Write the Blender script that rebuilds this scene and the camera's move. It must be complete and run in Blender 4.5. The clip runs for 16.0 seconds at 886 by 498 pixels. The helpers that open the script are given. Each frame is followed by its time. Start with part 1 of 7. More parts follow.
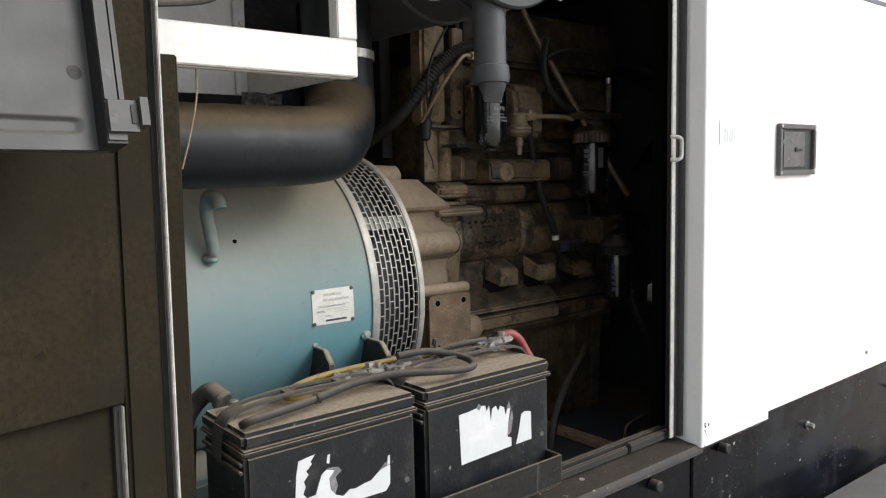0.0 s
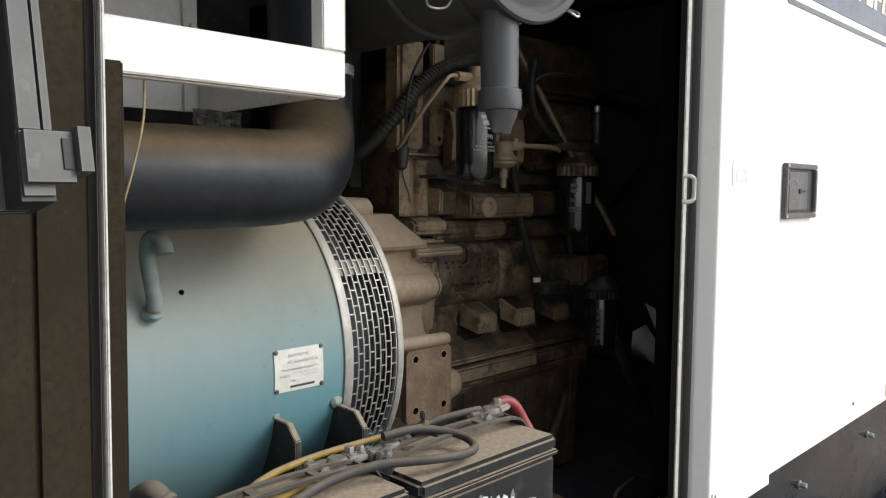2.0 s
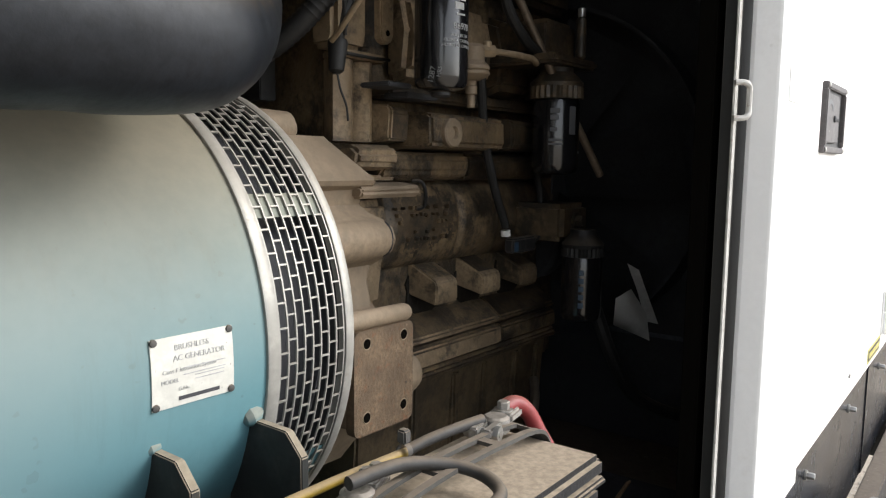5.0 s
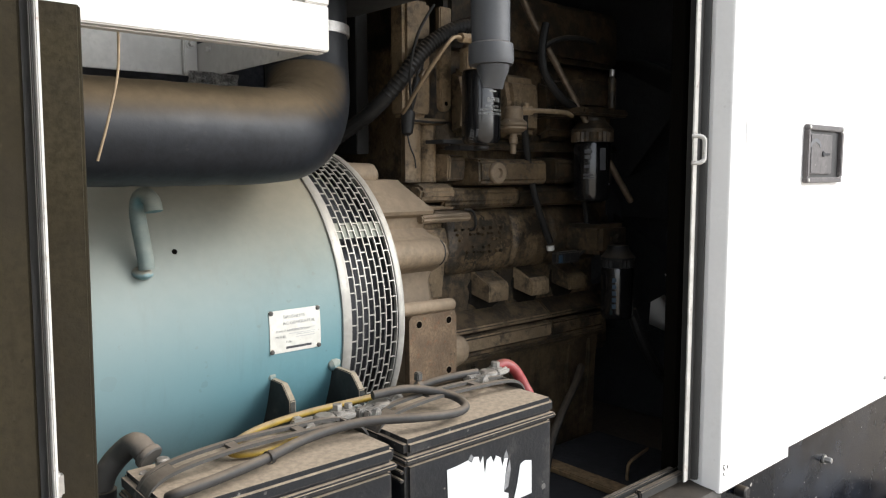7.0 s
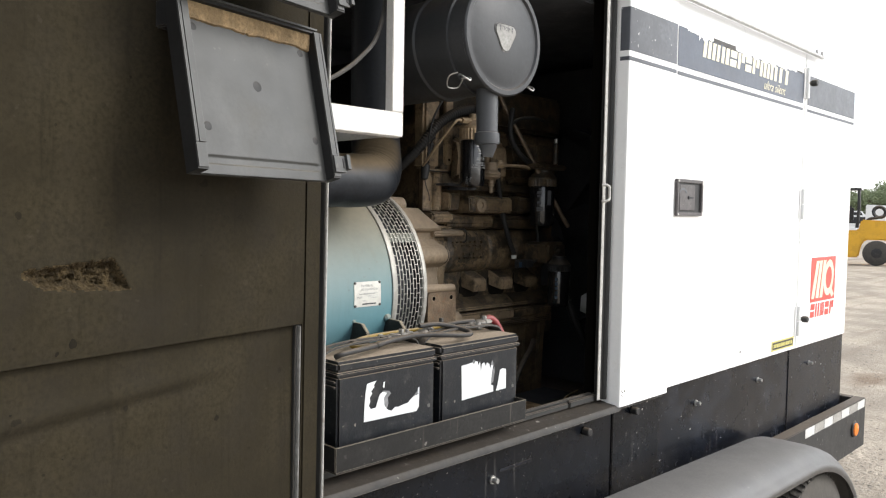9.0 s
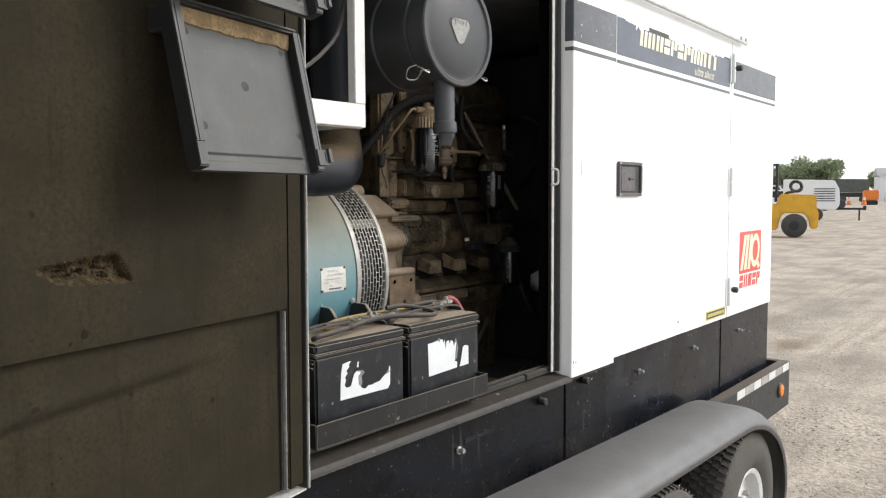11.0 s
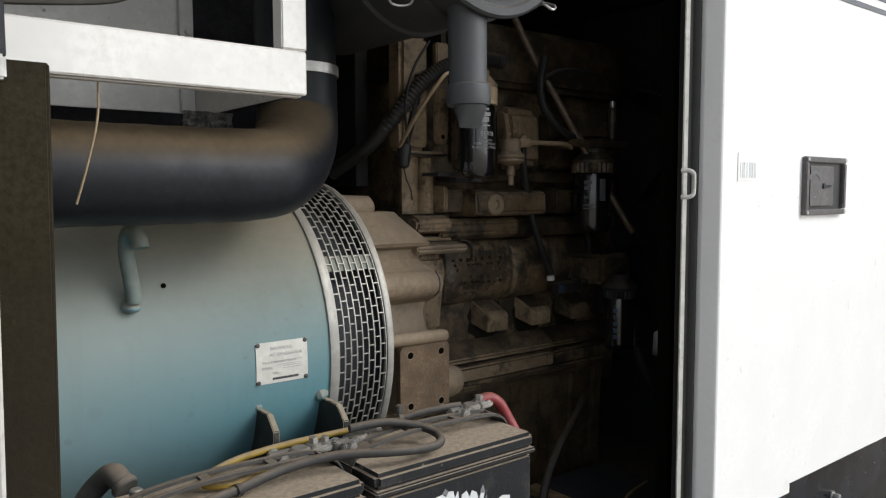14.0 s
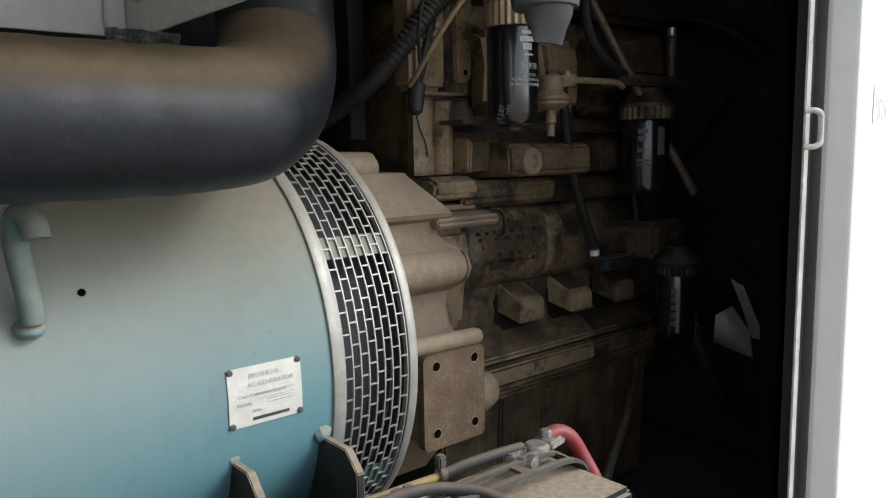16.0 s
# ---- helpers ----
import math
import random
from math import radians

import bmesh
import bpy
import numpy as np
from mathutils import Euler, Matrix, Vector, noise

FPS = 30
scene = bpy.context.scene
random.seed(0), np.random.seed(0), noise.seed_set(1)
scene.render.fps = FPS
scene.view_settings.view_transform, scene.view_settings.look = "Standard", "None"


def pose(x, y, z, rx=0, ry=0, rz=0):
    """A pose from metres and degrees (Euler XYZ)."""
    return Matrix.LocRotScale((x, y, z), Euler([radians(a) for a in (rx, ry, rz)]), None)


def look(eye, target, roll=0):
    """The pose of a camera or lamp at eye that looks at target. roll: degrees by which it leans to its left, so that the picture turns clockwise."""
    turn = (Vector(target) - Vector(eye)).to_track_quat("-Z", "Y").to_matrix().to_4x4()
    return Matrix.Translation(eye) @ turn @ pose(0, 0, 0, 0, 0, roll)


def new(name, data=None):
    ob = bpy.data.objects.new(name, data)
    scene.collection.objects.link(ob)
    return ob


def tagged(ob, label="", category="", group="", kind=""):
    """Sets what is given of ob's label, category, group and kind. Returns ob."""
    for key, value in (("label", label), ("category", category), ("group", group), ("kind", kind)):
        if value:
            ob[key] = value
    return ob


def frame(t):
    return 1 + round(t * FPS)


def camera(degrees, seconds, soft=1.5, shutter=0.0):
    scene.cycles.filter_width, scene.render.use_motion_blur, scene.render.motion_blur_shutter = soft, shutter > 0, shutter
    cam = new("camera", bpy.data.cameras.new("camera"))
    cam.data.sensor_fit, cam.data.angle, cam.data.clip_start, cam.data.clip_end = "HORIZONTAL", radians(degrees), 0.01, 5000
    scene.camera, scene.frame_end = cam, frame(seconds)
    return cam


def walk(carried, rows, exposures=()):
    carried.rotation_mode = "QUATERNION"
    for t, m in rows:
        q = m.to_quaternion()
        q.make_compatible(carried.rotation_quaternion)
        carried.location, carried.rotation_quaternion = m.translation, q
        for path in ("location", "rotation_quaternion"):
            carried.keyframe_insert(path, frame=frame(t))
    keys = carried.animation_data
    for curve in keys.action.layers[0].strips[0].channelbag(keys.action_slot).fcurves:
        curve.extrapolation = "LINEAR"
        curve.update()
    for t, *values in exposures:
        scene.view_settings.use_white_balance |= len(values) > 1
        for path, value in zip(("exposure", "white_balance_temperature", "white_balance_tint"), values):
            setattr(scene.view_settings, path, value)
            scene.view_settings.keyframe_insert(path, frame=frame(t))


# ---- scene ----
cam = camera(61.23, 16.0, soft=1.2)
PATH = [
    (0, (-0.0090, 0.0185, 1.5497), (1.2444, 1.5644, 1.3520), -1.29),
    (0.5, (-0.0130, 0.0439, 1.5599), (1.2384, 1.5930, 1.3753), -0.72),
    (1, (-0.0279, 0.1005, 1.5717), (1.2787, 1.6042, 1.3939), -0.00),
    (1.5, (-0.0513, 0.1889, 1.5960), (1.3054, 1.6486, 1.4269), -0.89),
    (2, (0.0647, 0.2858, 1.5919), (1.4636, 1.7068, 1.4378), 0.27),
    (2.5, (0.2460, 0.3628, 1.6036), (1.5911, 1.8350, 1.4521), -0.32),
    (3, (0.3274, 0.4657, 1.5828), (1.6540, 1.9529, 1.4139), -0.48),
    (3.5, (0.3355, 0.6157, 1.5273), (1.7985, 1.9634, 1.3190), 0.19),
    (4, (0.3346, 0.7114, 1.4946), (1.9124, 1.9190, 1.2660), 0.82),
    (4.2, (0.3372, 0.7288, 1.4862), (1.9359, 1.9091, 1.2606), 0.76),
    (6.3, (0.3059, 0.5279, 1.5407), (1.7551, 1.8809, 1.2777), 0.31),
    (6.5, (0.2753, 0.4538, 1.5466), (1.6538, 1.8792, 1.2853), 0.77),
    (7, (0.1371, 0.2369, 1.5497), (1.4480, 1.7344, 1.3521), -0.21),
    (7.5, (-0.0743, 0.0002, 1.5535), (1.2224, 1.5093, 1.3504), -0.71),
    (8, (-0.2622, -0.2372, 1.5533), (1.0336, 1.2792, 1.4072), -0.49),
    (8.2, (-0.3514, -0.3065, 1.5220), (0.9561, 1.2024, 1.4055), 0.09),
    (10.3, (-0.7837, -0.3746, 1.5392), (0.7306, 0.9227, 1.3851), 0.33),
    (10.5, (-0.7774, -0.3743, 1.5399), (0.7361, 0.9243, 1.3883), 0.29),
    (11, (-0.7649, -0.3732, 1.5364), (0.7596, 0.9133, 1.3927), -0.36),
    (11.5, (-0.7000, -0.3738, 1.5392), (0.8254, 0.9118, 1.3962), -0.46),
    (12, (-0.5368, -0.3925, 1.5393), (0.9167, 0.9730, 1.3890), -0.30),
    (12.5, (-0.3683, -0.3451, 1.5358), (1.0176, 1.0892, 1.3880), -1.67),
    (13, (-0.2138, -0.1471, 1.5313), (1.1509, 1.3072, 1.3819), -1.26),
    (13.5, (-0.0455, 0.0236, 1.5512), (1.3168, 1.4806, 1.4044), -0.90),
    (14, (0.1981, 0.1581, 1.5803), (1.4363, 1.7218, 1.4330), -0.17),
    (14.5, (0.3411, 0.2953, 1.5824), (1.4695, 1.9370, 1.4043), -0.73),
    (15, (0.3748, 0.4616, 1.5848), (1.5987, 2.0282, 1.3664), -1.05),
    (15.5, (0.3762, 0.5383, 1.5785), (1.6612, 2.0522, 1.3405), -0.74),
    (16, (0.3761, 0.5598, 1.5749), (1.6770, 2.0567, 1.3163), -1.02),
]
EXPOSURES = [(0, 0.75, 6350, 10), (3, 0.98, 6350, 10), (4.2, 1.2, 6350, 10), (6.4, 1.32, 6400, 10), (7, 1.3, 6350, 10), (8, 1.15, 6400, 10), (10.4, 0.95, 6400, 10), (11, 0.86, 6400, 10),
             (11.5, 0.8, 6400, 10), (12.5, 0.6, 6300, 10), (13.6, 0.48, 6220, 9), (14.5, 0.63, 6300, 9), (16, 0.9, 6150, 9)]
walk(cam, [(t, look(eye, target, roll)) for t, eye, target, roll in PATH], EXPOSURES)

# world: high overcast sky with a broad soft sun
GROUND = -0.34
SUN_EL, SUN_AZ = 36.0, 140.0  # degrees; azimuth counted from +y towards +x
world = bpy.data.worlds.new("overcast_sky")
scene.world = world
world.use_nodes = True
wn, wl = world.node_tree.nodes, world.node_tree.links
sky = wn.new("ShaderNodeTexSky")
sky.sky_type = "NISHITA"
sky.sun_disc = False
sky.sun_elevation, sky.sun_rotation = radians(SUN_EL), radians(SUN_AZ)
sky.air_density, sky.dust_density, sky.ozone_density = 1.0, 1.2, 1.0
grey = wn.new("ShaderNodeHueSaturation")
grey.inputs["Saturation"].default_value = 0.22
wl.new(sky.outputs["Color"], grey.inputs["Color"])
wl.new(grey.outputs["Color"], wn["Background"].inputs["Color"])
wn["Background"].inputs["Strength"].default_value = 0.15
sun_data = bpy.data.lights.new("sun", "SUN")
sun_data.energy, sun_data.angle, sun_data.color = 1.4, radians(25), (1.0, 0.96, 0.9)
sun = new("sun", sun_data)
az = radians(SUN_AZ)
sun_dir = Vector((math.sin(az) * math.cos(radians(SUN_EL)), math.cos(az) * math.cos(radians(SUN_EL)), math.sin(radians(SUN_EL))))
sun.matrix_world = look(sun_dir * 30, (0, 0, 0))


# materials
def surf(name, base, rough=0.6, metal=0.0, var=0.18, scale=7.0, bump=0.15, fine=90.0, dust=0.0, dust_from=0.25,
         dust_col=(0.26, 0.2, 0.14), speck=0.0, speck_col=(0.55, 0.52, 0.47), speck_scale=60.0, grime=0.0,
         grime_col=(0.02, 0.017, 0.013), coat=0.0, rust=0.0, streak=0.0, depth=0.004, dust_span=0.8, dust_noise=0.5,
         spec=0.5, grime_at=0.46, dust_var=0.18, edge=0.0, edge_col=(0.3, 0.29, 0.27), edge_size=0.003, splat=0.0,
         splat_col=(0.45, 0.43, 0.4), splat_scale=22.0, drip=0.0, drip_col=(0.3, 0.27, 0.23),
         pits=0.0, pit_scale=30.0):
    """Paint or metal with two scales of colour variation, fine relief, settled dust, grime, specks, splashes, runs and rubbed edges."""
    m = bpy.data.materials.new(name)
    m.use_nodes = True
    n, l = m.node_tree.nodes, m.node_tree.links
    b = n["Principled BSDF"]
    co = n.new("ShaderNodeTexCoord").outputs["Object"]

    def noise_tex(sc, detail=4.0, ro=0.6, vec=co, dist=0.0):
        t = n.new("ShaderNodeTexNoise")
        t.inputs["Scale"].default_value, t.inputs["Detail"].default_value = sc, detail
        t.inputs["Roughness"].default_value, t.inputs["Distortion"].default_value = ro, dist
        l.new(vec, t.inputs["Vector"])
        return t.outputs["Fac"]

    def ramp(fac, lo, hi):
        r = n.new("ShaderNodeMapRange")
        r.interpolation_type = "SMOOTHSTEP"
        r.inputs["From Min"].default_value, r.inputs["From Max"].default_value = lo, hi
        l.new(fac, r.inputs["Value"])
        return r.outputs["Result"]

    def mix(fac, a, c):
        x = n.new("ShaderNodeMix")
        x.data_type = "RGBA"
        if isinstance(fac, float):
            x.inputs[0].default_value = fac
        else:
            l.new(fac, x.inputs[0])
        for sock, v in ((x.inputs[6], a), (x.inputs[7], c)):
            if isinstance(v, tuple):
                sock.default_value = (*v, 1)
            else:
                l.new(v, sock)
        return x.outputs[2]

    def math_node(op, a, c):
        x = n.new("ShaderNodeMath")
        x.operation = op
        for sock, v in ((x.inputs[0], a), (x.inputs[1], c)):
            if isinstance(v, (int, float)):
                sock.default_value = v
            else:
                l.new(v, sock)
        return x.outputs[0]

    tone = lambda k: tuple(max(0.0, min(1.0, c * k)) for c in base)
    col = mix(ramp(noise_tex(scale), 0.3, 0.7), tone(1 - var), tone(1 + var))
    col = mix(ramp(noise_tex(fine, 3.0), 0.35, 0.75), col, tone(1 - 0.8 * var))
    if streak:
        st = n.new("ShaderNodeMapping")
        st.inputs["Scale"].default_value = (14, 14, 0.9)
        l.new(co, st.inputs["Vector"])
        col = mix(math_node("MULTIPLY", ramp(noise_tex(2.2, 5.0, 0.7, st.outputs["Vector"]), 0.52, 0.75), streak), col, tone(0.45))
    if rust:
        col = mix(math_node("MULTIPLY", ramp(noise_tex(scale * 2.1, 8.0, 0.75), 0.55, 0.66), rust), col, (0.16, 0.065, 0.025))
    if grime:
        col = mix(math_node("MULTIPLY", ramp(noise_tex(scale * 1.3, 9.0, 0.72), grime_at, grime_at + 0.15), grime), col, grime_col)
    if speck:
        col = mix(math_node("MULTIPLY", ramp(noise_tex(speck_scale, 2.0, 0.5), 0.71, 0.76), speck), col, speck_col)
    # splashes and pits of very different size, gathered in clusters
    for amount, tint, sc in ((splat, splat_col, splat_scale), (pits, (0.005, 0.004, 0.003), pit_scale)):
        for k, th in ((1.0, 0.30), (2.6, 0.34)) if amount else ():
            v = n.new("ShaderNodeTexVoronoi")
            v.inputs["Scale"].default_value = sc * k
            wob = n.new("ShaderNodeVectorMath")
            wob.operation = "MULTIPLY_ADD"
            wn = n.new("ShaderNodeTexNoise")
            wn.inputs["Scale"].default_value = sc * k * 1.7
            l.new(co, wn.inputs["Vector"])
            l.new(wn.outputs["Color"], wob.inputs[0])
            wob.inputs[1].default_value = (0.6 / sc / k,) * 3
            l.new(co, wob.inputs[2])
            l.new(wob.outputs["Vector"], v.inputs["Vector"])
            sep = n.new("ShaderNodeSeparateColor")
            l.new(v.outputs["Color"], sep.inputs[0])
            size = math_node("MULTIPLY", math_node("POWER", sep.outputs[0], 9.0), th)
            hit_ = math_node("LESS_THAN", v.outputs["Distance"], size)
            grp = ramp(noise_tex(3.1 * k, 3.0, 0.6), 0.45, 0.6)
            col = mix(math_node("MULTIPLY", math_node("MULTIPLY", hit_, grp), math_node("MULTIPLY", sep.outputs[1], amount)), col, tint)
    if drip:
        dm = n.new("ShaderNodeMapping")
        dm.inputs["Scale"].default_value = (55, 55, 3.0)
        l.new(co, dm.inputs["Vector"])
        runs = math_node("MULTIPLY", ramp(noise_tex(1.0, 3.0, 0.5, dm.outputs["Vector"]), 0.62, 0.72), ramp(noise_tex(5.0, 3.0), 0.45, 0.65))
        col = mix(math_node("MULTIPLY", runs, drip), col, drip_col)
    rg = math_node("ADD", math_node("MULTIPLY", noise_tex(scale * 3, 5.0), 0.25), rough - 0.12)
    if dust:
        g = n.new("ShaderNodeNewGeometry")
        s = n.new("ShaderNodeSeparateXYZ")
        l.new(g.outputs["Normal"], s.inputs[0])
        up = ramp(math_node("ADD", s.outputs["Z"], math_node("MULTIPLY", math_node("SUBTRACT", noise_tex(scale * 2, 6.0), 0.5), dust_noise)), dust_from - 0.25, dust_from - 0.25 + dust_span)
        up = math_node("MULTIPLY", up, dust)
        col = mix(up, col, mix(ramp(noise_tex(fine * 0.6, 5.0), 0.3, 0.7), tuple(c * (1 - dust_var) for c in dust_col), tuple(c * (1 + dust_var * 0.8) for c in dust_col)))
        rg = math_node("ADD", rg, math_node("MULTIPLY", up, 0.4))
    if edge:
        # rubbed edges, and the fender's painted rim highlight: where a small rounding would turn the surface
        bev = n.new("ShaderNodeBevel")
        bev.samples = 4
        bev.inputs["Radius"].default_value = edge_size
        ge = n.new("ShaderNodeNewGeometry")
        dot = n.new("ShaderNodeVectorMath")
        dot.operation = "DOT_PRODUCT"
        l.new(bev.outputs["Normal"], dot.inputs[0])
        l.new(ge.outputs["Normal"], dot.inputs[1])
        worn = ramp(math_node("ADD", math_node("SUBTRACT", 1.0, dot.outputs["Value"]), math_node("MULTIPLY", math_node("SUBTRACT", noise_tex(45.0, 5.0, 0.7), 0.5), 0.25)), 0.06, 0.22)
        col = mix(math_node("MULTIPLY", worn, edge), col, edge_col)
    l.new(col, b.inputs["Base Color"])
    l.new(math_node("MINIMUM", rg, 1.0), b.inputs["Roughness"])
    b.inputs["Metallic"].default_value = metal
    b.inputs["Specular IOR Level"].default_value = spec
    if coat:
        b.inputs["Coat Weight"].default_value, b.inputs["Coat Roughness"].default_value = coat, 0.12
    if bump:
        bp = n.new("ShaderNodeBump")
        bp.inputs["Strength"].default_value, bp.inputs["Distance"].default_value = bump, depth
        l.new(math_node("ADD", noise_tex(fine, 5.0), noise_tex(scale * 2, 3.0)), bp.inputs["Height"])
        l.new(bp.outputs["Normal"], b.inputs["Normal"])
    return m


WHITE = surf("white_enamel", (0.8, 0.8, 0.79), 0.42, var=0.03, bump=0.04, speck=0.25, speck_col=(0.35, 0.33, 0.3), speck_scale=35, grime=0.16, grime_at=0.6, grime_col=(0.42, 0.38, 0.31))
WHITE_EDGE = surf("chipped_white_edge", (0.5, 0.49, 0.46), 0.5, var=0.15, scale=20, bump=0.1, rust=0.45, speck=0.6, speck_col=(0.12, 0.1, 0.09), speck_scale=90)
WHITE_FRAME = surf("dusty_white_frame", (0.74, 0.73, 0.7), 0.5, var=0.08, bump=0.06, dust=0.3, speck=0.3, speck_col=(0.4, 0.35, 0.3), grime=0.3, grime_at=0.56, grime_col=(0.4, 0.34, 0.26), edge=0.5, edge_col=(0.3, 0.24, 0.18))
NAVY = surf("navy_stripe", (0.035, 0.045, 0.07), 0.35, var=0.2, bump=0.03, speck=0.5, speck_col=(0.3, 0.32, 0.36))
NAVY_FADED = surf("faded_navy_stripe", (0.072, 0.078, 0.092), 0.45, var=0.25, scale=9, bump=0.03, speck=0.7, speck_col=(0.5, 0.5, 0.5))
CREAM = surf("cream_vinyl", (0.72, 0.67, 0.5), 0.5, var=0.1, bump=0.03)
STICKER = surf("white_sticker", (0.6, 0.62, 0.63), 0.5, var=0.06, scale=14, bump=0.05, speck=0.5, speck_col=(0.2, 0.19, 0.18))
RED_VINYL = surf("red_vinyl", (0.62, 0.07, 0.05), 0.42, var=0.1, bump=0.03, speck=0.3, speck_col=(0.75, 0.6, 0.55))
YELLOW_VINYL = surf("yellow_vinyl", (0.55, 0.5, 0.16), 0.5, var=0.1, bump=0.03)
# the bluish grime tint paints sky haze reflected in the gloss
BLACK_HAZED = surf("chipped_black_paint_sky_haze", (0.0050, 0.0066, 0.0105), 0.24, spec=0.25, var=0.35, scale=5, bump=0.08, speck=0.3, speck_col=(0.3, 0.28, 0.25), speck_scale=30, streak=0.0, splat=0.9, splat_scale=46.0, edge=0.3, edge_col=(0.12, 0.1, 0.085), drip=0.3, rust=0.05, grime=0.6, grime_at=0.48, grime_col=(0.021, 0.025, 0.034), drip_col=(0.12, 0.11, 0.1))
# darker copy of the skirt paint, without the painted sky haze
BLACK_UNHAZED = surf("black_paint_no_haze", (0.0026, 0.0036, 0.0062), 0.28, spec=0.22, var=0.4, scale=6, bump=0.06, speck=0.3, speck_col=(0.3, 0.28, 0.25), speck_scale=60, splat=0.9, splat_scale=60.0, drip=0.25, drip_col=(0.1, 0.095, 0.09), edge=0.3, edge_col=(0.14, 0.12, 0.1), grime=0.3, grime_at=0.55, grime_col=(0.012, 0.014, 0.018))
BLACK_DULL = surf("dull_black_paint", (0.014, 0.014, 0.0148), 0.55, var=0.3, bump=0.1, dust=0.4, dust_from=0.5, speck=0.5, speck_col=(0.25, 0.22, 0.19), splat=0.5, splat_scale=40.0, edge=0.5, edge_col=(0.16, 0.14, 0.12), drip=0.3)
SILL_METAL = surf("dirty_sill", (0.016, 0.0155, 0.015), 0.6, spec=0.35, var=0.45, scale=11, bump=0.2, dust=0.1, dust_from=0.4, grime=0.7, speck=0.4, edge=0.5, edge_col=(0.2, 0.18, 0.15), splat=0.7, streak=0.0, grime_at=0.47, splat_scale=30.0)
# its pale edge tint paints the glossy highlight along the rim
FENDER = surf("weathered_black_plastic", (0.058, 0.056, 0.055), 0.44, var=0.2, scale=5, bump=0.1, fine=220, dust=0.4, dust_from=0.85, dust_col=(0.2, 0.19, 0.175), speck=0.15, grime=0.3, grime_at=0.5, grime_col=(0.07, 0.068, 0.066), spec=0.6, dust_span=0.5, dust_noise=0.5, edge=0.35, edge_col=(0.22, 0.215, 0.21), edge_size=0.008)
RUBBER = surf("tyre_rubber", (0.045, 0.043, 0.04), 0.8, var=0.25, scale=9, bump=0.3, dust=0.3, dust_from=-0.2, dust_col=(0.16, 0.14, 0.115))
SEAL = surf("black_rubber_seal", (0.018, 0.018, 0.017), 0.6, var=0.2, bump=0.1, dust=0.3, dust_from=0.4, edge=0.35, edge_col=(0.12, 0.1, 0.08))
FOAM = surf("brown_acoustic_foam", (0.0242, 0.0195, 0.0110), 0.9, var=0.3, scale=4, bump=0.3, fine=130, speck=0.12, speck_col=(0.085, 0.072, 0.052), speck_scale=60, grime=0.3, streak=0.7, spec=0.15, splat=0.1, splat_scale=44.0, splat_col=(0.1, 0.085, 0.06), pits=0.9, pit_scale=26.0)
FOAM_TORN = surf("torn_foam", (0.072, 0.053, 0.028), 0.95, var=0.5, scale=60, bump=0.9, fine=160, grime=0.45, depth=0.01, spec=0.1)
# paler and bluer than the dark foam: veiling haze put into the colour
LINING = surf("hazed_foam_lining", (0.078, 0.083, 0.096), 0.95, var=0.3, bump=0.4, scale=6, grime=0.3)
PLASTIC = surf("grey_moulded_plastic", (0.040, 0.041, 0.039), 0.55, var=0.16, scale=6, bump=0.08, fine=120, dust=0.4, dust_from=0.45, dust_col=(0.2, 0.175, 0.13), speck=0.2, speck_col=(0.16, 0.15, 0.13), edge=0.3, edge_col=(0.16, 0.16, 0.15), grime=0.35, grime_at=0.52, grime_col=(0.050, 0.047, 0.039))
TEAL = surf("teal_enamel", (0.095, 0.224, 0.258), 0.45, var=0.04, scale=5, bump=0.03, dust=0.96, dust_from=-0.08, dust_span=1.2, dust_noise=0.03, dust_col=(0.218, 0.186, 0.130), speck=0.25, speck_col=(0.04, 0.07, 0.08), streak=0.25, dust_var=0.05, drip=0.25, drip_col=(0.16, 0.3, 0.33), splat=0.35, splat_scale=20.0, splat_col=(0.03, 0.05, 0.055))
GRILLE = surf("galvanised_grille", (0.35, 0.34, 0.31), 0.5, metal=0.4, var=0.15, scale=20, bump=0.1, dust=0.3, dust_from=0.4, speck=0.4, speck_col=(0.2, 0.17, 0.14))
# black lifted bluish to paint the haze over the far interior
DARK = surf("hazed_black", (0.030, 0.031, 0.035), 0.8, var=0.3, bump=0.2)
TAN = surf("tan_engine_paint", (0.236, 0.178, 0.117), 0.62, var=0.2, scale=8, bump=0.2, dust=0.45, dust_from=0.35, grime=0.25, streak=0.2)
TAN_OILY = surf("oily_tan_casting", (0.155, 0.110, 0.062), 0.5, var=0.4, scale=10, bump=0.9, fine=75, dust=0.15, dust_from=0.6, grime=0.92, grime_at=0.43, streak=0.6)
RUSTY = surf("rusty_brown_plate", (0.125, 0.084, 0.048), 0.72, var=0.35, scale=22, bump=0.5, fine=160, rust=0.55, speck=0.5, speck_col=(0.3, 0.22, 0.15), grime=0.5, grime_at=0.54, grime_col=(0.05, 0.032, 0.02), edge=0.5, edge_col=(0.06, 0.04, 0.026), edge_size=0.005, pits=0.7, pit_scale=40.0)
DUCT = surf("dusty_black_wrap", (0.0100, 0.0120, 0.0155), 0.46, var=0.35, scale=6, bump=0.09, dust=0.92, dust_from=0.36, dust_noise=0.16, dust_col=(0.118, 0.086, 0.049), streak=0.0, spec=0.3, dust_span=0.6, dust_var=0.12, splat=0.12, splat_scale=30.0, splat_col=(0.1, 0.09, 0.08))
BLACK_RUBBER = surf("black_hose_rubber", (0.015, 0.015, 0.015), 0.55, spec=0.35, var=0.3, bump=0.12, dust=0.3, dust_from=0.45)
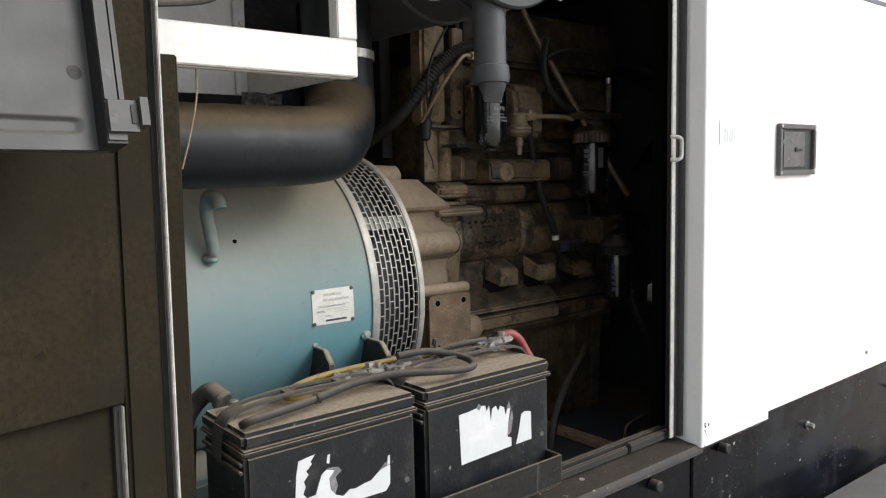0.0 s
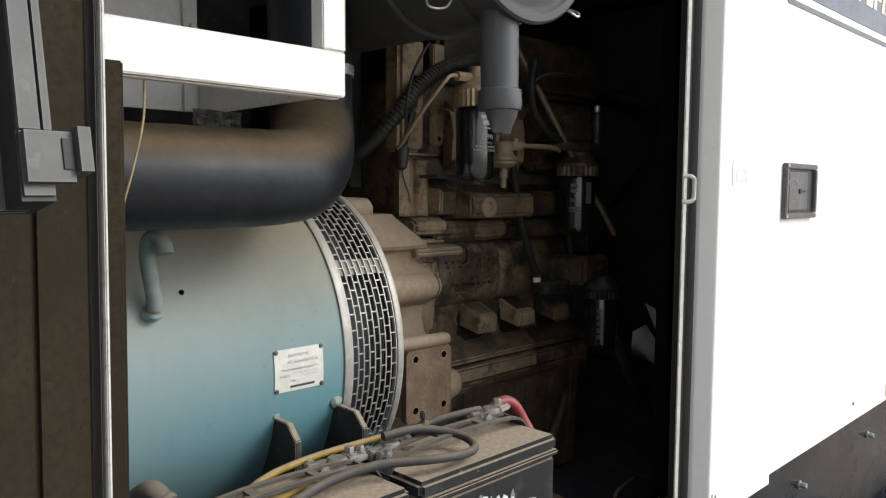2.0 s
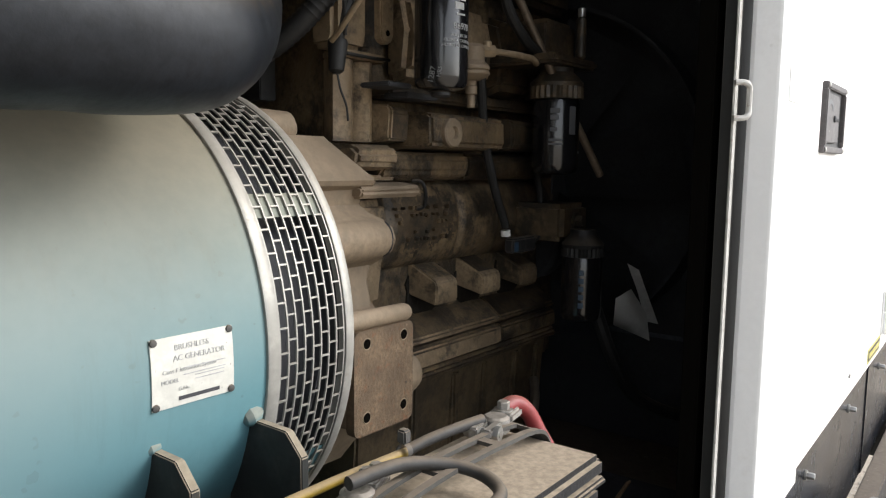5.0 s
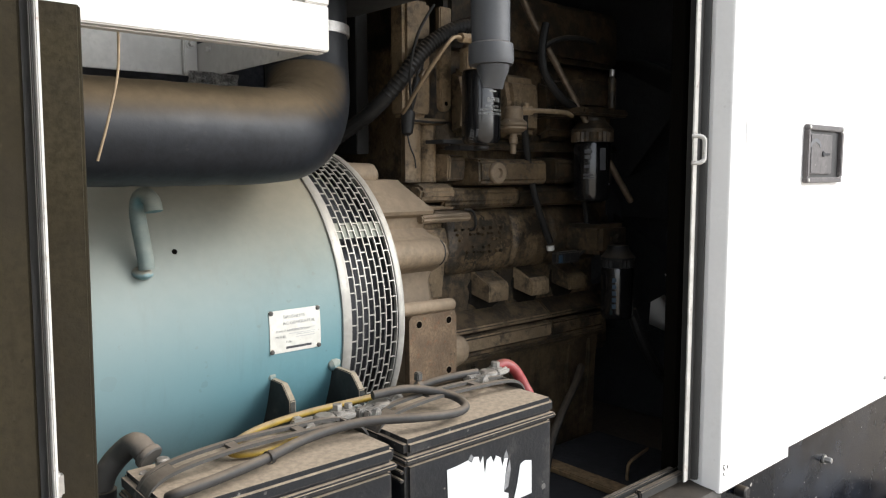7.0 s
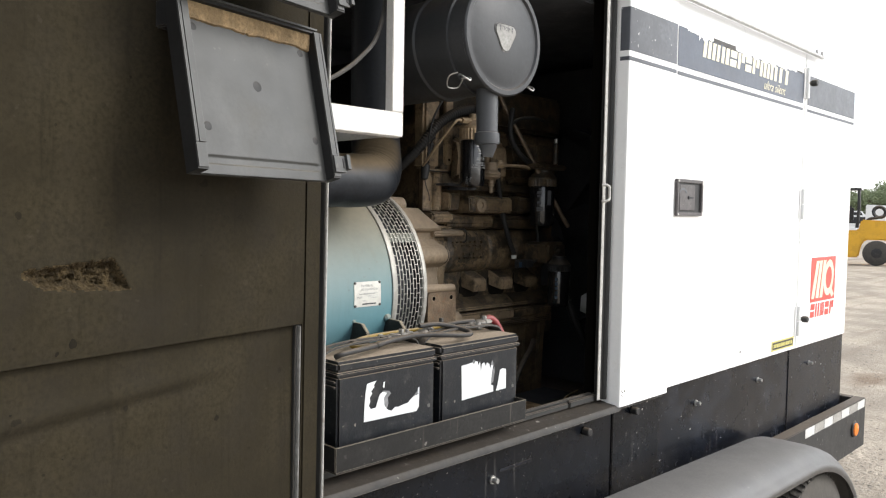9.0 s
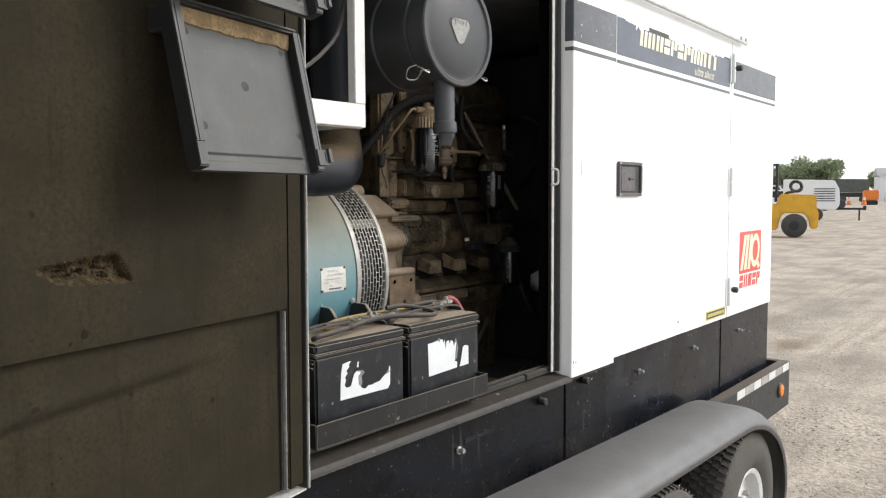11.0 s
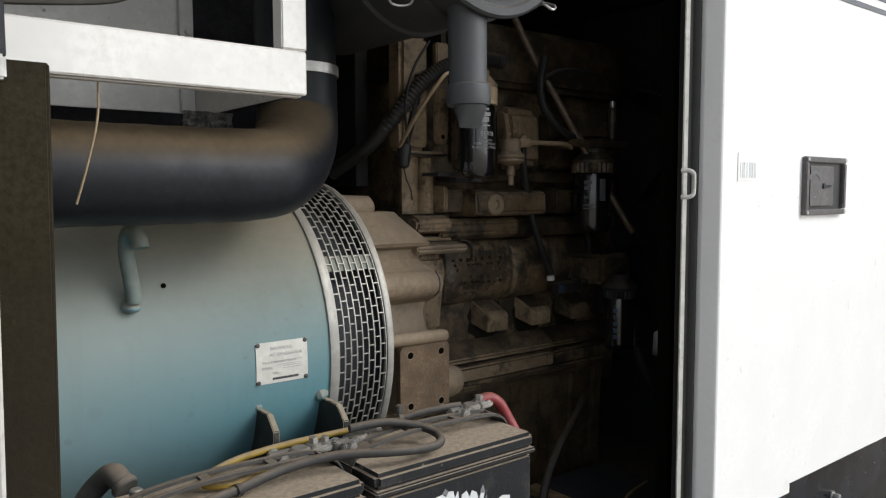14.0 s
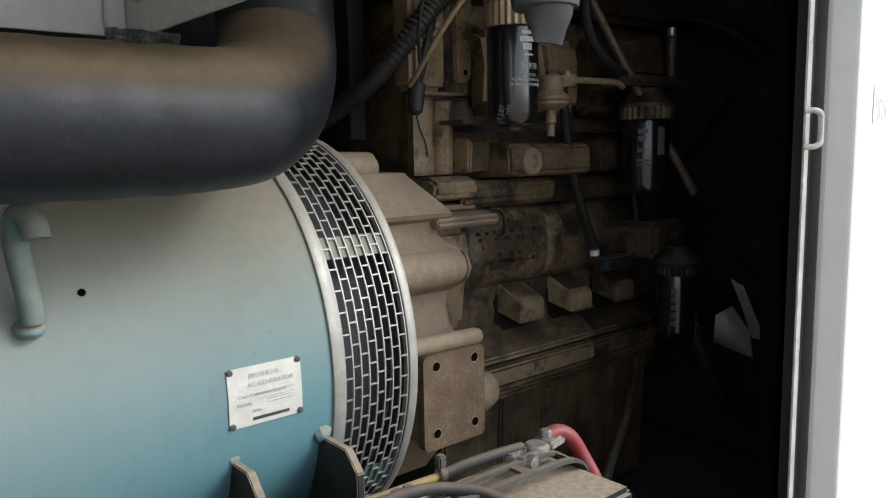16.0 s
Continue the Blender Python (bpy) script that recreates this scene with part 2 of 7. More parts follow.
BATTERY = surf("black_battery_case", (0.0072, 0.0086, 0.0115), 0.5, spec=0.35, var=0.3, scale=9, bump=0.2, fine=180, dust=0.95, dust_from=0.5, dust_col=(0.335, 0.27, 0.198), speck=0.6, speck_col=(0.3, 0.27, 0.23), streak=0.2, splat=0.6, splat_scale=48.0, edge=0.45, edge_col=(0.15, 0.13, 0.11), edge_size=0.002, drip=0.8, dust_var=0.2, grime=0.55, grime_at=0.5, drip_col=(0.2, 0.19, 0.17), grime_col=(0.042, 0.041, 0.04))
STRAP = surf("dusty_grey_strap", (0.06, 0.057, 0.052), 0.7, var=0.2, scale=20, bump=0.15, dust=0.45, dust_from=0.4)
CABLE = surf("dusty_cable_jacket", (0.024, 0.0235, 0.023), 0.65, var=0.2, scale=18, bump=0.12, dust=0.42, dust_from=0.5)
YELLOW_CABLE = surf("yellow_cable_jacket", (0.3, 0.2, 0.022), 0.55, var=0.15, scale=18, bump=0.1, dust=0.65, dust_from=0.3, grime=0.35)
RED_CABLE = surf("red_cable_jacket", (0.22, 0.026, 0.027), 0.5, var=0.15, scale=18, bump=0.1, dust=0.3, dust_from=0.6, grime=0.2)
LEAD = surf("grey_lead_clamp", (0.3, 0.29, 0.27), 0.5, metal=0.6, var=0.3, scale=40, bump=0.3, dust=0.35, speck=0.5, speck_col=(0.1, 0.09, 0.08), splat=0.5, splat_scale=60.0, splat_col=(0.75, 0.75, 0.74))
STEEL = surf("zinc_steel", (0.5, 0.49, 0.47), 0.4, metal=0.85, var=0.2, scale=25, bump=0.1, rust=0.15)
GALV = surf("galvanised_sheet", (0.42, 0.41, 0.39), 0.45, metal=0.5, var=0.2, scale=12, bump=0.08, dust=0.3, speck=0.3, speck_col=(0.1, 0.1, 0.1))
CANISTER = surf("dark_grey_canister", (0.036, 0.038, 0.041), 0.5, spec=0.35, var=0.12, scale=8, bump=0.08, dust=0.25, dust_from=0.5)
VALVE = surf("grey_rubber_valve", (0.047, 0.050, 0.055), 0.5, var=0.1, scale=12, bump=0.06, dust=0.2, dust_from=0.6)
FILTER = surf("gloss_black_filter", (0.008, 0.008, 0.009), 0.2, var=0.2, bump=0.02, dust=0.5, dust_from=0.75, coat=0.5)
BRASS = surf("dusty_brass_casting", (0.32, 0.24, 0.15), 0.55, metal=0.35, var=0.2, scale=30, bump=0.15, dust=0.4)
RODM = surf("dusty_steel_rod", (0.15, 0.115, 0.08), 0.5, metal=0.4, var=0.25, scale=30, bump=0.15, grime=0.3)
ORANGE = surf("amber_lens", (0.75, 0.2, 0.02), 0.25, var=0.05, bump=0.02)
YELLOW_PAINT = surf("yellow_machine_paint", (0.7, 0.38, 0.02), 0.45, var=0.08, scale=2, bump=0.03, grime=0.15)
WOOD = surf("scrap_wood", (0.3, 0.2, 0.105), 0.8, var=0.3, scale=18, bump=0.3, grime=0.3)
LETTER = surf("pale_ink", (0.6, 0.6, 0.58), 0.5, var=0.1, bump=0.0)
PLATE_INK = surf("faded_plate_ink", (0.36, 0.365, 0.36), 0.5, var=0.2, scale=60, bump=0.0)
GREY_SHEET = surf("dusty_grey_sheet", (0.6, 0.59, 0.56), 0.5, var=0.14, scale=9, bump=0.06, dust=0.2, speck=0.6, speck_col=(0.08, 0.08, 0.08), speck_scale=40, drip=0.3, drip_col=(0.25, 0.22, 0.18))
INK = surf("dark_ink", (0.05, 0.05, 0.055), 0.5, var=0.1, bump=0.0)
# paler than real leaves: the distance haze is put into the colour
FOLIAGE = surf("hazed_foliage", (0.195, 0.235, 0.125), 0.9, var=0.25, scale=0.5, bump=0.2)
BARK = surf("bark", (0.1, 0.075, 0.05), 0.9, var=0.3, scale=3, bump=0.3)
# dark canvas lightened to paint the haze before it
OLIVE = surf("hazed_olive_tarpaulin", (0.1, 0.108, 0.094), 0.8, var=0.2, scale=2, bump=0.1)
WHEEL_WHITE = surf("white_wheel_rim", (0.6, 0.6, 0.58), 0.45, var=0.1, scale=20, bump=0.08, rust=0.2, dust=0.3)
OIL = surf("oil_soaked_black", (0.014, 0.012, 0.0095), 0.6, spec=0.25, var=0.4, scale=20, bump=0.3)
GREY_DARK = surf("dull_dark_grey", (0.1, 0.104, 0.112), 0.6, var=0.25, scale=6, bump=0.1, dust=0.2)
GUSSET = surf("dusty_dark_gusset", (0.03, 0.032, 0.03), 0.7, var=0.25, scale=12, bump=0.15, dust=0.9, dust_from=0.25, dust_span=0.4, dust_col=(0.29, 0.245, 0.18))
TAN_FOAM = surf("crumbling_tan_foam", (0.24, 0.168, 0.088), 0.95, var=0.3, scale=40, bump=0.7, fine=150, grime=0.2)
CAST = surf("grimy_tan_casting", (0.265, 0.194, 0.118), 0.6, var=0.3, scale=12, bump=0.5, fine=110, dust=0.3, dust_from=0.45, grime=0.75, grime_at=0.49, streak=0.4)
HOOK = surf("dusty_teal_pipe", (0.10, 0.2, 0.22), 0.6, var=0.12, scale=14, bump=0.08, dust=0.62, dust_from=-0.35, dust_span=0.9, dust_noise=0.3, dust_col=(0.25, 0.22, 0.165))
FLUFF = surf("mottled_grey_wadding", (0.5, 0.49, 0.46), 0.95, var=0.5, scale=60, bump=0.9, fine=140, grime=0.6, grime_at=0.48, depth=0.01)
RESIDUE = surf("grey_glue_residue", (0.17, 0.175, 0.18), 0.7, var=0.3, scale=60, bump=0.1)
# darker copy of the tan casting: oil, and the far engine's shade as colour
TAN_OIL_SHADE = surf("oily_shaded_tan_casting", (0.085, 0.060, 0.034), 0.5, var=0.4, scale=12, bump=0.4, fine=80, grime=0.9, grime_at=0.42)
PLATE = surf("worn_name_plate", (0.56, 0.55, 0.5), 0.45, var=0.1, scale=40, bump=0.05, speck=0.6, speck_col=(0.2, 0.18, 0.15), speck_scale=160, grime=0.25, grime_at=0.55, grime_col=(0.35, 0.3, 0.22))
LATCH = surf("dusty_grey_latch", (0.085, 0.078, 0.078), 0.6, var=0.2, scale=14, bump=0.12, dust=0.5, dust_from=0.3, dust_col=(0.24, 0.21, 0.19), speck=0.4, speck_col=(0.3, 0.28, 0.27), splat=0.4, splat_scale=60.0, edge=0.4, edge_col=(0.22, 0.2, 0.2), edge_size=0.002, grime=0.5, grime_at=0.5, grime_col=(0.13, 0.115, 0.115))
TRAY = surf("dusty_black_angle_steel", (0.0125, 0.0120, 0.0115), 0.6, spec=0.3, var=0.4, scale=9, bump=0.15, dust=0.5, dust_from=0.55, speck=0.4, speck_col=(0.12, 0.1, 0.085), drip=0.5, drip_col=(0.11, 0.095, 0.08), edge=0.8, edge_col=(0.2, 0.175, 0.14), edge_size=0.0022, splat=0.4, splat_scale=46.0)
SUMP = surf("streaked_oil_pan", (0.115, 0.082, 0.046), 0.5, var=0.35, scale=9, bump=0.35, fine=90, grime=0.7, grime_at=0.44, streak=0.9, drip=0.7, drip_col=(0.012, 0.010, 0.007))
# black for drilled holes and for the shade painted on the inner jamb
DEEP_SHADE = surf("deep_shade_black", (0.004, 0.0036, 0.003), 0.95, var=0.1, bump=0.0, spec=0.0)
FLAP = surf("dusty_pale_flap", (0.24, 0.235, 0.22), 0.6, var=0.3, scale=14, bump=0.1, grime=0.5, grime_at=0.5)
BLUE_LABEL = surf("blue_connector", (0.03, 0.062, 0.1), 0.5, var=0.1, bump=0.02)



def pale_tint(m, pale, x0, x1, most):
    """Blends a cloudy pale tint over the paint, strongest at low x and fading out."""
    n, l = m.node_tree.nodes, m.node_tree.links
    b = n["Principled BSDF"]
    src = b.inputs["Base Color"].links[0].from_socket
    co = n.new("ShaderNodeTexCoord").outputs["Object"]
    sep = n.new("ShaderNodeSeparateXYZ")
    l.new(co, sep.inputs[0])
    cloud = n.new("ShaderNodeTexNoise")
    cloud.inputs["Scale"].default_value, cloud.inputs["Detail"].default_value = 3.0, 5.0
    l.new(co, cloud.inputs["Vector"])
    mad = n.new("ShaderNodeMath")
    mad.operation = "MULTIPLY_ADD"
    mad.inputs[1].default_value = 0.3
    l.new(cloud.outputs["Fac"], mad.inputs[0])
    l.new(sep.outputs["X"], mad.inputs[2])
    r = n.new("ShaderNodeMapRange")
    r.interpolation_type = "SMOOTHSTEP"
    r.inputs["From Min"].default_value, r.inputs["From Max"].default_value = x0 + 0.15, x1 + 0.15
    r.inputs["To Min"].default_value, r.inputs["To Max"].default_value = most, 0.0
    l.new(mad.outputs[0], r.inputs["Value"])
    x = n.new("ShaderNodeMix")
    x.data_type = "RGBA"
    x.inputs[7].default_value = (*pale, 1)
    l.new(r.outputs["Result"], x.inputs[0])
    l.new(src, x.inputs[6])
    l.new(x.outputs[2], b.inputs["Base Color"])


pale_tint(TEAL, (0.36, 0.38, 0.36), -0.25, 0.38, 0.36)


def ground_material():
    m = surf("gravel_dirt", (0.44, 0.378, 0.30), 0.95, var=0.36, scale=0.9, bump=0.8, fine=26, speck=0.85, speck_col=(0.5, 0.45, 0.38), speck_scale=42, grime=0.35, grime_col=(0.25, 0.21, 0.165), grime_at=0.5, depth=0.03, splat=0.75, splat_scale=11.0, splat_col=(0.16, 0.13, 0.1))
    n, l = m.node_tree.nodes, m.node_tree.links
    b = n["Principled BSDF"]
    src = b.inputs["Base Color"].links[0].from_socket
    co = n.new("ShaderNodeTexCoord").outputs["Object"]
    # tyre tracks: long stretched streaks
    mp = n.new("ShaderNodeMapping")
    mp.inputs["Rotation"].default_value = (0, 0, radians(62))
    mp.inputs["Scale"].default_value = (0.3, 5.0, 1)
    l.new(co, mp.inputs["Vector"])
    t = n.new("ShaderNodeTexNoise")
    t.inputs["Scale"].default_value, t.inputs["Detail"].default_value = 1.0, 6.0
    l.new(mp.outputs["Vector"], t.inputs["Vector"])
    r = n.new("ShaderNodeMapRange")
    r.inputs["From Min"].default_value, r.inputs["From Max"].default_value, r.inputs["To Max"].default_value = 0.5, 0.68, 0.45
    l.new(t.outputs["Fac"], r.inputs["Value"])
    x = n.new("ShaderNodeMix")
    x.data_type = "RGBA"
    x.inputs[7].default_value = (0.23, 0.18, 0.135, 1)
    l.new(r.outputs["Result"], x.inputs[0])
    l.new(src, x.inputs[6])
    # one damp patch
    ds = n.new("ShaderNodeVectorMath")
    ds.operation = "DISTANCE"
    sq = n.new("ShaderNodeMapping")
    sq.inputs["Location"].default_value = (-9.1 * 0.55, -2.25 * 1.3, 0)
    sq.inputs["Scale"].default_value = (0.55, 1.3, 0)
    l.new(co, sq.inputs["Vector"])
    wob = n.new("ShaderNodeTexNoise")
    wob.inputs["Scale"].default_value, wob.inputs["Detail"].default_value = 2.5, 6.0
    l.new(co, wob.inputs["Vector"])
    ad = n.new("ShaderNodeVectorMath")
    ad.operation = "MULTIPLY_ADD"
    ad.inputs[1].default_value = (0.5, 0.5, 0.0)
    l.new(wob.outputs["Color"], ad.inputs[0])
    l.new(sq.outputs["Vector"], ad.inputs[2])
    ds.inputs[1].default_value = (0.25, 0.25, 0.0)
    l.new(ad.outputs["Vector"], ds.inputs[0])
    rr = n.new("ShaderNodeMapRange")
    rr.inputs["From Min"].default_value, rr.inputs["From Max"].default_value, rr.inputs["To Min"].default_value, rr.inputs["To Max"].default_value = 0.12, 0.36, 0.75, 0.0
    l.new(ds.outputs["Value"], rr.inputs["Value"])
    y = n.new("ShaderNodeMix")
    y.data_type = "RGBA"
    y.inputs[7].default_value = (0.17, 0.115, 0.07, 1)
    l.new(rr.outputs["Result"], y.inputs[0])
    l.new(x.outputs[2], y.inputs[6])
    l.new(y.outputs[2], b.inputs["Base Color"])
    return m


GRAVEL = ground_material()


# helpers for building
def root_matrix(ob):
    m = Matrix.Identity(4)
    while ob is not None:
        m = ob.matrix_basis @ m
        ob = ob.parent
    return m


def thing(name, loc, label, category, group="", kind="", rz=0.0):
    """An empty at the base of a thing that parents its parts."""
    e = new(name)
    e.empty_display_size = 0.05
    e.matrix_basis = pose(*loc, 0, 0, rz)
    return tagged(e, label, category, group, kind)


def mesh_of(bm, material, name, smooth=35.0):
    me = bpy.data.meshes.new(name)
    bmesh.ops.recalc_face_normals(bm, faces=bm.faces)
    for f in bm.faces:
        f.smooth = True
    if smooth:
        for e in bm.edges:
            e.smooth = len(e.link_faces) == 2 and e.calc_face_angle(0.0) < radians(smooth)
    bm.to_mesh(me)
    bm.free()
    for m in material if isinstance(material, (list, tuple)) else [material]:
        me.materials.append(m)
    return me


def part(name, bm, material, parent, label="", local=False, smooth=35.0):
    """One mesh object under a thing or part; bm is in world places, or in the parent's own frame."""
    if not local:
        bm.transform(root_matrix(parent).inverted())
    ob = new(name, mesh_of(bm, material, name, smooth))
    ob.parent = parent
    return tagged(ob, label)


def single(name, bm, material, loc, label, category, group="", kind="", smooth=35.0):
    """A thing that is one mesh."""
    bm.transform(Matrix.Translation(-Vector(loc)))
    ob = new(name, mesh_of(bm, material, name, smooth))
    ob.location = loc
    return tagged(ob, label, category, group, kind)


def fresh():
    return bmesh.new()


def box(bm, x0, x1, y0, y1, z0, z1, bevel=0.002, m=None):
    r = bmesh.ops.create_cube(bm, size=1.0)
    vs = r["verts"]
    for v in vs:
        v.co = Vector((x0 + (v.co.x + 0.5) * (x1 - x0), y0 + (v.co.y + 0.5) * (y1 - y0), z0 + (v.co.z + 0.5) * (z1 - z0)))
    if bevel:
        es = list({e for v in vs for e in v.link_edges})
        r = bmesh.ops.bevel(bm, geom=es, offset=bevel, segments=2, affect="EDGES", clamp_overlap=True)
        vs = r["verts"]
    if m is not None:
        bmesh.ops.transform(bm, matrix=m, verts=list({v for v in vs}))
    return bm


def prism(bm, poly, axis, a, b, bevel=0.0, m=None):
    """A closed outline in the two other axes (in x, y, z order), drawn out along axis from a to b."""
    def put(p, w):
        q = list(p)
        q.insert("xyz".index(axis), w)
        return Vector(q)
    lo, hi = [bm.verts.new(put(p, a)) for p in poly], [bm.verts.new(put(p, b)) for p in poly]
    fs = [bm.faces.new(lo), bm.faces.new(list(reversed(hi)))]
    for i in range(len(poly)):
        j = (i + 1) % len(poly)
        fs.append(bm.faces.new((lo[i], hi[i], hi[j], lo[j])))
    vs = lo + hi
    bmesh.ops.recalc_face_normals(bm, faces=fs)
    if bevel:
        es = list({e for v in vs for e in v.link_edges})
        r = bmesh.ops.bevel(bm, geom=es, offset=bevel, segments=2, affect="EDGES", clamp_overlap=True)
        vs = list(set(r["verts"]))
    if m is not None:
        bmesh.ops.transform(bm, matrix=m, verts=[v for v in vs if v.is_valid])
    return bm


def frame_at(p, d):
    d = Vector(d).normalized()
    return Matrix.Translation(p) @ d.to_track_quat("Z", "Y").to_matrix().to_4x4()


def lathe(bm, p, d, profile, seg=24, a0=0.0, a1=360.0, cap=True):
    """Turns a profile of (distance along d, radius) about the axis through p."""
    m = frame_at(p, d)
    whole = abs(a1 - a0) >= 359.9
    k = seg if whole else seg + 1
    rings = []
    for h, r in profile:
        rings.append([bm.verts.new(m @ Vector((r * math.cos(radians(a0 + (a1 - a0) * i / seg)), r * math.sin(radians(a0 + (a1 - a0) * i / seg)), h))) for i in range(k)])
    for q, w in zip(rings, rings[1:]):
        for i in range(seg):
            j = (i + 1) % k
            bm.faces.new((q[i], q[j], w[j], w[i]))
    if cap and whole:
        if profile[0][1] > 1e-5:
            bm.faces.new(list(reversed(rings[0])))
        if profile[-1][1] > 1e-5:
            bm.faces.new(rings[-1])
    return bm


def cyl(bm, p0, p1, r, seg=20, chamfer=0.0):
    d = Vector(p1) - Vector(p0)
    h = d.length
    prof = [(0, r), (h, r)] if not chamfer else [(0, r - chamfer), (chamfer, r), (h - chamfer, r), (h, r - chamfer)]
    return lathe(bm, p0, d, prof, seg)


def smooth_line(pts, n=8):
    pts = [Vector(p) for p in pts]
    out = []
    for i in range(len(pts) - 1):
        p0, p1, p2, p3 = pts[max(i - 1, 0)], pts[i], pts[i + 1], pts[min(i + 2, len(pts) - 1)]
        for k in range(n):
            t = k / n
            out.append(0.5 * ((2 * p1) + (p2 - p0) * t + (2 * p0 - 5 * p1 + 4 * p2 - p3) * t * t + (3 * p1 - p0 - 3 * p2 + p3) * t ** 3))
    return out + [pts[-1]]


def tube(bm, pts, r, seg=10, n=8, rib=0.0, flat=1.0):
    """A round or flattened hose along a smooth line; r is a radius or a function of the way along, rib makes it corrugated."""
    line = smooth_line(pts, n) if n else [Vector(p) for p in pts]
    rings, side = [], None
    for i, p in enumerate(line):
        d = (line[min(i + 1, len(line) - 1)] - line[max(i - 1, 0)]).normalized()
        if side is None:
            side = d.orthogonal().normalized() if abs(d.z) > 0.95 else d.cross(Vector((0, 0, 1))).normalized()
        side = (side - d * side.dot(d)).normalized()
        up = d.cross(side)
        q = (r(i / (len(line) - 1)) if callable(r) else r) * (1 + (rib if i % 2 else 0))
        rings.append([bm.verts.new(p + side * q * math.cos(a) + up * q * flat * math.sin(a)) for a in (2 * math.pi * k / seg for k in range(seg))])
    for q, w in zip(rings, rings[1:]):
        for i in range(seg):
            bm.faces.new((q[i], q[(i + 1) % seg], w[(i + 1) % seg], w[i]))
    bm.faces.new(list(reversed(rings[0])))
    bm.faces.new(rings[-1])
    return bm


def hexbolt(bm, p, d, r, h, seg=6):
    lathe(bm, p, d, [(0, r * 1.5), (h * 0.2, r * 1.5)], 14)
    lathe(bm, Vector(p) + Vector(d).normalized() * h * 0.2, d, [(0, r), (h * 0.7, r), (h * 0.8, r * 0.85)], seg)
    return bm


def letters(body, size, m, depth=0.0006, shear=0.0):
    """A line of the built-in font as a bmesh, from its left foot at the pose m."""
    cu = bpy.data.curves.new("line", "FONT")
    cu.body, cu.size, cu.extrude, cu.shear = body, size, depth, shear
    ob = bpy.data.objects.new("line", cu)
    scene.collection.objects.link(ob)
    dg = bpy.context.evaluated_depsgraph_get()
    me = bpy.data.meshes.new_from_object(ob.evaluated_get(dg))
    bm = bmesh.new()
    bm.from_mesh(me)
    bpy.data.objects.remove(ob)
    bpy.data.curves.remove(cu)
    bpy.data.meshes.remove(me)
    bm.transform(m)
    return bm


def along(p, right, up):
    """A pose whose x runs along right and y along up."""
    x = Vector(right).normalized()
    z = x.cross(Vector(up)).normalized()
    y = z.cross(x)
    return Matrix.Translation(p) @ Matrix((x, y, z)).transposed().to_4x4()


# ground
def ground_z(x, y):
    if -6 <= x <= 30 and -8 <= y <= 18:
        return GROUND + 0.035 * noise.noise((x * 0.35, y * 0.35, 0)) + 0.012 * noise.noise((x * 1.7, y * 1.7, 3))
    return GROUND


def ground_sheet():
    bm = fresh()
    xs = [-3000, -600, -120, -40, -15] + [-6 + 0.8 * i for i in range(46)] + [36, 50, 90, 200, 700, 3000]
    ys = [-3000, -600, -120, -40, -15] + [-8 + 0.8 * i for i in range(33)] + [24, 40, 90, 200, 700, 3000]
    grid = [[bm.verts.new((x, y, ground_z(x, y))) for y in ys] for x in xs]
    for i in range(len(xs) - 1):
        for j in range(len(ys) - 1):
            bm.faces.new((grid[i][j], grid[i + 1][j], grid[i + 1][j + 1], grid[i][j + 1]))
    return single("ground", bm, GRAVEL, (0, 0, GROUND), "packed tan gravel and dirt yard with tyre tracks", "ground", kind="structure", smooth=0)


ground_sheet()

# generator enclosure
enclosure = thing("generator_enclosure", (1.6, 1.75, 0.5), "white steel generator enclosure with a black skirt, one side open", "generator housing")
Y0 = 1.018                       # outer face of the white panels
ZB, ZT = 0.878, 2.325            # panel foot and eave
XL, XR, YB = -0.95, 3.954, 2.46   # ends and back of the housing


def wall(name, x0, x1, y0, y1, z0, z1, mat, bevel=0.003, label="", parent=None):
    return part(name, box(fresh(), x0, x1, y0, y1, z0, z1, bevel), mat, parent or enclosure, label)


# corner post beside the opening: front face, rounded corner and a return towards the seal
post_line = [(1.598, 1.10), (1.598, 1.052), (1.604, 1.0185), (1.6055, 1.0145), (1.609, 1.0125), (1.930, 1.0125), (1.930, 1.034), (1.925, 1.034), (1.925, 1.09)]
part("corner_post", prism(fresh(), post_line, "z", 0.864, ZT), WHITE, enclosure, "white post with a scuffed foot", smooth=6)
wall("post_foot", 1.612, 1.926, 1.026, 1.088, 0.848, 0.860, SILL_METAL)
bm = fresh()
prism(bm, [(1.564, 1.068), (1.571, 1.066), (1.577, 1.067), (1.579, 1.060), (1.584, 1.055), (1.590, 1.056), (1.5965, 1.064), (1.5965, 1.09), (1.564, 1.09)], "z", 0.888, 2.285)
part("door_seal", bm, SEAL, enclosure, "black rubber door seal")
wall("jamb_flange", 1.545, 1.5625, 1.064, 1.0675, 0.888, 2.285, WHITE_EDGE, 0.002, "worn white steel flange")
# inner jamb face blacked out so it sinks into the interior's shade
wall("jamb_shade_face", 1.560, 1.612, 1.101, 1.13, 0.86, 2.285, DEEP_SHADE, 0.002)

# second side door (shut) and end panel
side_door = wall("side_door", 1.936, 3.2135, Y0, Y0 + 0.0165, ZB, ZT + 0.001, WHITE, 0.005, "closed white side door with a recessed latch")
wall("end_panel", 3.2165, XR, Y0, Y0 + 0.0165, ZB, ZT + 0.001, WHITE, 0.005)
wall("door_gap", 1.927, 3.24, 1.035, 1.09, 0.90, ZT - 0.02, GALV, 0)
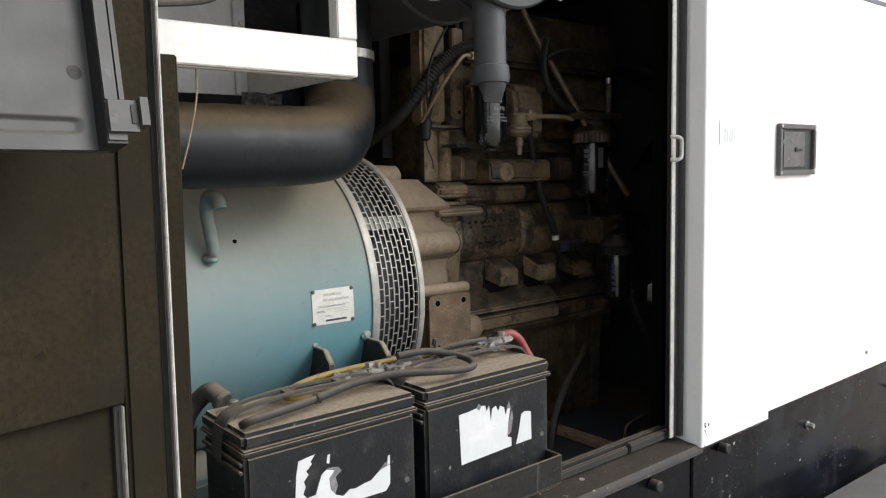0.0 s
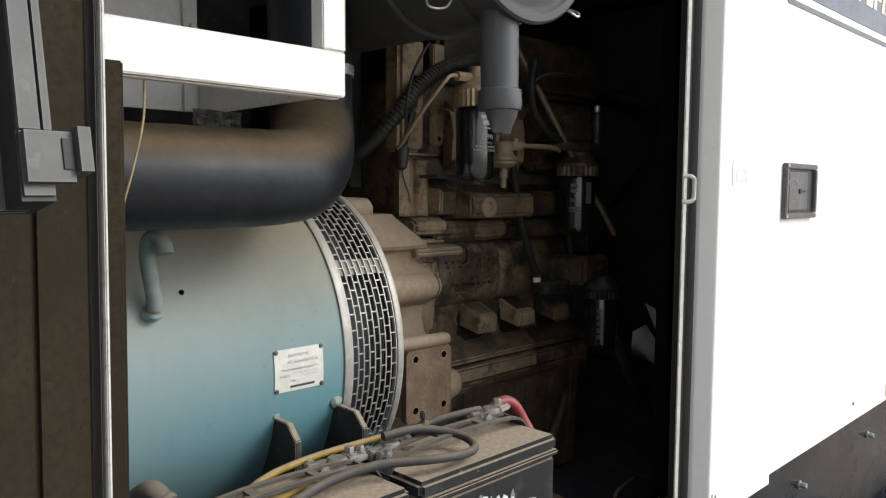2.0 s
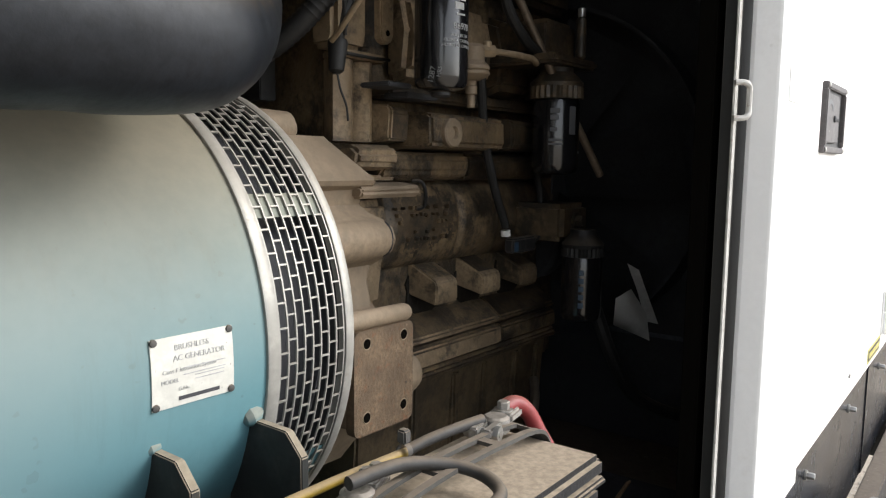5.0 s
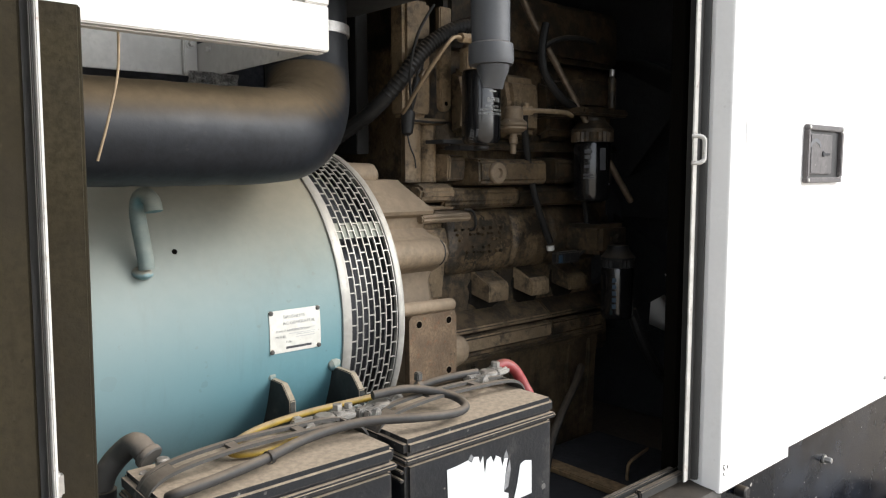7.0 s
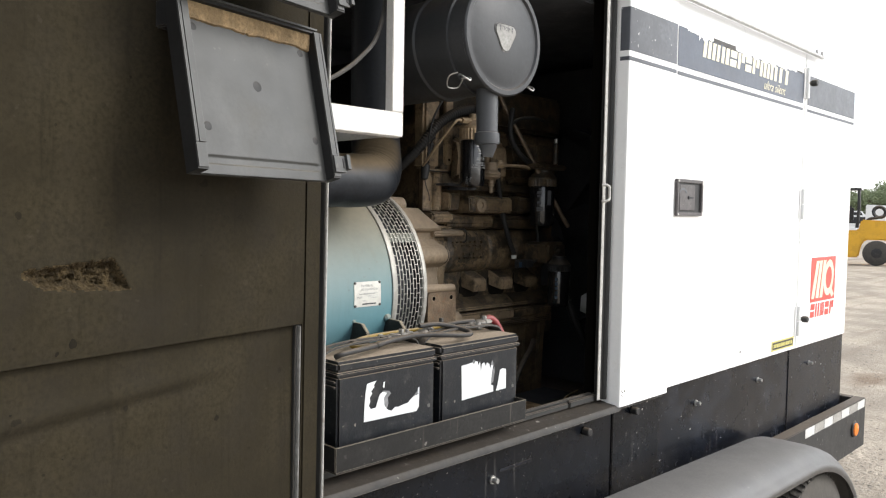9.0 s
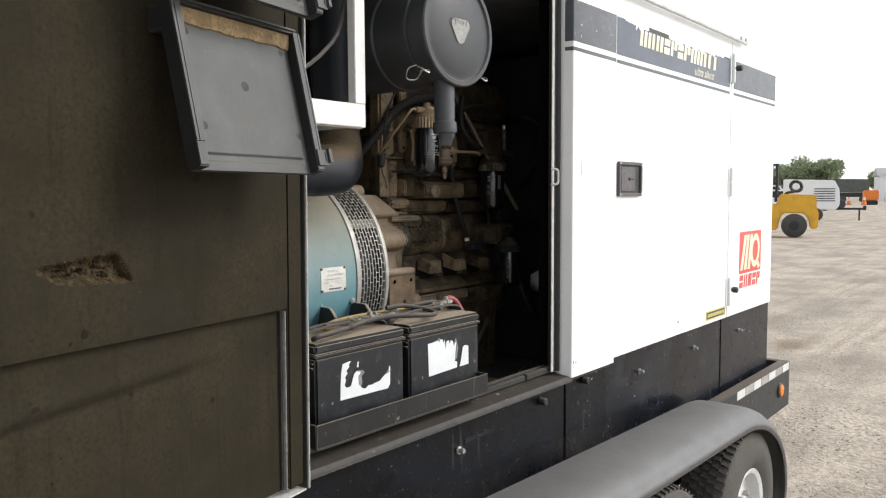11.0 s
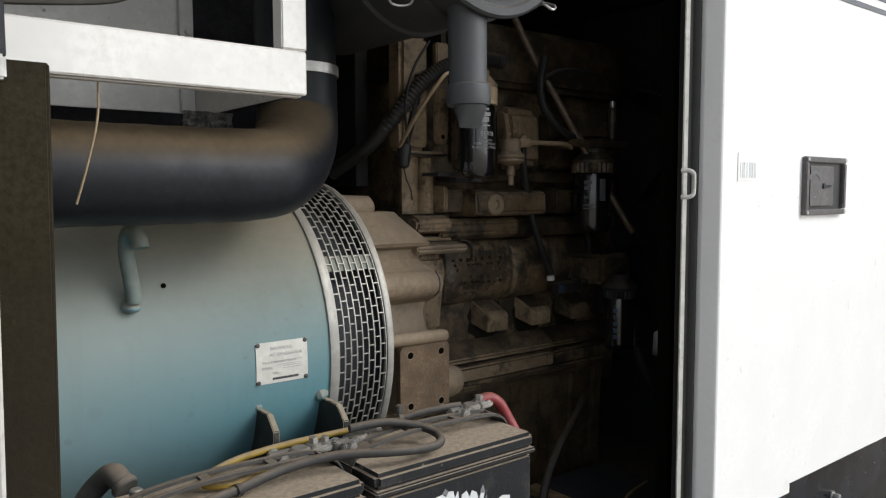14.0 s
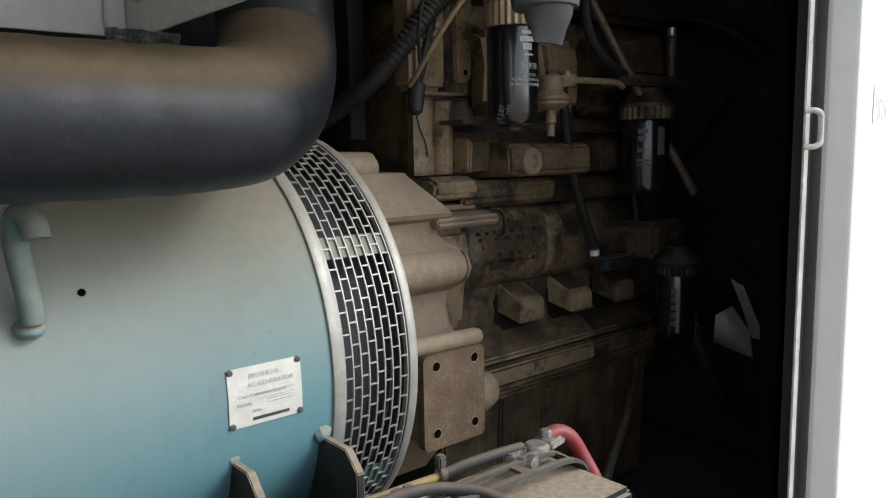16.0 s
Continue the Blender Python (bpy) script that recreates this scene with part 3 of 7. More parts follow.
wall("left_panel", XL, 0.284, 1.05, 1.09, ZB, ZT, WHITE, 0.004)
wall("opening_head", 0.345, 1.596, 1.03, 1.10, 2.287, ZT, WHITE, 0.004)
wall("back_wall", XL, XR, YB, YB + 0.04, 0.5, ZT, WHITE, 0.004)
wall("end_wall", XR - 0.04, XR - 0.001, 1.086, YB - 0.002, 0.5, ZT, WHITE, 0.004)
wall("end_wall", XL, XL + 0.04, 1.092, YB - 0.002, 0.5, ZT, WHITE, 0.004)
bm = fresh()
prism(bm, [(1.020, 2.327), (1.020, 2.337), (1.065, 2.375), (1.22, 2.42), (YB - 0.14, 2.42), (YB + 0.06, 2.36), (YB + 0.06, 2.327)], "x", XL - 0.01, XR + 0.01)
part("roof", bm, WHITE, enclosure)
bm = fresh()
box(bm, 0.2, 3.375, 0.988, 1.002, 2.318, 2.334, 0.003)
for x in (3.28, 3.35):
    hexbolt(bm, (x, 0.995, 2.334), (0, 0, 1), 0.006, 0.018)
part("drip_rail", bm, GALV, enclosure, "grey drip rail along the roof edge")

# linings: dark foam inside
wall("foam_lining", XL + 0.045, XR - 0.05, YB - 0.05, YB - 0.004, 0.7, 2.29, LINING, 0.004, "dark foam lining")
wall("foam_lining", XL + 0.045, XR - 0.05, 1.14, YB - 0.055, 2.25, 2.298, LINING, 0.004, "dark foam lining")
wall("foam_lining", 1.62, XR - 0.06, 1.102, 1.135, 0.7, 2.24, LINING, 0.004, "dark foam lining")
# pale instead of foam, added to throw light onto the alternator's left end
wall("bounce_wall", 0.05, 0.10, 1.14, YB - 0.06, 0.7, 2.24, GREY_SHEET, 0.004, "pale grey inner wall added to bounce light inside")
wall("base_plate", XL, XR - 0.042, 1.135, YB - 0.004, 0.70, 0.72, BLACK_DULL, 0.002)

# black skirt below the white panels, one sheet to each bay
for x0, x1, y in ((XL, 1.6150, 1.050), (1.937, 3.2142, 1.050)):
    wall("skirt_panel", x0, x1, y, y + 0.012, 0.44, 0.866, BLACK_UNHAZED if x0 < 0 else BLACK_HAZED, 0.003)
wall("skirt_column", 1.616, 1.936, 1.044, 1.119, 0.44, 0.846, BLACK_UNHAZED, 0.003)
wall("skirt_column", 3.215, XR + 0.06, 1.046, 1.119, 0.44, 0.874, BLACK_HAZED, 0.004)
wall("skirt_backing", XL, XR + 0.03, 1.1205, 1.134, 0.44, 0.84, DARK, 0)
wall("skirt_end", XR + 0.03, XR + 0.058, 1.1205, YB, 0.44, 0.866, BLACK_HAZED, 0.003)
wall("skirt_top", XR, XR + 0.058, 1.1205, YB, 0.8665, 0.872, BLACK_HAZED, 0.001)
for x, y, z in ((0.990, 1.0495, 0.752), (2.240, 1.0495, 0.766), (2.850, 1.0495, 0.771), (3.490, 1.0455, 0.768)):
    bm = fresh()
    hexbolt(bm, (x, y, z), (0, -1, 0), 0.0085, 0.022)
    part("skirt_bolt", bm, STEEL, enclosure, "zinc hex bolt")
for x, y, z in ((1.448, 1.0495, 0.806), (1.738, 1.0435, 0.826)):
    bm = fresh()
    cyl(bm, (x, y, z), (x, y - 0.028, z), 0.0135, 18, 0.003)
    part("peg", bm, BLACK_DULL, enclosure, "stubby round black stop peg")
bm = fresh()
box(bm, 1.02, 1.17, 1.0472, 1.0498, 0.766, 0.777, 0.001)
part("slot_cover", bm, BLACK_HAZED, enclosure)

# sill of the opening: ledge, raised lip with a notch
bm = fresh()
prism(bm, [(1.014, 0.850), (1.016, 0.860), (1.024, 0.868), (1.128, 0.884), (1.128, 0.850)], "x", -0.2, 1.6145)
part("sill", bm, SILL_METAL, enclosure, "dusty scuffed steel sill")
bm = fresh()
box(bm, 0.3, 1.40, 1.078, 1.090, 0.884, 0.902, 0.003)
box(bm, 1.405, 1.60, 1.076, 1.092, 0.884, 0.905, 0.003)
box(bm, 0.3, 1.60, 1.098, 1.112, 0.884, 0.908, 0.003)
part("sill_lip", bm, SEAL, enclosure, "dusty black rubber sill lip")

# left jamb with its foam strip
bm = fresh()
prism(bm, [(0.285, 1.064), (0.362, 1.062), (0.366, 1.068), (0.366, 1.14), (0.285, 1.14)], "z", 0.90, 1.722, 0.002)
for v in bm.verts:
    v.co.x += 0.006 + 0.012 * (v.co.z - 1.4)
part("jamb_foam", bm, FOAM, enclosure, "brown foam strip on the door jamb")
wall("jamb_post", 0.30, 0.34, 1.10, 1.14, 1.73, 2.26, DARK, 0.002)
for z in (1.235, 1.712):
    bm = fresh()
    box(bm, 0.318, 0.332, 1.048, 1.0615, z - 0.013, z + 0.013, 0.003)
    part("hinge_nut", bm, STEEL, enclosure)


# chipped paint at the foot of the corner post
chip_rng = random.Random(21)
for k in range(9):
    x, z, r = 1.617 + chip_rng.uniform(0, 0.012) * (k % 3), 0.864 + chip_rng.uniform(0, 0.06), chip_rng.uniform(0.0012, 0.0034)
    line = [(x + r * chip_rng.uniform(0.6, 1.3) * math.cos(a), z + r * chip_rng.uniform(0.5, 1.2) * math.sin(a)) for a in (2 * math.pi * i / 7 for i in range(7))]
    part("paint_chip", prism(fresh(), line, "y", 1.0117, 1.0135), SILL_METAL, enclosure)


# ---- alternator
AY, AZ, AR = 1.755, 1.263, 0.345
alternator = thing("alternator", (0.55, AY, 0.72), "teal cylindrical alternator dusted tan on top", "alternator")
bm = fresh()
lathe(bm, (0.10, AY, AZ), (1, 0, 0), [(0, AR - 0.03), (0.012, AR - 0.004), (0.03, AR), (0.811, AR), (0.813, AR - 0.004)], 96)
part("body", bm, TEAL, alternator, "teal painted stator shell")
for x0, w in ((0.911, 0.018), (1.043, 0.015)):
    bm = fresh()
    lathe(bm, (x0, AY, AZ), (1, 0, 0), [(0, AR - 0.01), (0, AR + 0.004), (0.002, AR + 0.005), (w - 0.002, AR + 0.005), (w, AR + 0.004), (w, AR - 0.01)], 96, cap=False)
    part("grille_ring", bm, GRILLE, alternator, "bare galvanised band")
bm = fresh()
lathe(bm, (0.925, AY, AZ), (1, 0, 0), [(0, AR - 0.05), (0.13, AR - 0.05)], 64)
lathe(bm, (1.049, AY, AZ), (1, 0, 0), [(0, AR - 0.049), (0, AR - 0.002)], 64, cap=False)
part("core", bm, DARK, alternator)


def grille_mesh():
    """Slotted sheet: hoops between six rows of slots, with staggered cross bars."""
    bm = fresh()
    x0, x1, cols, web = 0.930, 1.042, 8, 0.0022
    pitch, r = (x1 - x0 - web) / cols, AR + 0.002
    n = 70
    def plate(xa, xb, a, b, steps=1):
        for k in range(steps):
            p, q = a + (b - a) * k / steps, a + (b - a) * (k + 1) / steps
            vs = [bm.verts.new((x, AY - rr * math.cos(t), AZ + rr * math.sin(t))) for x, t, rr in
                  ((xa, p, r), (xb, p, r), (xb, q, r), (xa, q, r), (xa, p, r - 0.0025), (xb, p, r - 0.0025), (xb, q, r - 0.0025), (xa, q, r - 0.0025))]
            for f in ((0, 1, 2, 3), (0, 4, 5, 1), (2, 6, 7, 3), (1, 5, 6, 2), (3, 7, 4, 0)):
                bm.faces.new([vs[i] for i in f])
    for c in range(cols + 1):
        plate(x0 + c * pitch, x0 + c * pitch + web, -2.2, 2.2, 72)
    step = 2 * math.pi / n
    half = web / r / 2
    for c in range(cols):
        for k in range(-26, 27):
            a = (k + (0.5 if c % 2 else 0.0)) * step
            plate(x0 + c * pitch + web, x0 + (c + 1) * pitch, a - half, a + half)
    return bm


part("grille", grille_mesh(), GRILLE, alternator, "slotted ventilation grille sheet", smooth=20)
bm = fresh()
for k in range(6):
    a0, a1 = radians(28.5 + k * 0.95), radians(28.5 + (k + 1) * 0.95)
    r = AR - 0.0015
    bm.faces.new([bm.verts.new((x, AY - r * math.cos(a), AZ + r * math.sin(a))) for x, a in ((0.93, a0), (1.043, a0), (1.043, a1), (0.93, a1))])
part("joint_strip", bm, TEAL, alternator, "teal joint strip behind the grille")
bm = fresh()
for k in range(6):
    a0, a1 = radians(-36.5 + k * 1.6), radians(-36.5 + (k + 1) * 1.6)
    bm.faces.new([bm.verts.new((x, AY - r * math.cos(a), AZ + r * math.sin(a))) for x, a in ((0.93, a0), (1.043, a0), (1.043, a1), (0.93, a1))])
part("joint_strip", bm, TEAL, alternator, "teal joint strip behind the grille")


def on_drum(x, deg, r=AR):
    return Vector((x, AY - r * math.cos(radians(deg)), AZ + r * math.sin(radians(deg))))


# lifting hook: bent pipe welded to the shell
bm = fresh()
tube(bm, [(0.556, 1.421, 1.404), (0.552, 1.422, 1.440), (0.547, 1.424, 1.478), (0.546, 1.423, 1.500), (0.547, 1.415, 1.516), (0.552, 1.402, 1.520), (0.557, 1.392, 1.510), (0.558, 1.388, 1.495)], lambda q: 0.0124 + 0.0012 * max(0.0, q - 0.6) / 0.4, 18)
hook = part("lifting_hook", bm, HOOK, alternator, "bent teal pipe hook")
bm = fresh()
lathe(bm, (0.553, 1.452, 1.400), (0, -0.90, -0.20), [(0, 0.0165), (0.016, 0.016), (0.030, 0.0135), (0.037, 0.007), (0.039, 0.0)], 20)
for v in bm.verts:
    v.co.z = 1.396 + (v.co.z - 1.396) * 0.62
part("weld", bm, TEAL, hook, "thick teal weld bead")
bm = fresh()
cyl(bm, on_drum(0.612, 28.0, AR - 0.004), on_drum(0.612, 28.0, AR + 0.0012), 0.0045, 12)
part("drain_hole", bm, DEEP_SHADE, alternator)

# name plate, bowed with the shell
def bowed(x0, x1, d0, d1, r, steps=6, thick=0.0012):
    bm = fresh()
    rows = [[bm.verts.new(on_drum(x, d0 + (d1 - d0) * k / steps, rr)) for x, rr in ((x0, r), (x1, r), (x1, r + thick), (x0, r + thick))] for k in range(steps + 1)]
    for a, b in zip(rows, rows[1:]):
        for i in range(4):
            bm.faces.new((a[i], a[(i + 1) % 4], b[(i + 1) % 4], b[i]))
    bm.faces.new(rows[0])
    bm.faces.new(list(reversed(rows[-1])))
    return bm


PX0, PX1, PD0, PD1 = 0.759, 0.862, -4.6, 8.0
plate = part("name_plate", bowed(PX0, PX1, PD0, PD1, AR + 0.0005), PLATE, alternator, "white metal name plate with four rivets")
for x in (PX0 + 0.004, PX1 - 0.004):
    for d in (PD0 + 0.6, PD1 - 0.6):
        bm = fresh()
        lathe(bm, on_drum(x, d, AR + 0.001), on_drum(0, d, 1.0) - on_drum(0, d, 0.0), [(0, 0.0045), (0.0025, 0.004), (0.0035, 0.0015)], 12)
        part("rivet", bm, STRAP, plate)


def plate_text(body, frac_x, frac_d, size, mat=PLATE_INK, shear=0.0):
    x, d = PX0 + frac_x * (PX1 - PX0), PD1 + frac_d * (PD0 - PD1)
    up = Vector((0, math.sin(radians(d)), math.cos(radians(d))))
    part("lettering", letters(body, size, along(on_drum(x, d, AR + 0.0022), (1, 0, 0), up), 0.0002, shear), mat, plate)


plate_text("BRUSHLESS", 0.27, 0.2, 0.0088)
plate_text("AC GENERATOR", 0.25, 0.35, 0.0088)
plate_text("Class F Insulation System", 0.12, 0.51, 0.0066)
plate_text("MODEL", 0.10, 0.65, 0.0064)
plate_text("G.No.", 0.3, 0.78, 0.0058)
for x0, x1, d0, d1 in ((0.36, 0.88, 2.1, 0.9), (0.5, 0.86, 0.4, -0.3)):
    part("entry_bar", bowed(PX0 + x0 * 0.104, PX0 + x1 * 0.104, d1 - 0.1, d1 + 0.08, AR + 0.0019, 1, 0.0004), PLATE_INK, plate)
    part("entry_bar", bowed(PX0 + x0 * 0.104, PX0 + x1 * 0.104, d0 - 0.1, d0 + 0.08, AR + 0.0019, 1, 0.0004), PLATE_INK, plate)
part("maker_bar", bowed(PX0 + 0.30 * 0.104, PX0 + 0.8 * 0.104, -3.6, -2.9, AR + 0.0019, 1, 0.0004), INK, plate)

# two foot ears under the shell
for x, back, front in ((0.763, 0.02, 0.022), (0.892, 0.0, 0.0)):
    bm = fresh()
    prism(bm, [(1.45, 1.150), (1.416 + back, 1.190), (1.356 + front, 1.189), (1.330 + front, 1.163), (1.330 + front, 0.96), (1.48, 0.96)], "x", x, x + 0.012, 0.0015)
    ear = part("foot_ear", bm, GUSSET, alternator, "dark gusset plate with dusty edges")
    bm = fresh()
    lathe(bm, (x - 0.010, 1.422 + back * 0.4, 1.190), (1, -0.2, 0.3), [(0, 0.004), (0.004, 0.010), (0.012, 0.013), (0.022, 0.010), (0.028, 0.004)], 12)
    part("weld", bm, HOOK, ear, "dusty weld bead")
bm = fresh()
box(bm, 0.15, 1.05, 1.40, 2.1, 0.72, 0.97, 0.01)
part("foot", bm, TEAL, alternator)

# capped elbow beside the batteries
elbow = thing("cable_gland", (0.46, 1.27, 0.93), "dusty brown conduit elbow with a grey clamp behind the battery", "conduit")
bm = fresh()
part("conduit", tube(fresh(), [(0.424, 1.30, 0.73), (0.426, 1.298, 0.95), (0.436, 1.296, 1.12)], 0.021, 14), BLACK_RUBBER, elbow)
tube(bm, [(0.436, 1.296, 1.121), (0.444, 1.292, 1.145), (0.460, 1.283, 1.168), (0.473, 1.258, 1.186), (0.482, 1.238, 1.172)], 0.016, 14)
part("pipe", bm, STRAP, elbow)
bm = fresh()
box(bm, 0.456, 0.500, 1.206, 1.238, 1.130, 1.150, 0.006)
lathe(bm, (0.480, 1.240, 1.176), (0.45, -1.0, -0.75), [(0, 0.0165), (0.002, 0.0185), (0.009, 0.0185), (0.011, 0.0165)], 16)
part("clamp", bm, STRAP, elbow)
for x in (0.464, 0.492):
    part("clamp_bolt", hexbolt(fresh(), (x, 1.210, 1.148), (0, -0.4, 1), 0.0065, 0.018), LEAD, elbow)

# ---- insulated duct: along the alternator, then up behind the white frame
duct = thing("air_duct", (0.5, 1.33, 1.53), "thick black wrapped duct with brown dust on top", "duct")
bm = fresh()
def bend(a):
    """Centre line of the duct's bend at an angle from 0 to a quarter turn."""
    q = a / (math.pi / 2)
    return Vector((0.718 + 0.158 * math.sin(a), 1.335 + 0.125 * q * q * (3 - 2 * q), 1.612 + 0.135 * (1 - math.cos(a))))


arc = [(0.08, 1.33, 1.610), (0.30, 1.33, 1.610), (0.55, 1.33, 1.610), (0.685, 1.333, 1.611)]
for k in range(1, 9):
    a = radians(90 * k / 8)
    arc.append(bend(a))
arc += [(0.875, 1.461, 1.82), (0.874, 1.462, 1.95), (0.874, 1.463, 2.2)]
tube(bm, arc, 0.076, 48, 10)
# wrapped and wrinkled skin: faint turns along the run, pleats inside the bend
hub_ = Vector((0.700, 1.335, 1.790))
for v in bm.verts:
    p = v.co
    if p.x < 0.69:
        c = Vector((p.x, 1.33, 1.610))
        q = (p - c).normalized()
        w = 0.0009 * noise.noise((p.x * 9, p.y * 6, p.z * 6)) + 0.0006 * math.sin(p.x * 95 + 2 * noise.noise((p.x * 4, 3, 1)))
    elif p.z < 1.75:
        a = math.atan2(p.x - 0.718, 1.747 - p.z + 1e-6)
        a = min(max(a, 0.0), math.pi / 2)
        c = bend(a)
        q = (p - c).normalized()
        inner = max(0.0, q.dot((hub_ - c).normalized()) + 0.35)
        fade = math.sin(min(1.0, a / 1.5) * math.pi)
        w = 0.0015 * inner * fade * math.sin(a * 46 + 3.0 * noise.noise((p.y * 14, p.z * 6, 2))) * (0.6 + 0.8 * noise.noise((a * 9, 0, 6))) + 0.0012 * noise.noise((p.x * 12, p.y * 12, p.z * 12))
    else:
        c, q, w = None, Vector((0, 0, 0)), 0.0
    v.co = p + q * w
part("hose", bm, DUCT, duct, smooth=70)
bm = fresh()
lathe(bm, (0.8755, 1.461, 1.803), (0, 0.0, 1), [(0, 0.0755), (0, 0.0800), (0.018, 0.0800), (0.018, 0.0755)], 40, cap=False)
part("clamp_band", bm, STEEL, duct, "bright steel hose clamp")

# ---- white control box frame above the duct
control = thing("control_box", (0.45, 1.45, 1.73), "open white sheet-steel control box frame over the duct", "control box")
FY = 1.198
bm = fresh()
box(bm, 0.02, 0.757, FY, FY + 0.028, 1.731, 1.797, 0.002)
part("bottom_rail", bm, WHITE_FRAME, control, "white bottom rail")
bm = fresh()
box(bm, 0.716, 0.7575, FY - 0.0005, FY + 0.03, 1.7975, 2.25, 0.002)
part("side_stile", bm, WHITE_FRAME, control, "white upright")
bm = fresh()
box(bm, 0.02, 0.752, FY + 0.010, FY + 0.027, 1.7285, 1.7305, 0.0005)
part("return_lip", bm, WHITE_FRAME, control)
bm = fresh()
box(bm, 0.753, 0.757, FY + 0.031, 1.668, 1.735, 1.802, 0.001)
hexbolt(bm, (0.752, 1.60, 1.785), (-1, 0, 0), 0.005, 0.01)
part("side_beam", bm, GREY_SHEET, control, "dusty grey side sheet")
bm = fresh()
box(bm, 0.02, 0.752, 1.669, 1.675, 1.742, 2.25, 0.001)
box(bm, 0.725, 0.752, 1.655, 1.668, 1.742, 2.25, 0.002)
for z in (1.80, 1.90, 2.0):
    hexbolt(bm, (0.738, 1.655, z), (0, -1, 0), 0.006, 0.012)
part("back_panel", bm, GREY_SHEET, control, "dusty pale grey equipment panel")
bm = fresh()
grid = [[bm.verts.new((0.694 + 0.0036 * a, 1.565 + 0.012 * noise.noise((a * 0.45, b * 0.45, 2)), 1.690 + 0.0034 * b)) for b in range(15)] for a in range(28)]
for a in range(27):
    for b in range(14):
        bm.faces.new((grid[a][b], grid[a + 1][b], grid[a + 1][b + 1], grid[a][b + 1]))
bmesh.ops.solidify(bm, geom=list(bm.faces), thickness=0.012)
single("insulation_pad", bm, FLUFF, (0.74, 1.565, 1.675), "mottled grey insulation wadding above the duct", "insulation", smooth=60)
bm = fresh()
tube(bm, [(0.10, 1.23, 1.80), (0.30, 1.235, 1.815), (0.464, 1.24, 1.837), (0.52, 1.24, 1.857), (0.576, 1.24, 1.888), (0.634, 1.24, 1.932), (0.692, 1.24, 1.997), (0.73, 1.25, 2.10), (0.735, 1.26, 2.2)], 0.006, 8)
part("lead", bm, STRAP, control, "thin grey lead")
string = single("tie_string", tube(fresh(), [(0.463, 1.223, 1.735), (0.460, 1.222, 1.68), (0.446, 1.222, 1.62), (0.431, 1.223, 1.568)], 0.0017, 8), BRASS, (0.46, 1.223, 1.735), "loose pale string hanging from the control box", "string")

# ---- batteries in a steel tray
tray = thing("battery_tray", (0.75, 1.13, 0.905), "dusty black angle-steel battery tray on the sill", "tray")
bm = fresh()
box(bm, 0.411, 1.112, 1.028, 1.032, 0.912, 0.972, 0.001)
part("front_wall", bm, TRAY, tray)
bm = fresh()
box(bm, 1.108, 1.112, 1.0325, 1.27, 0.912, 0.972, 0.001)
part("end_wall", bm, TRAY, tray)
part("end_wall", box(fresh(), 0.411, 0.415, 1.0325, 1.27, 0.912, 0.972, 0.001), TRAY, tray)
bm = fresh()
box(bm, 0.416, 1.107, 1.0325, 1.27, 0.906, 0.9115, 0.001)
part("floor", bm, TRAY, tray)


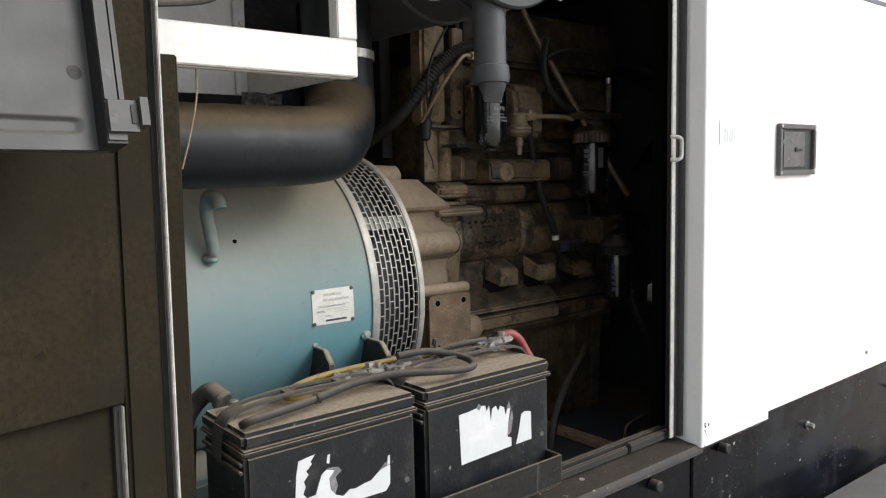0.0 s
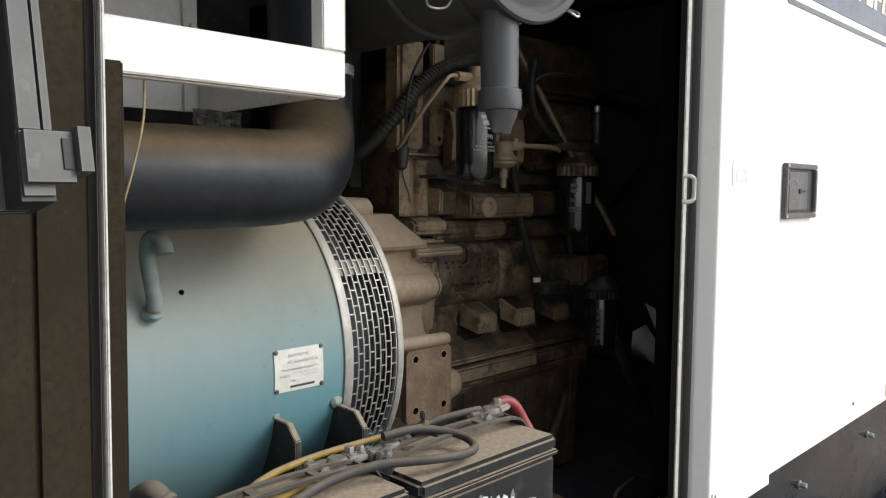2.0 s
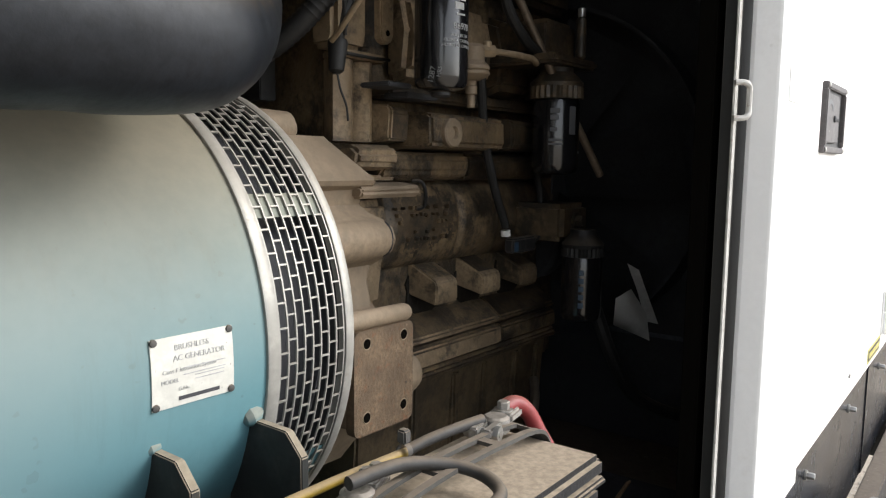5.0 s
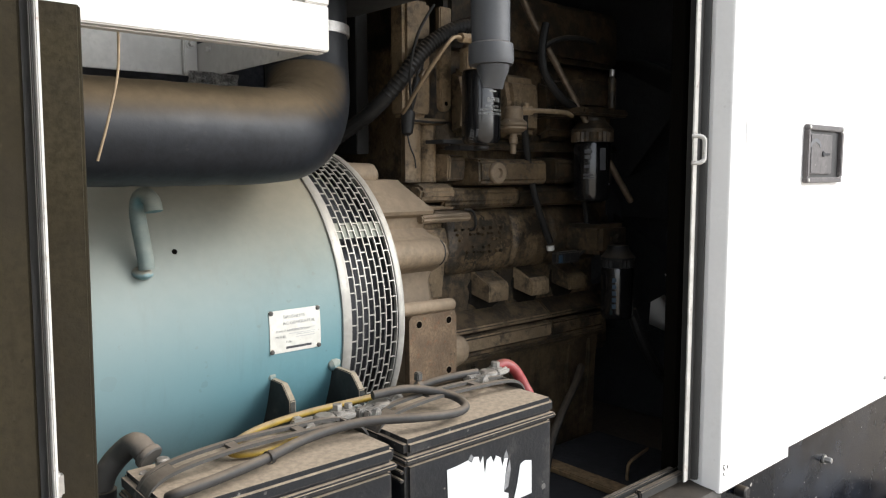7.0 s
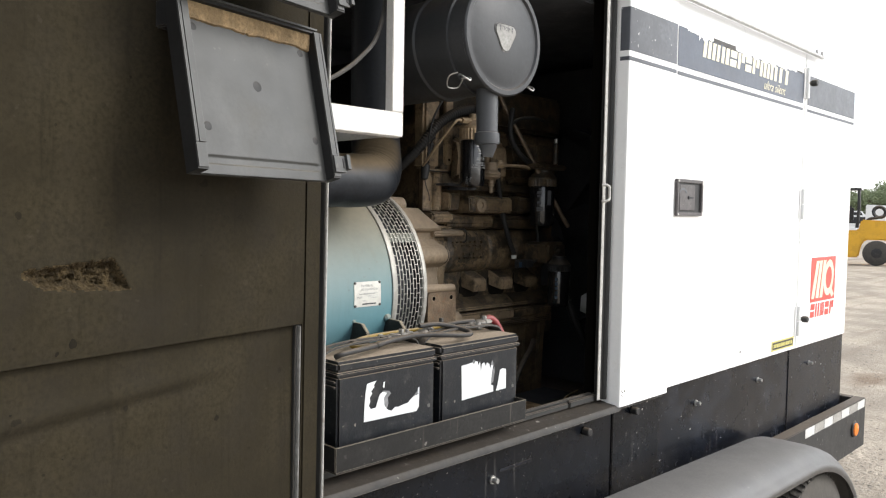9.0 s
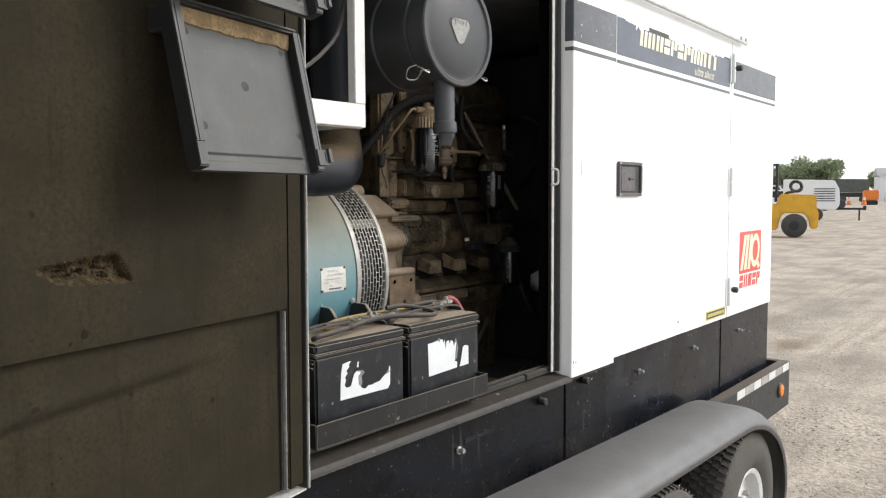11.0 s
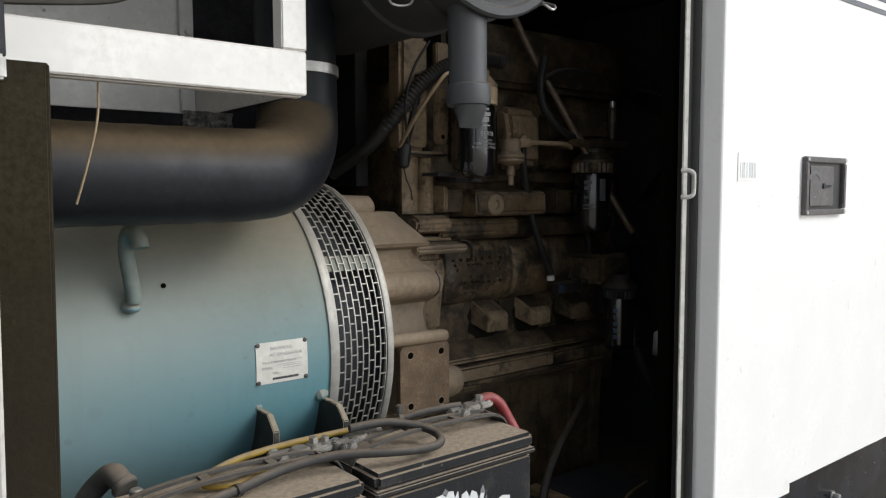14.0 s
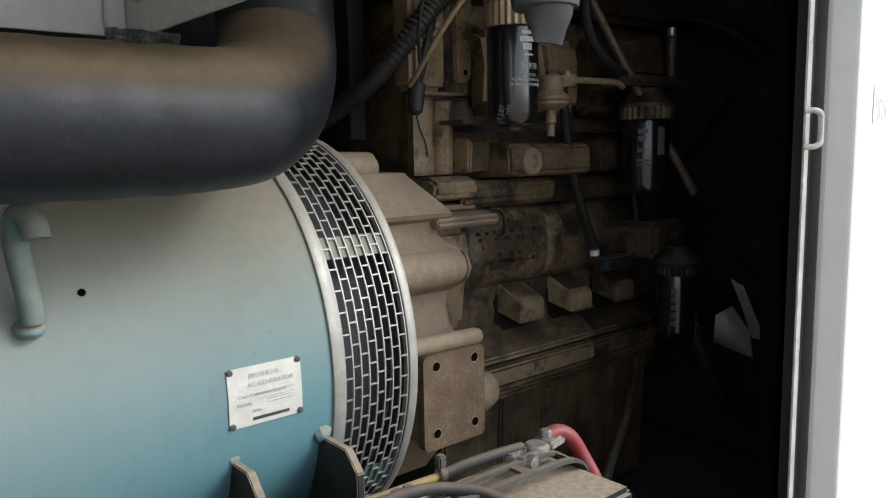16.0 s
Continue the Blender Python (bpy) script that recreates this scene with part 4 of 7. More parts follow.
def battery(x0, label, pieces, glue):
    L, W, y0, z0 = 0.336, 0.175, 1.064, 0.912
    b = thing("battery", (x0 + L / 2, y0 + W / 2, z0), label, "battery", "batteries in the tray")
    bm = fresh()
    box(bm, x0 + 0.006, x0 + L - 0.006, y0 + 0.006, y0 + W - 0.006, z0, z0 + 0.215, 0.006)
    part("case", bm, BATTERY, b)
    bm = fresh()
    box(bm, x0 + 0.001, x0 + L - 0.001, y0 + 0.001, y0 + W - 0.001, z0 + 0.2155, z0 + 0.2245, 0.003)
    box(bm, x0 + 0.003, x0 + L - 0.003, y0 + 0.003, y0 + W - 0.003, z0 + 0.2248, z0 + 0.251, 0.007)
    part("lid", bm, BATTERY, b, "dust-covered battery lid")
    for zr in (0.186, 0.199):
        part("end_rib", box(fresh(), x0 - 0.001, x0 + 0.005, y0 + 0.012, y0 + W - 0.012, z0 + zr, z0 + zr + 0.005, 0.001), BATTERY, b)
    for px in (x0 + 0.045, x0 + L - 0.045):
        bm = fresh()
        cyl(bm, (px, y0 + W - 0.045, z0 + 0.252), (px, y0 + W - 0.045, z0 + 0.27), 0.009, 14, 0.002)
        part("terminal", bm, LEAD, b)
    for poly in pieces:
        bm = fresh()
        prism(bm, [(x0 + u, z0 + v) for u, v in poly], "y", y0 + 0.0045, y0 + 0.0056)
        part("label", bm, STICKER, b, "torn white paper label")
    for poly in glue:
        part("glue_residue", prism(fresh(), [(x0 + u, z0 + v) for u, v in poly], "y", y0 + 0.0050, y0 + 0.0058), RESIDUE, b)
    # arched carrying strap with windows
    bm = fresh()
    zc, ym = z0 + 0.256, y0 + 0.095
    pts = smooth_line([(x0 - 0.004, zc - 0.06), (x0 + 0.004, zc - 0.012), (x0 + 0.035, zc + 0.012), (x0 + 0.12, zc + 0.022), (x0 + 0.22, zc + 0.022), (x0 + L - 0.03, zc + 0.016), (x0 + L + 0.0, zc - 0.008), (x0 + L + 0.006, zc - 0.05)], 7)
    for s in (-1, 1):
        for lo, hi in ((0.011, 0.020),):
            q = [(p.x, p.y) for p in [Vector((a.x, a.y)) for a in pts]]
            up, dn = q, [(a - 0.0, c - 0.005) for a, c in q]
            prism(bm, up + dn[::-1], "y", ym + (lo if s > 0 else -hi), ym + (hi if s > 0 else -lo))
    for k in range(len(pts) - 1):
        if k % 7 in (0,) or k < 15 or k > len(pts) - 14:
            a, c = pts[k], pts[k + 1]
            prism(bm, [(a.x, a.y - 0.001), (c.x, c.y - 0.001), (c.x, c.y - 0.0055), (a.x, a.y - 0.0055)], "y", ym - 0.0115, ym + 0.0115)
    part("carry_strap", bm, STRAP, b, "dusty grey slotted carrying strap")
    return b


battery(0.440, "dusty black battery with scraps of a torn white label", [
    [(0.086, 0.092), (0.087, 0.125), (0.090, 0.163), (0.095, 0.186), (0.107, 0.188), (0.125, 0.190), (0.116, 0.180), (0.119, 0.176), (0.108, 0.166), (0.112, 0.160), (0.103, 0.150), (0.106, 0.141), (0.101, 0.130), (0.108, 0.121), (0.124, 0.122), (0.129, 0.136), (0.136, 0.153), (0.146, 0.159), (0.160, 0.154), (0.150, 0.143), (0.152, 0.123), (0.162, 0.111), (0.176, 0.105), (0.189, 0.113), (0.20, 0.111), (0.219, 0.115), (0.232, 0.116), (0.241, 0.123), (0.252, 0.130), (0.272, 0.134), (0.271, 0.100), (0.262, 0.089)],
    [(0.146, 0.170), (0.148, 0.182), (0.153, 0.184), (0.151, 0.168)], [(0.266, 0.135), (0.268, 0.150), (0.272, 0.151), (0.272, 0.135)]],
    [[(0.146, 0.161), (0.168, 0.158), (0.174, 0.150), (0.162, 0.142), (0.166, 0.126), (0.160, 0.113), (0.153, 0.122), (0.151, 0.143), (0.160, 0.155)], [(0.252, 0.131), (0.262, 0.140), (0.272, 0.140), (0.272, 0.135)]])
battery(0.789, "dusty black battery with a half-peeled white label", [
    [(0.087, 0.088), (0.083, 0.186), (0.105, 0.187), (0.128, 0.190), (0.135, 0.184), (0.140, 0.192), (0.150, 0.190), (0.153, 0.178), (0.160, 0.188), (0.164, 0.156), (0.168, 0.180), (0.178, 0.184), (0.184, 0.172), (0.190, 0.182), (0.200, 0.176), (0.204, 0.160), (0.209, 0.172), (0.217, 0.171), (0.211, 0.144), (0.208, 0.115), (0.219, 0.110), (0.219, 0.093)],
    [(0.232, 0.093), (0.240, 0.118), (0.248, 0.152), (0.258, 0.156), (0.275, 0.152), (0.276, 0.094)]],
    [[(0.128, 0.191), (0.134, 0.198), (0.140, 0.193), (0.136, 0.186)], [(0.205, 0.160), (0.209, 0.178), (0.214, 0.186), (0.219, 0.172)], [(0.212, 0.144), (0.222, 0.168), (0.225, 0.150), (0.219, 0.122), (0.210, 0.117)]])

# ---- open door: brown foam lining faces out
DU, DN = Vector((-0.982, -0.190, 0)), Vector((0.190, -0.982, 0))
DZ = Vector((0.012, 0.002, 1.0))  # the door hangs slightly out of plumb
DO = Vector((0.272, 0.9155, 0))
door = thing("access_door", (0.278, 0.913, 0.88), "open enclosure door lined with brown acoustic foam", "door")


def dpt(u, n, z):
    return DO + DU * u + DN * n + DZ * z


def dbox(u0, u1, n0, n1, z0, z1, bevel=0.003, bm=None):
    bm = bm or fresh()
    m = Matrix.Translation(DO) @ Matrix((DU, DN, DZ)).transposed().to_4x4()
    return box(bm, u0, u1, n0, n1, z0, z1, bevel, m)


DB, DT, DW = 0.885, 2.28, 1.21
DM = Matrix.Translation(DO) @ Matrix((DU, DN, DZ)).transposed().to_4x4()
part("skin", dbox(0.03, DW, -0.05, -0.040, DB, DT), WHITE, door, "white outer sheet")
part("foam_strip", dbox(0.004, 0.0515, -0.012, 0.0, DB + 0.012, DT - 0.01, 0.004), FOAM, door)
part("backing", dbox(0.030, 0.0517, -0.039, -0.0125, DB + 0.012, DT - 0.01, 0.002), DARK, door)


def slab(us, zs, depth, push, inside):
    """A foam slab with a worked front: push gives how far a spot is pressed in, inside marks torn spots."""
    bm = fresh()
    front = [[bm.verts.new(DM @ Vector((u, depth - push(u, z), z))) for z in zs] for u in us]
    for i in range(len(us) - 1):
        for j in range(len(zs) - 1):
            f = bm.faces.new((front[i][j], front[i + 1][j], front[i + 1][j + 1], front[i][j + 1]))
            if inside((us[i] + us[i + 1]) / 2, (zs[j] + zs[j + 1]) / 2):
                f.material_index = 1
    edge = [front[i][0] for i in range(len(us))] + [front[-1][j] for j in range(1, len(zs))] + [front[i][-1] for i in range(len(us) - 2, -1, -1)] + [front[0][j] for j in range(len(zs) - 2, 0, -1)]
    inv = DM.inverted()
    back = []
    for v in edge:
        q = inv @ v.co
        q.y = -0.039
        back.append(bm.verts.new(DM @ q))
    for i in range(len(edge)):
        j = (i + 1) % len(edge)
        bm.faces.new((edge[i], edge[j], back[j], back[i]))
    return bm


def spread(lo, hi, a, b, coarse, fine_step):
    out, x = [], lo
    while x < hi - 1e-6:
        out.append(x)
        x += fine_step if a <= x < b else min(coarse, (a - x) if x < a else coarse)
    return out + [hi]


def gouge(u, z):
    """Torn strip: how deep inside it a spot lies, below zero outside."""
    t = (u - 0.44) / 0.17
    top = 1.397 + 0.052 * min(1, max(0, t * 6)) - 0.016 * t + 0.004 * noise.noise((u * 90, 1, 0))
    low = 1.393 + 0.012 * t + 0.003 * noise.noise((u * 80, 7, 0)) + 0.02 * max(0, t - 0.8) * 5
    return min(u - 0.44 - 0.004 * noise.noise((z * 150, 0, 2)), 0.607 - u, z - low, top - z)


def press_upper(u, z):
    g = gouge(u, z)
    w = 0.0022 * noise.noise((u * 5, z * 5, 4)) + (0.004 * max(0, 1 - (z - 1.295) / 0.012) if z < 1.307 else 0)
    if g > 0:
        w += min(0.022, g * 2.0) * (0.55 + 0.9 * abs(noise.noise((u * 120, z * 120, 9)))) + 0.005 * noise.noise((u * 260, z * 260, 5))
    return w


def press_lower(u, z):
    line = 1.228 - 0.065 * u + 0.002 * noise.noise((u * 30, 0, 1))
    d = z - line
    fade = min(1.0, max(0.0, (u - 0.2) / 0.15))
    return 0.0025 * noise.noise((u * 6, z * 6, 8)) + fade * (0.005 * math.exp(-(d / 0.012) ** 2) - 0.006 * math.exp(-((d - 0.024) / 0.018) ** 2)) + 0.0032 * fade * max(0.0, noise.noise((u * 120, z * 160, 3))) * math.exp(-(d / 0.022) ** 2) * (0.4 + 1.2 * max(0.0, noise.noise((u * 7, 4, 4))))


part("upper_foam", slab(spread(0.0535, DW - 0.02, 0.43, 0.615, 0.04, 0.0035), spread(1.295, DT - 0.01, 1.38, 1.455, 0.03, 0.0028), 0.0, press_upper, lambda u, z: gouge(u, z) > 0), [FOAM, FOAM_TORN], door, "upper foam slab with a torn gouge", smooth=70)
part("lower_foam", slab(spread(0.0625, DW - 0.02, 0.2, 0.9, 0.05, 0.012), spread(DB + 0.012, 1.291, 1.15, 1.25, 0.03, 0.004), -0.020, press_lower, lambda u, z: False), FOAM, door, "recessed lower foam slab with a crease", smooth=70)
part("channel", dbox(0.0562, 0.0622, -0.038, -0.012, DB + 0.012, 1.2905, 0.001), SEAL, door, "dark metal channel")
part("channel_edge", dbox(0.0524, 0.0560, -0.038, -0.005, DB + 0.012, 1.2905, 0.001), FLAP, door, "bare bright edge")
bm = fresh()
dbox(-0.0045, -0.0012, -0.012, 0.0105, DB, DT, 0.0010, bm)
dbox(-0.011, -0.0050, -0.010, -0.002, DB, DT, 0.0025, bm)
part("hinge_seal", dbox(-0.0009, 0.0018, -0.012, 0.0065, DB, DT, 0.0010), SEAL, door, "dark rubber edging inside the lip")
part("hinge_lip", bm, WHITE_EDGE, door, "chipped white edge lip")
bm = fresh()
dbox(-0.001, DW, -0.04, 0.004, DB - 0.004, DB, 0.0015, bm)
part("bottom_lip", bm, WHITE_EDGE, door, "chipped white edge lip")

# ---- plain trailer parts
trailer = thing("trailer", (2.2, 1.4, GROUND), "black tandem trailer with a weathered plastic fender", "trailer")
bm = fresh()
box(bm, -1.6, 4.20, 0.962, 1.022, 0.20, 0.482, 0.004)
part("side_rail", bm, BLACK_DULL, trailer, "black steel side rail")
bm = fresh()
box(bm, 4.14, 4.20, 1.023, 2.55, 0.20, 0.482, 0.004)
part("end_beam", bm, BLACK_DULL, trailer)


def fender_mesh():
    prof = [(0.95 + 0.1208 * i, 0.615 - 0.030 * 0.1208 * i) for i in range(13)]
    cx, cz, rx, rz = 2.52, 0.065, 0.728, 0.503
    a = 90.0
    while a > -16:
        prof.append((cx + rx * math.cos(radians(a)), cz + rz * math.sin(radians(a))))
        a -= 5
    pts = [Vector((x, 0, z)) for x, z in prof]
    section = [(0.968, 0.0), (0.90, 0.003), (0.82, 0.003), (0.772, 0.0), (0.742, -0.008), (0.724, -0.020), (0.712, -0.034), (0.704, -0.044), (0.694, -0.050), (0.686, -0.060), (0.683, -0.074), (0.688, -0.086),
               (0.694, -0.082), (0.690, -0.072), (0.694, -0.062), (0.704, -0.054), (0.716, -0.044), (0.730, -0.026), (0.746, -0.015), (0.774, -0.006), (0.82, -0.003), (0.90, -0.003), (0.968, -0.006)]
    bm = fresh()
    rings = []
    for i, p in enumerate(pts):
        d = (pts[min(i + 1, len(pts) - 1)] - pts[max(i - 1, 0)]).normalized()
        n = Vector((-d.z, 0, d.x))
        rings.append([bm.verts.new(p + n * h + Vector((0, y, 0))) for y, h in section])
    k = len(section)
    for q, w in zip(rings, rings[1:]):
        for i in range(k):
            bm.faces.new((q[i], q[(i + 1) % k], w[(i + 1) % k], w[i]))
    bm.faces.new(rings[0])
    bm.faces.new(rings[-1])
    return bm


part("fender", fender_mesh(), FENDER, trailer, "weathered black plastic tandem fender")
WX, WY, WZ, WR = 2.73, 0.83, 0.05, 0.39


def wheel(x):
    bm = fresh()
    lathe(bm, (x, WY - 0.075, WZ), (0, 1, 0), [(0, 0.0), (0, 0.06), (0.012, 0.07), (0.03, 0.13), (0.03, 0.165), (-0.02, 0.185), (-0.028, 0.205), (-0.02, 0.212), (0.0, 0.208), (0.02, 0.2), (0.17, 0.2)], 48, cap=False)
    rim = part("wheel", bm, WHEEL_WHITE, trailer, "white steel wheel with a worn treaded tyre")
    bm = fresh()
    prof = [(-0.098, 0.205), (-0.112, 0.235), (-0.117, 0.28), (-0.113, 0.325), (-0.105, 0.345), (-0.104, 0.36), (-0.094, WR - 0.016), (-0.078, WR - 0.011), (0.078, WR - 0.011), (0.094, WR - 0.016), (0.113, 0.325), (0.117, 0.28), (0.098, 0.205)]
    lathe(bm, (x, WY, WZ), (0, 1, 0), prof, 72, cap=False)
    part("tyre", bm, RUBBER, rim, "dusty black tyre")
    bm = fresh()
    n = 64
    for k in range(n):
        for row, (y0, y1) in enumerate(((-0.092, -0.058), (-0.051, -0.021), (-0.014, 0.014), (0.021, 0.051), (0.058, 0.092))):
            a = 2 * math.pi * (k + (0.5 if row % 2 else 0.0)) / n
            h = 0.62 * math.pi / n
            drop = 0.006 if row in (0, 4) else 0.0
            vs = []
            for rr in (WR - 0.014, WR):
                for yy, aa in ((y0, a - h), (y1, a - h * 0.5), (y1, a + h * 1.1), (y0, a + h * 0.6)):
                    q = rr - (drop if (yy in (-0.092, 0.092) and rr == WR) else 0)
                    vs.append(bm.verts.new((x + q * math.sin(aa), WY + yy, WZ + q * math.cos(aa))))
            for f in ((4, 5, 6, 7), (0, 1, 5, 4), (1, 2, 6, 5), (2, 3, 7, 6), (3, 0, 4, 7)):
                bm.faces.new([vs[i] for i in f])
    tagged(part("tread", bm, RUBBER, rim), kind="stuff")
    part("hub", lathe(fresh(), (x, WY - 0.075, WZ), (0, -1, 0), [(0, 0.06), (0.04, 0.055), (0.055, 0.045), (0.06, 0.0)], 24), BLACK_DULL, rim)
    for k in range(6):
        a = 2 * math.pi * k / 6
        part("lug_nut", lathe(fresh(), (x + 0.09 * math.cos(a), WY - 0.063, WZ + 0.09 * math.sin(a)), (0, -1, 0), [(0, 0.013), (0.02, 0.013), (0.025, 0.009)], 6), STEEL, rim)


wheel(WX)
wheel(WX - 0.9)
# reflective tape and amber lamp on the side rail
for k in range(7):
    x = 3.24 + 0.135 * k
    part("reflective_tape", box(fresh(), x, x + 0.128, 0.9605, 0.9615, 0.432, 0.478, 0.0003), [LETTER, GALV][k % 2], trailer, "scuffed silver reflective tape")
lamp = part("marker_lamp", lathe(fresh(), (3.995, 0.9618, 0.335), (0, -1, 0), [(0, 0.046), (0.008, 0.046), (0.012, 0.038)], 28), BLACK_DULL, trailer, "amber side marker lamp")
part("lens", lathe(fresh(), (3.995, 0.9498, 0.335), (0, -1, 0), [(0, 0.037), (0.006, 0.035), (0.010, 0.022), (0.011, 0.0)], 24), ORANGE, lamp, "amber lens")

# ---- diesel engine behind the alternator
engine = thing("diesel_engine", (1.6, 1.8, 0.72), "tan painted diesel engine stained with oil and dust", "engine")


def bell_mesh():
    """Flywheel housing: stepped outline whose ledges reach differently far along."""
    line = [(2.02, 1.540, 1.208), (1.66, 1.540, 1.210), (1.610, 1.538, 1.213), (1.601, 1.530, 1.216), (1.552, 1.476, 1.262),
            (1.545, 1.468, 1.266), (1.549, 1.460, 1.264), (1.569, 1.452, 1.256), (1.571, 1.428, 1.254), (1.557, 1.414, 1.264), (1.535, 1.404, 1.274),
            (1.521, 1.390, 1.282), (1.516, 1.372, 1.284), (1.522, 1.354, 1.281), (1.537, 1.340, 1.272), (1.553, 1.328, 1.260), (1.555, 1.300, 1.254),
            (1.543, 1.262, 1.252), (1.531, 1.250, 1.252), (1.531, 1.08, 1.252), (1.60, 0.99, 1.24), (2.02, 0.99, 1.24)]
    bm = fresh()
    near = [bm.verts.new((1.05, y, z)) for y, z, _ in line]
    mid = [bm.verts.new((e - 0.012, y, z)) for y, z, e in line]
    far = [bm.verts.new((e, y + 0.010, z - (0.004 if z > 1.3 else -0.004))) for y, z, e in line]
    back = [bm.verts.new((e - 0.002, y + 0.07, z + (0.0 if z > 1.3 else 0.01))) for y, z, e in line]
    for a, b in ((near, mid), (mid, far), (far, back)):
        for i in range(len(line) - 1):
            bm.faces.new((a[i], a[i + 1], b[i + 1], b[i]))
    bm.faces.new(back)
    return bm


part("flywheel_housing", bell_mesh(), TAN, engine, "tan stepped flywheel housing", smooth=24)
bm = fresh()
lathe(bm, (1.070, 1.64, 1.548), (1, 0, 0), [(0, 0.03), (0.075, 0.028), (0.085, 0.018), (0.086, 0.0)], 20)
part("housing_boss", bm, TAN, engine)
bm = fresh()
lathe(bm, (1.082, 1.543, 1.372), (1, 0, 0), [(0, 0.034), (0.16, 0.034), (0.178, 0.030), (0.188, 0.018), (0.190, 0.0)], 24)
part("starter_boss", bm, TAN, engine, "round-ended tan boss")
bm = fresh()
lathe(bm, (1.261, 1.546, 1.372), (1, 0, 0), [(0, 0.0325), (0.003, 0.0325), (0.004, 0.026)], 24)
part("gasket_edge", bm, DARK, engine)
# mounting tube and rusty plate
bm = fresh()
lathe(bm, (1.06, 1.466, 1.266), (1, 0, -0.02), [(0, 0.0145), (0.172, 0.0145), (0.180, 0.012), (0.182, 0.0)], 18)
part("mount_tube", bm, TAN, engine)


def rust_plate():
    bm = fresh()
    x0, x1, z0, z1 = 1.104, 1.238, 1.093, 1.252
    r = 0.012
    line = []
    for cx, cz, a0 in ((x1 - r, z1 - r, 0), (x0 + r, z1 - r, 90), (x0 + r, z0 + r, 180), (x1 - r, z0 + r, 270)):
        line += [(cx + r * math.cos(radians(a0 + 18 * k)), cz + r * math.sin(radians(a0 + 18 * k))) for k in range(6)]
    prism(bm, line, "y", 1.450, 1.466)
    return bm


mount = part("mount_plate", rust_plate(), RUSTY, engine, "rust-brown four-hole mounting plate")
for x in (1.131, 1.215):
    for z in (1.120, 1.232):
        bm = fresh()
        lathe(bm, (x, 1.4502, z), (0, -1, 0), [(0.0, 0.0076), (0.0006, 0.0074), (0.0007, 0.0)], 18)
        part("bolt_hole", bm, DEEP_SHADE, mount)
        part("hole_rim", lathe(fresh(), (x, 1.4499, z), (0, -1, 0), [(0.0, 0.0094), (0.0010, 0.0086), (0.0004, 0.0077)], 20, cap=False), TAN, mount, "worn bright rim")
bm = fresh()
box(bm, 1.11, 1.232, 1.467, 1.60, 1.10, 1.250, 0.006)
part("mount_bracket", bm, TAN, engine)
bm = fresh()
lathe(bm, (1.20, 1.525, 1.138), (1, 0, 0), [(0, 0.042), (0.095, 0.040), (0.118, 0.032), (0.128, 0.018), (0.130, 0.0)], 20)
part("housing_lug", bm, TAN, engine)

# block: main body, then the cast bands, covers and lugs on its side
BW = 1.66                        # side wall of the block


def cast(name, outline, x0, x1, mat, bevel=0.006, label="", parent=None):
    """A casting drawn out along the block from an outline of (depth, height)."""
    return part(name, prism(fresh(), outline, "x", x0, x1, bevel), mat, parent or engine, label)


cast("block", [(BW, 1.00), (2.02, 1.00), (2.02, 1.86), (BW, 1.86)], 1.262, 2.08, TAN_OILY, 0.01, "oily tan cylinder block")
# lower web between the lugs, thrown up in soft vertical folds
bm = fresh()
nx, nz = 240, 52
sheet = []
for k in range(nx + 1):
    x = 1.235 + 0.745 * k / nx
    line = []
    for h in range(nz + 1):
        z = 1.294 + 0.164 * h / nz
        swell = max(0.0, math.sin(math.pi * h / nz)) ** 0.5
        fold = 0.010 * math.exp(-((x - 1.372) / 0.012) ** 2) + 0.008 * math.exp(-((x - 1.600) / 0.010) ** 2) + 0.007 * math.exp(-((x - 1.752) / 0.012) ** 2)
        line.append(bm.verts.new((x, 1.658 - 0.042 * swell + fold * swell + 0.003 * noise.noise((x * 16, z * 16, 3)) + 0.0014 * noise.noise((x * 60, z * 60, 7)), z)))
    sheet.append(line)
for p, q in zip(sheet, sheet[1:]):
    for h in range(nz):
        f = bm.faces.new((p[h], q[h], q[h + 1], p[h + 1]))
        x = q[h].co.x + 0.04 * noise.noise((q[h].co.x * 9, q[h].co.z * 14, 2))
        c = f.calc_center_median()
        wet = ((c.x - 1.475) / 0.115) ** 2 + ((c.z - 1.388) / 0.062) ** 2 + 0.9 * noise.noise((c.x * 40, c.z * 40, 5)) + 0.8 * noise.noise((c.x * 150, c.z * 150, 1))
        # oil patch by wet; the steps along x paint the far-end shade
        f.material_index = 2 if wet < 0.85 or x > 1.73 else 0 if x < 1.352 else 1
part("side_cover", bm, [CAST, TAN_OILY, TAN_OIL_SHADE], engine, "folded cast side cover with an oil patch, far end coloured as shaded", smooth=60)
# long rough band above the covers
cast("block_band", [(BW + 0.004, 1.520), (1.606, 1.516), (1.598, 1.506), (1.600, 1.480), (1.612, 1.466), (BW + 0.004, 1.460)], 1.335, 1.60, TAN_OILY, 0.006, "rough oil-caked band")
# far half repeated in darker tan that stands in for shade
cast("block_band", [(BW + 0.004, 1.520), (1.610, 1.516), (1.602, 1.506), (1.604, 1.480), (1.614, 1.466), (BW + 0.004, 1.460)], 1.602, 1.99, TAN_OIL_SHADE, 0.008)
cast("block_ledge", [(BW + 0.004, 1.530), (1.592, 1.527), (1.574, 1.514), (1.578, 1.492), (1.60, 1.484), (BW + 0.004, 1.480)], 1.245, 1.352, CAST, 0.007)
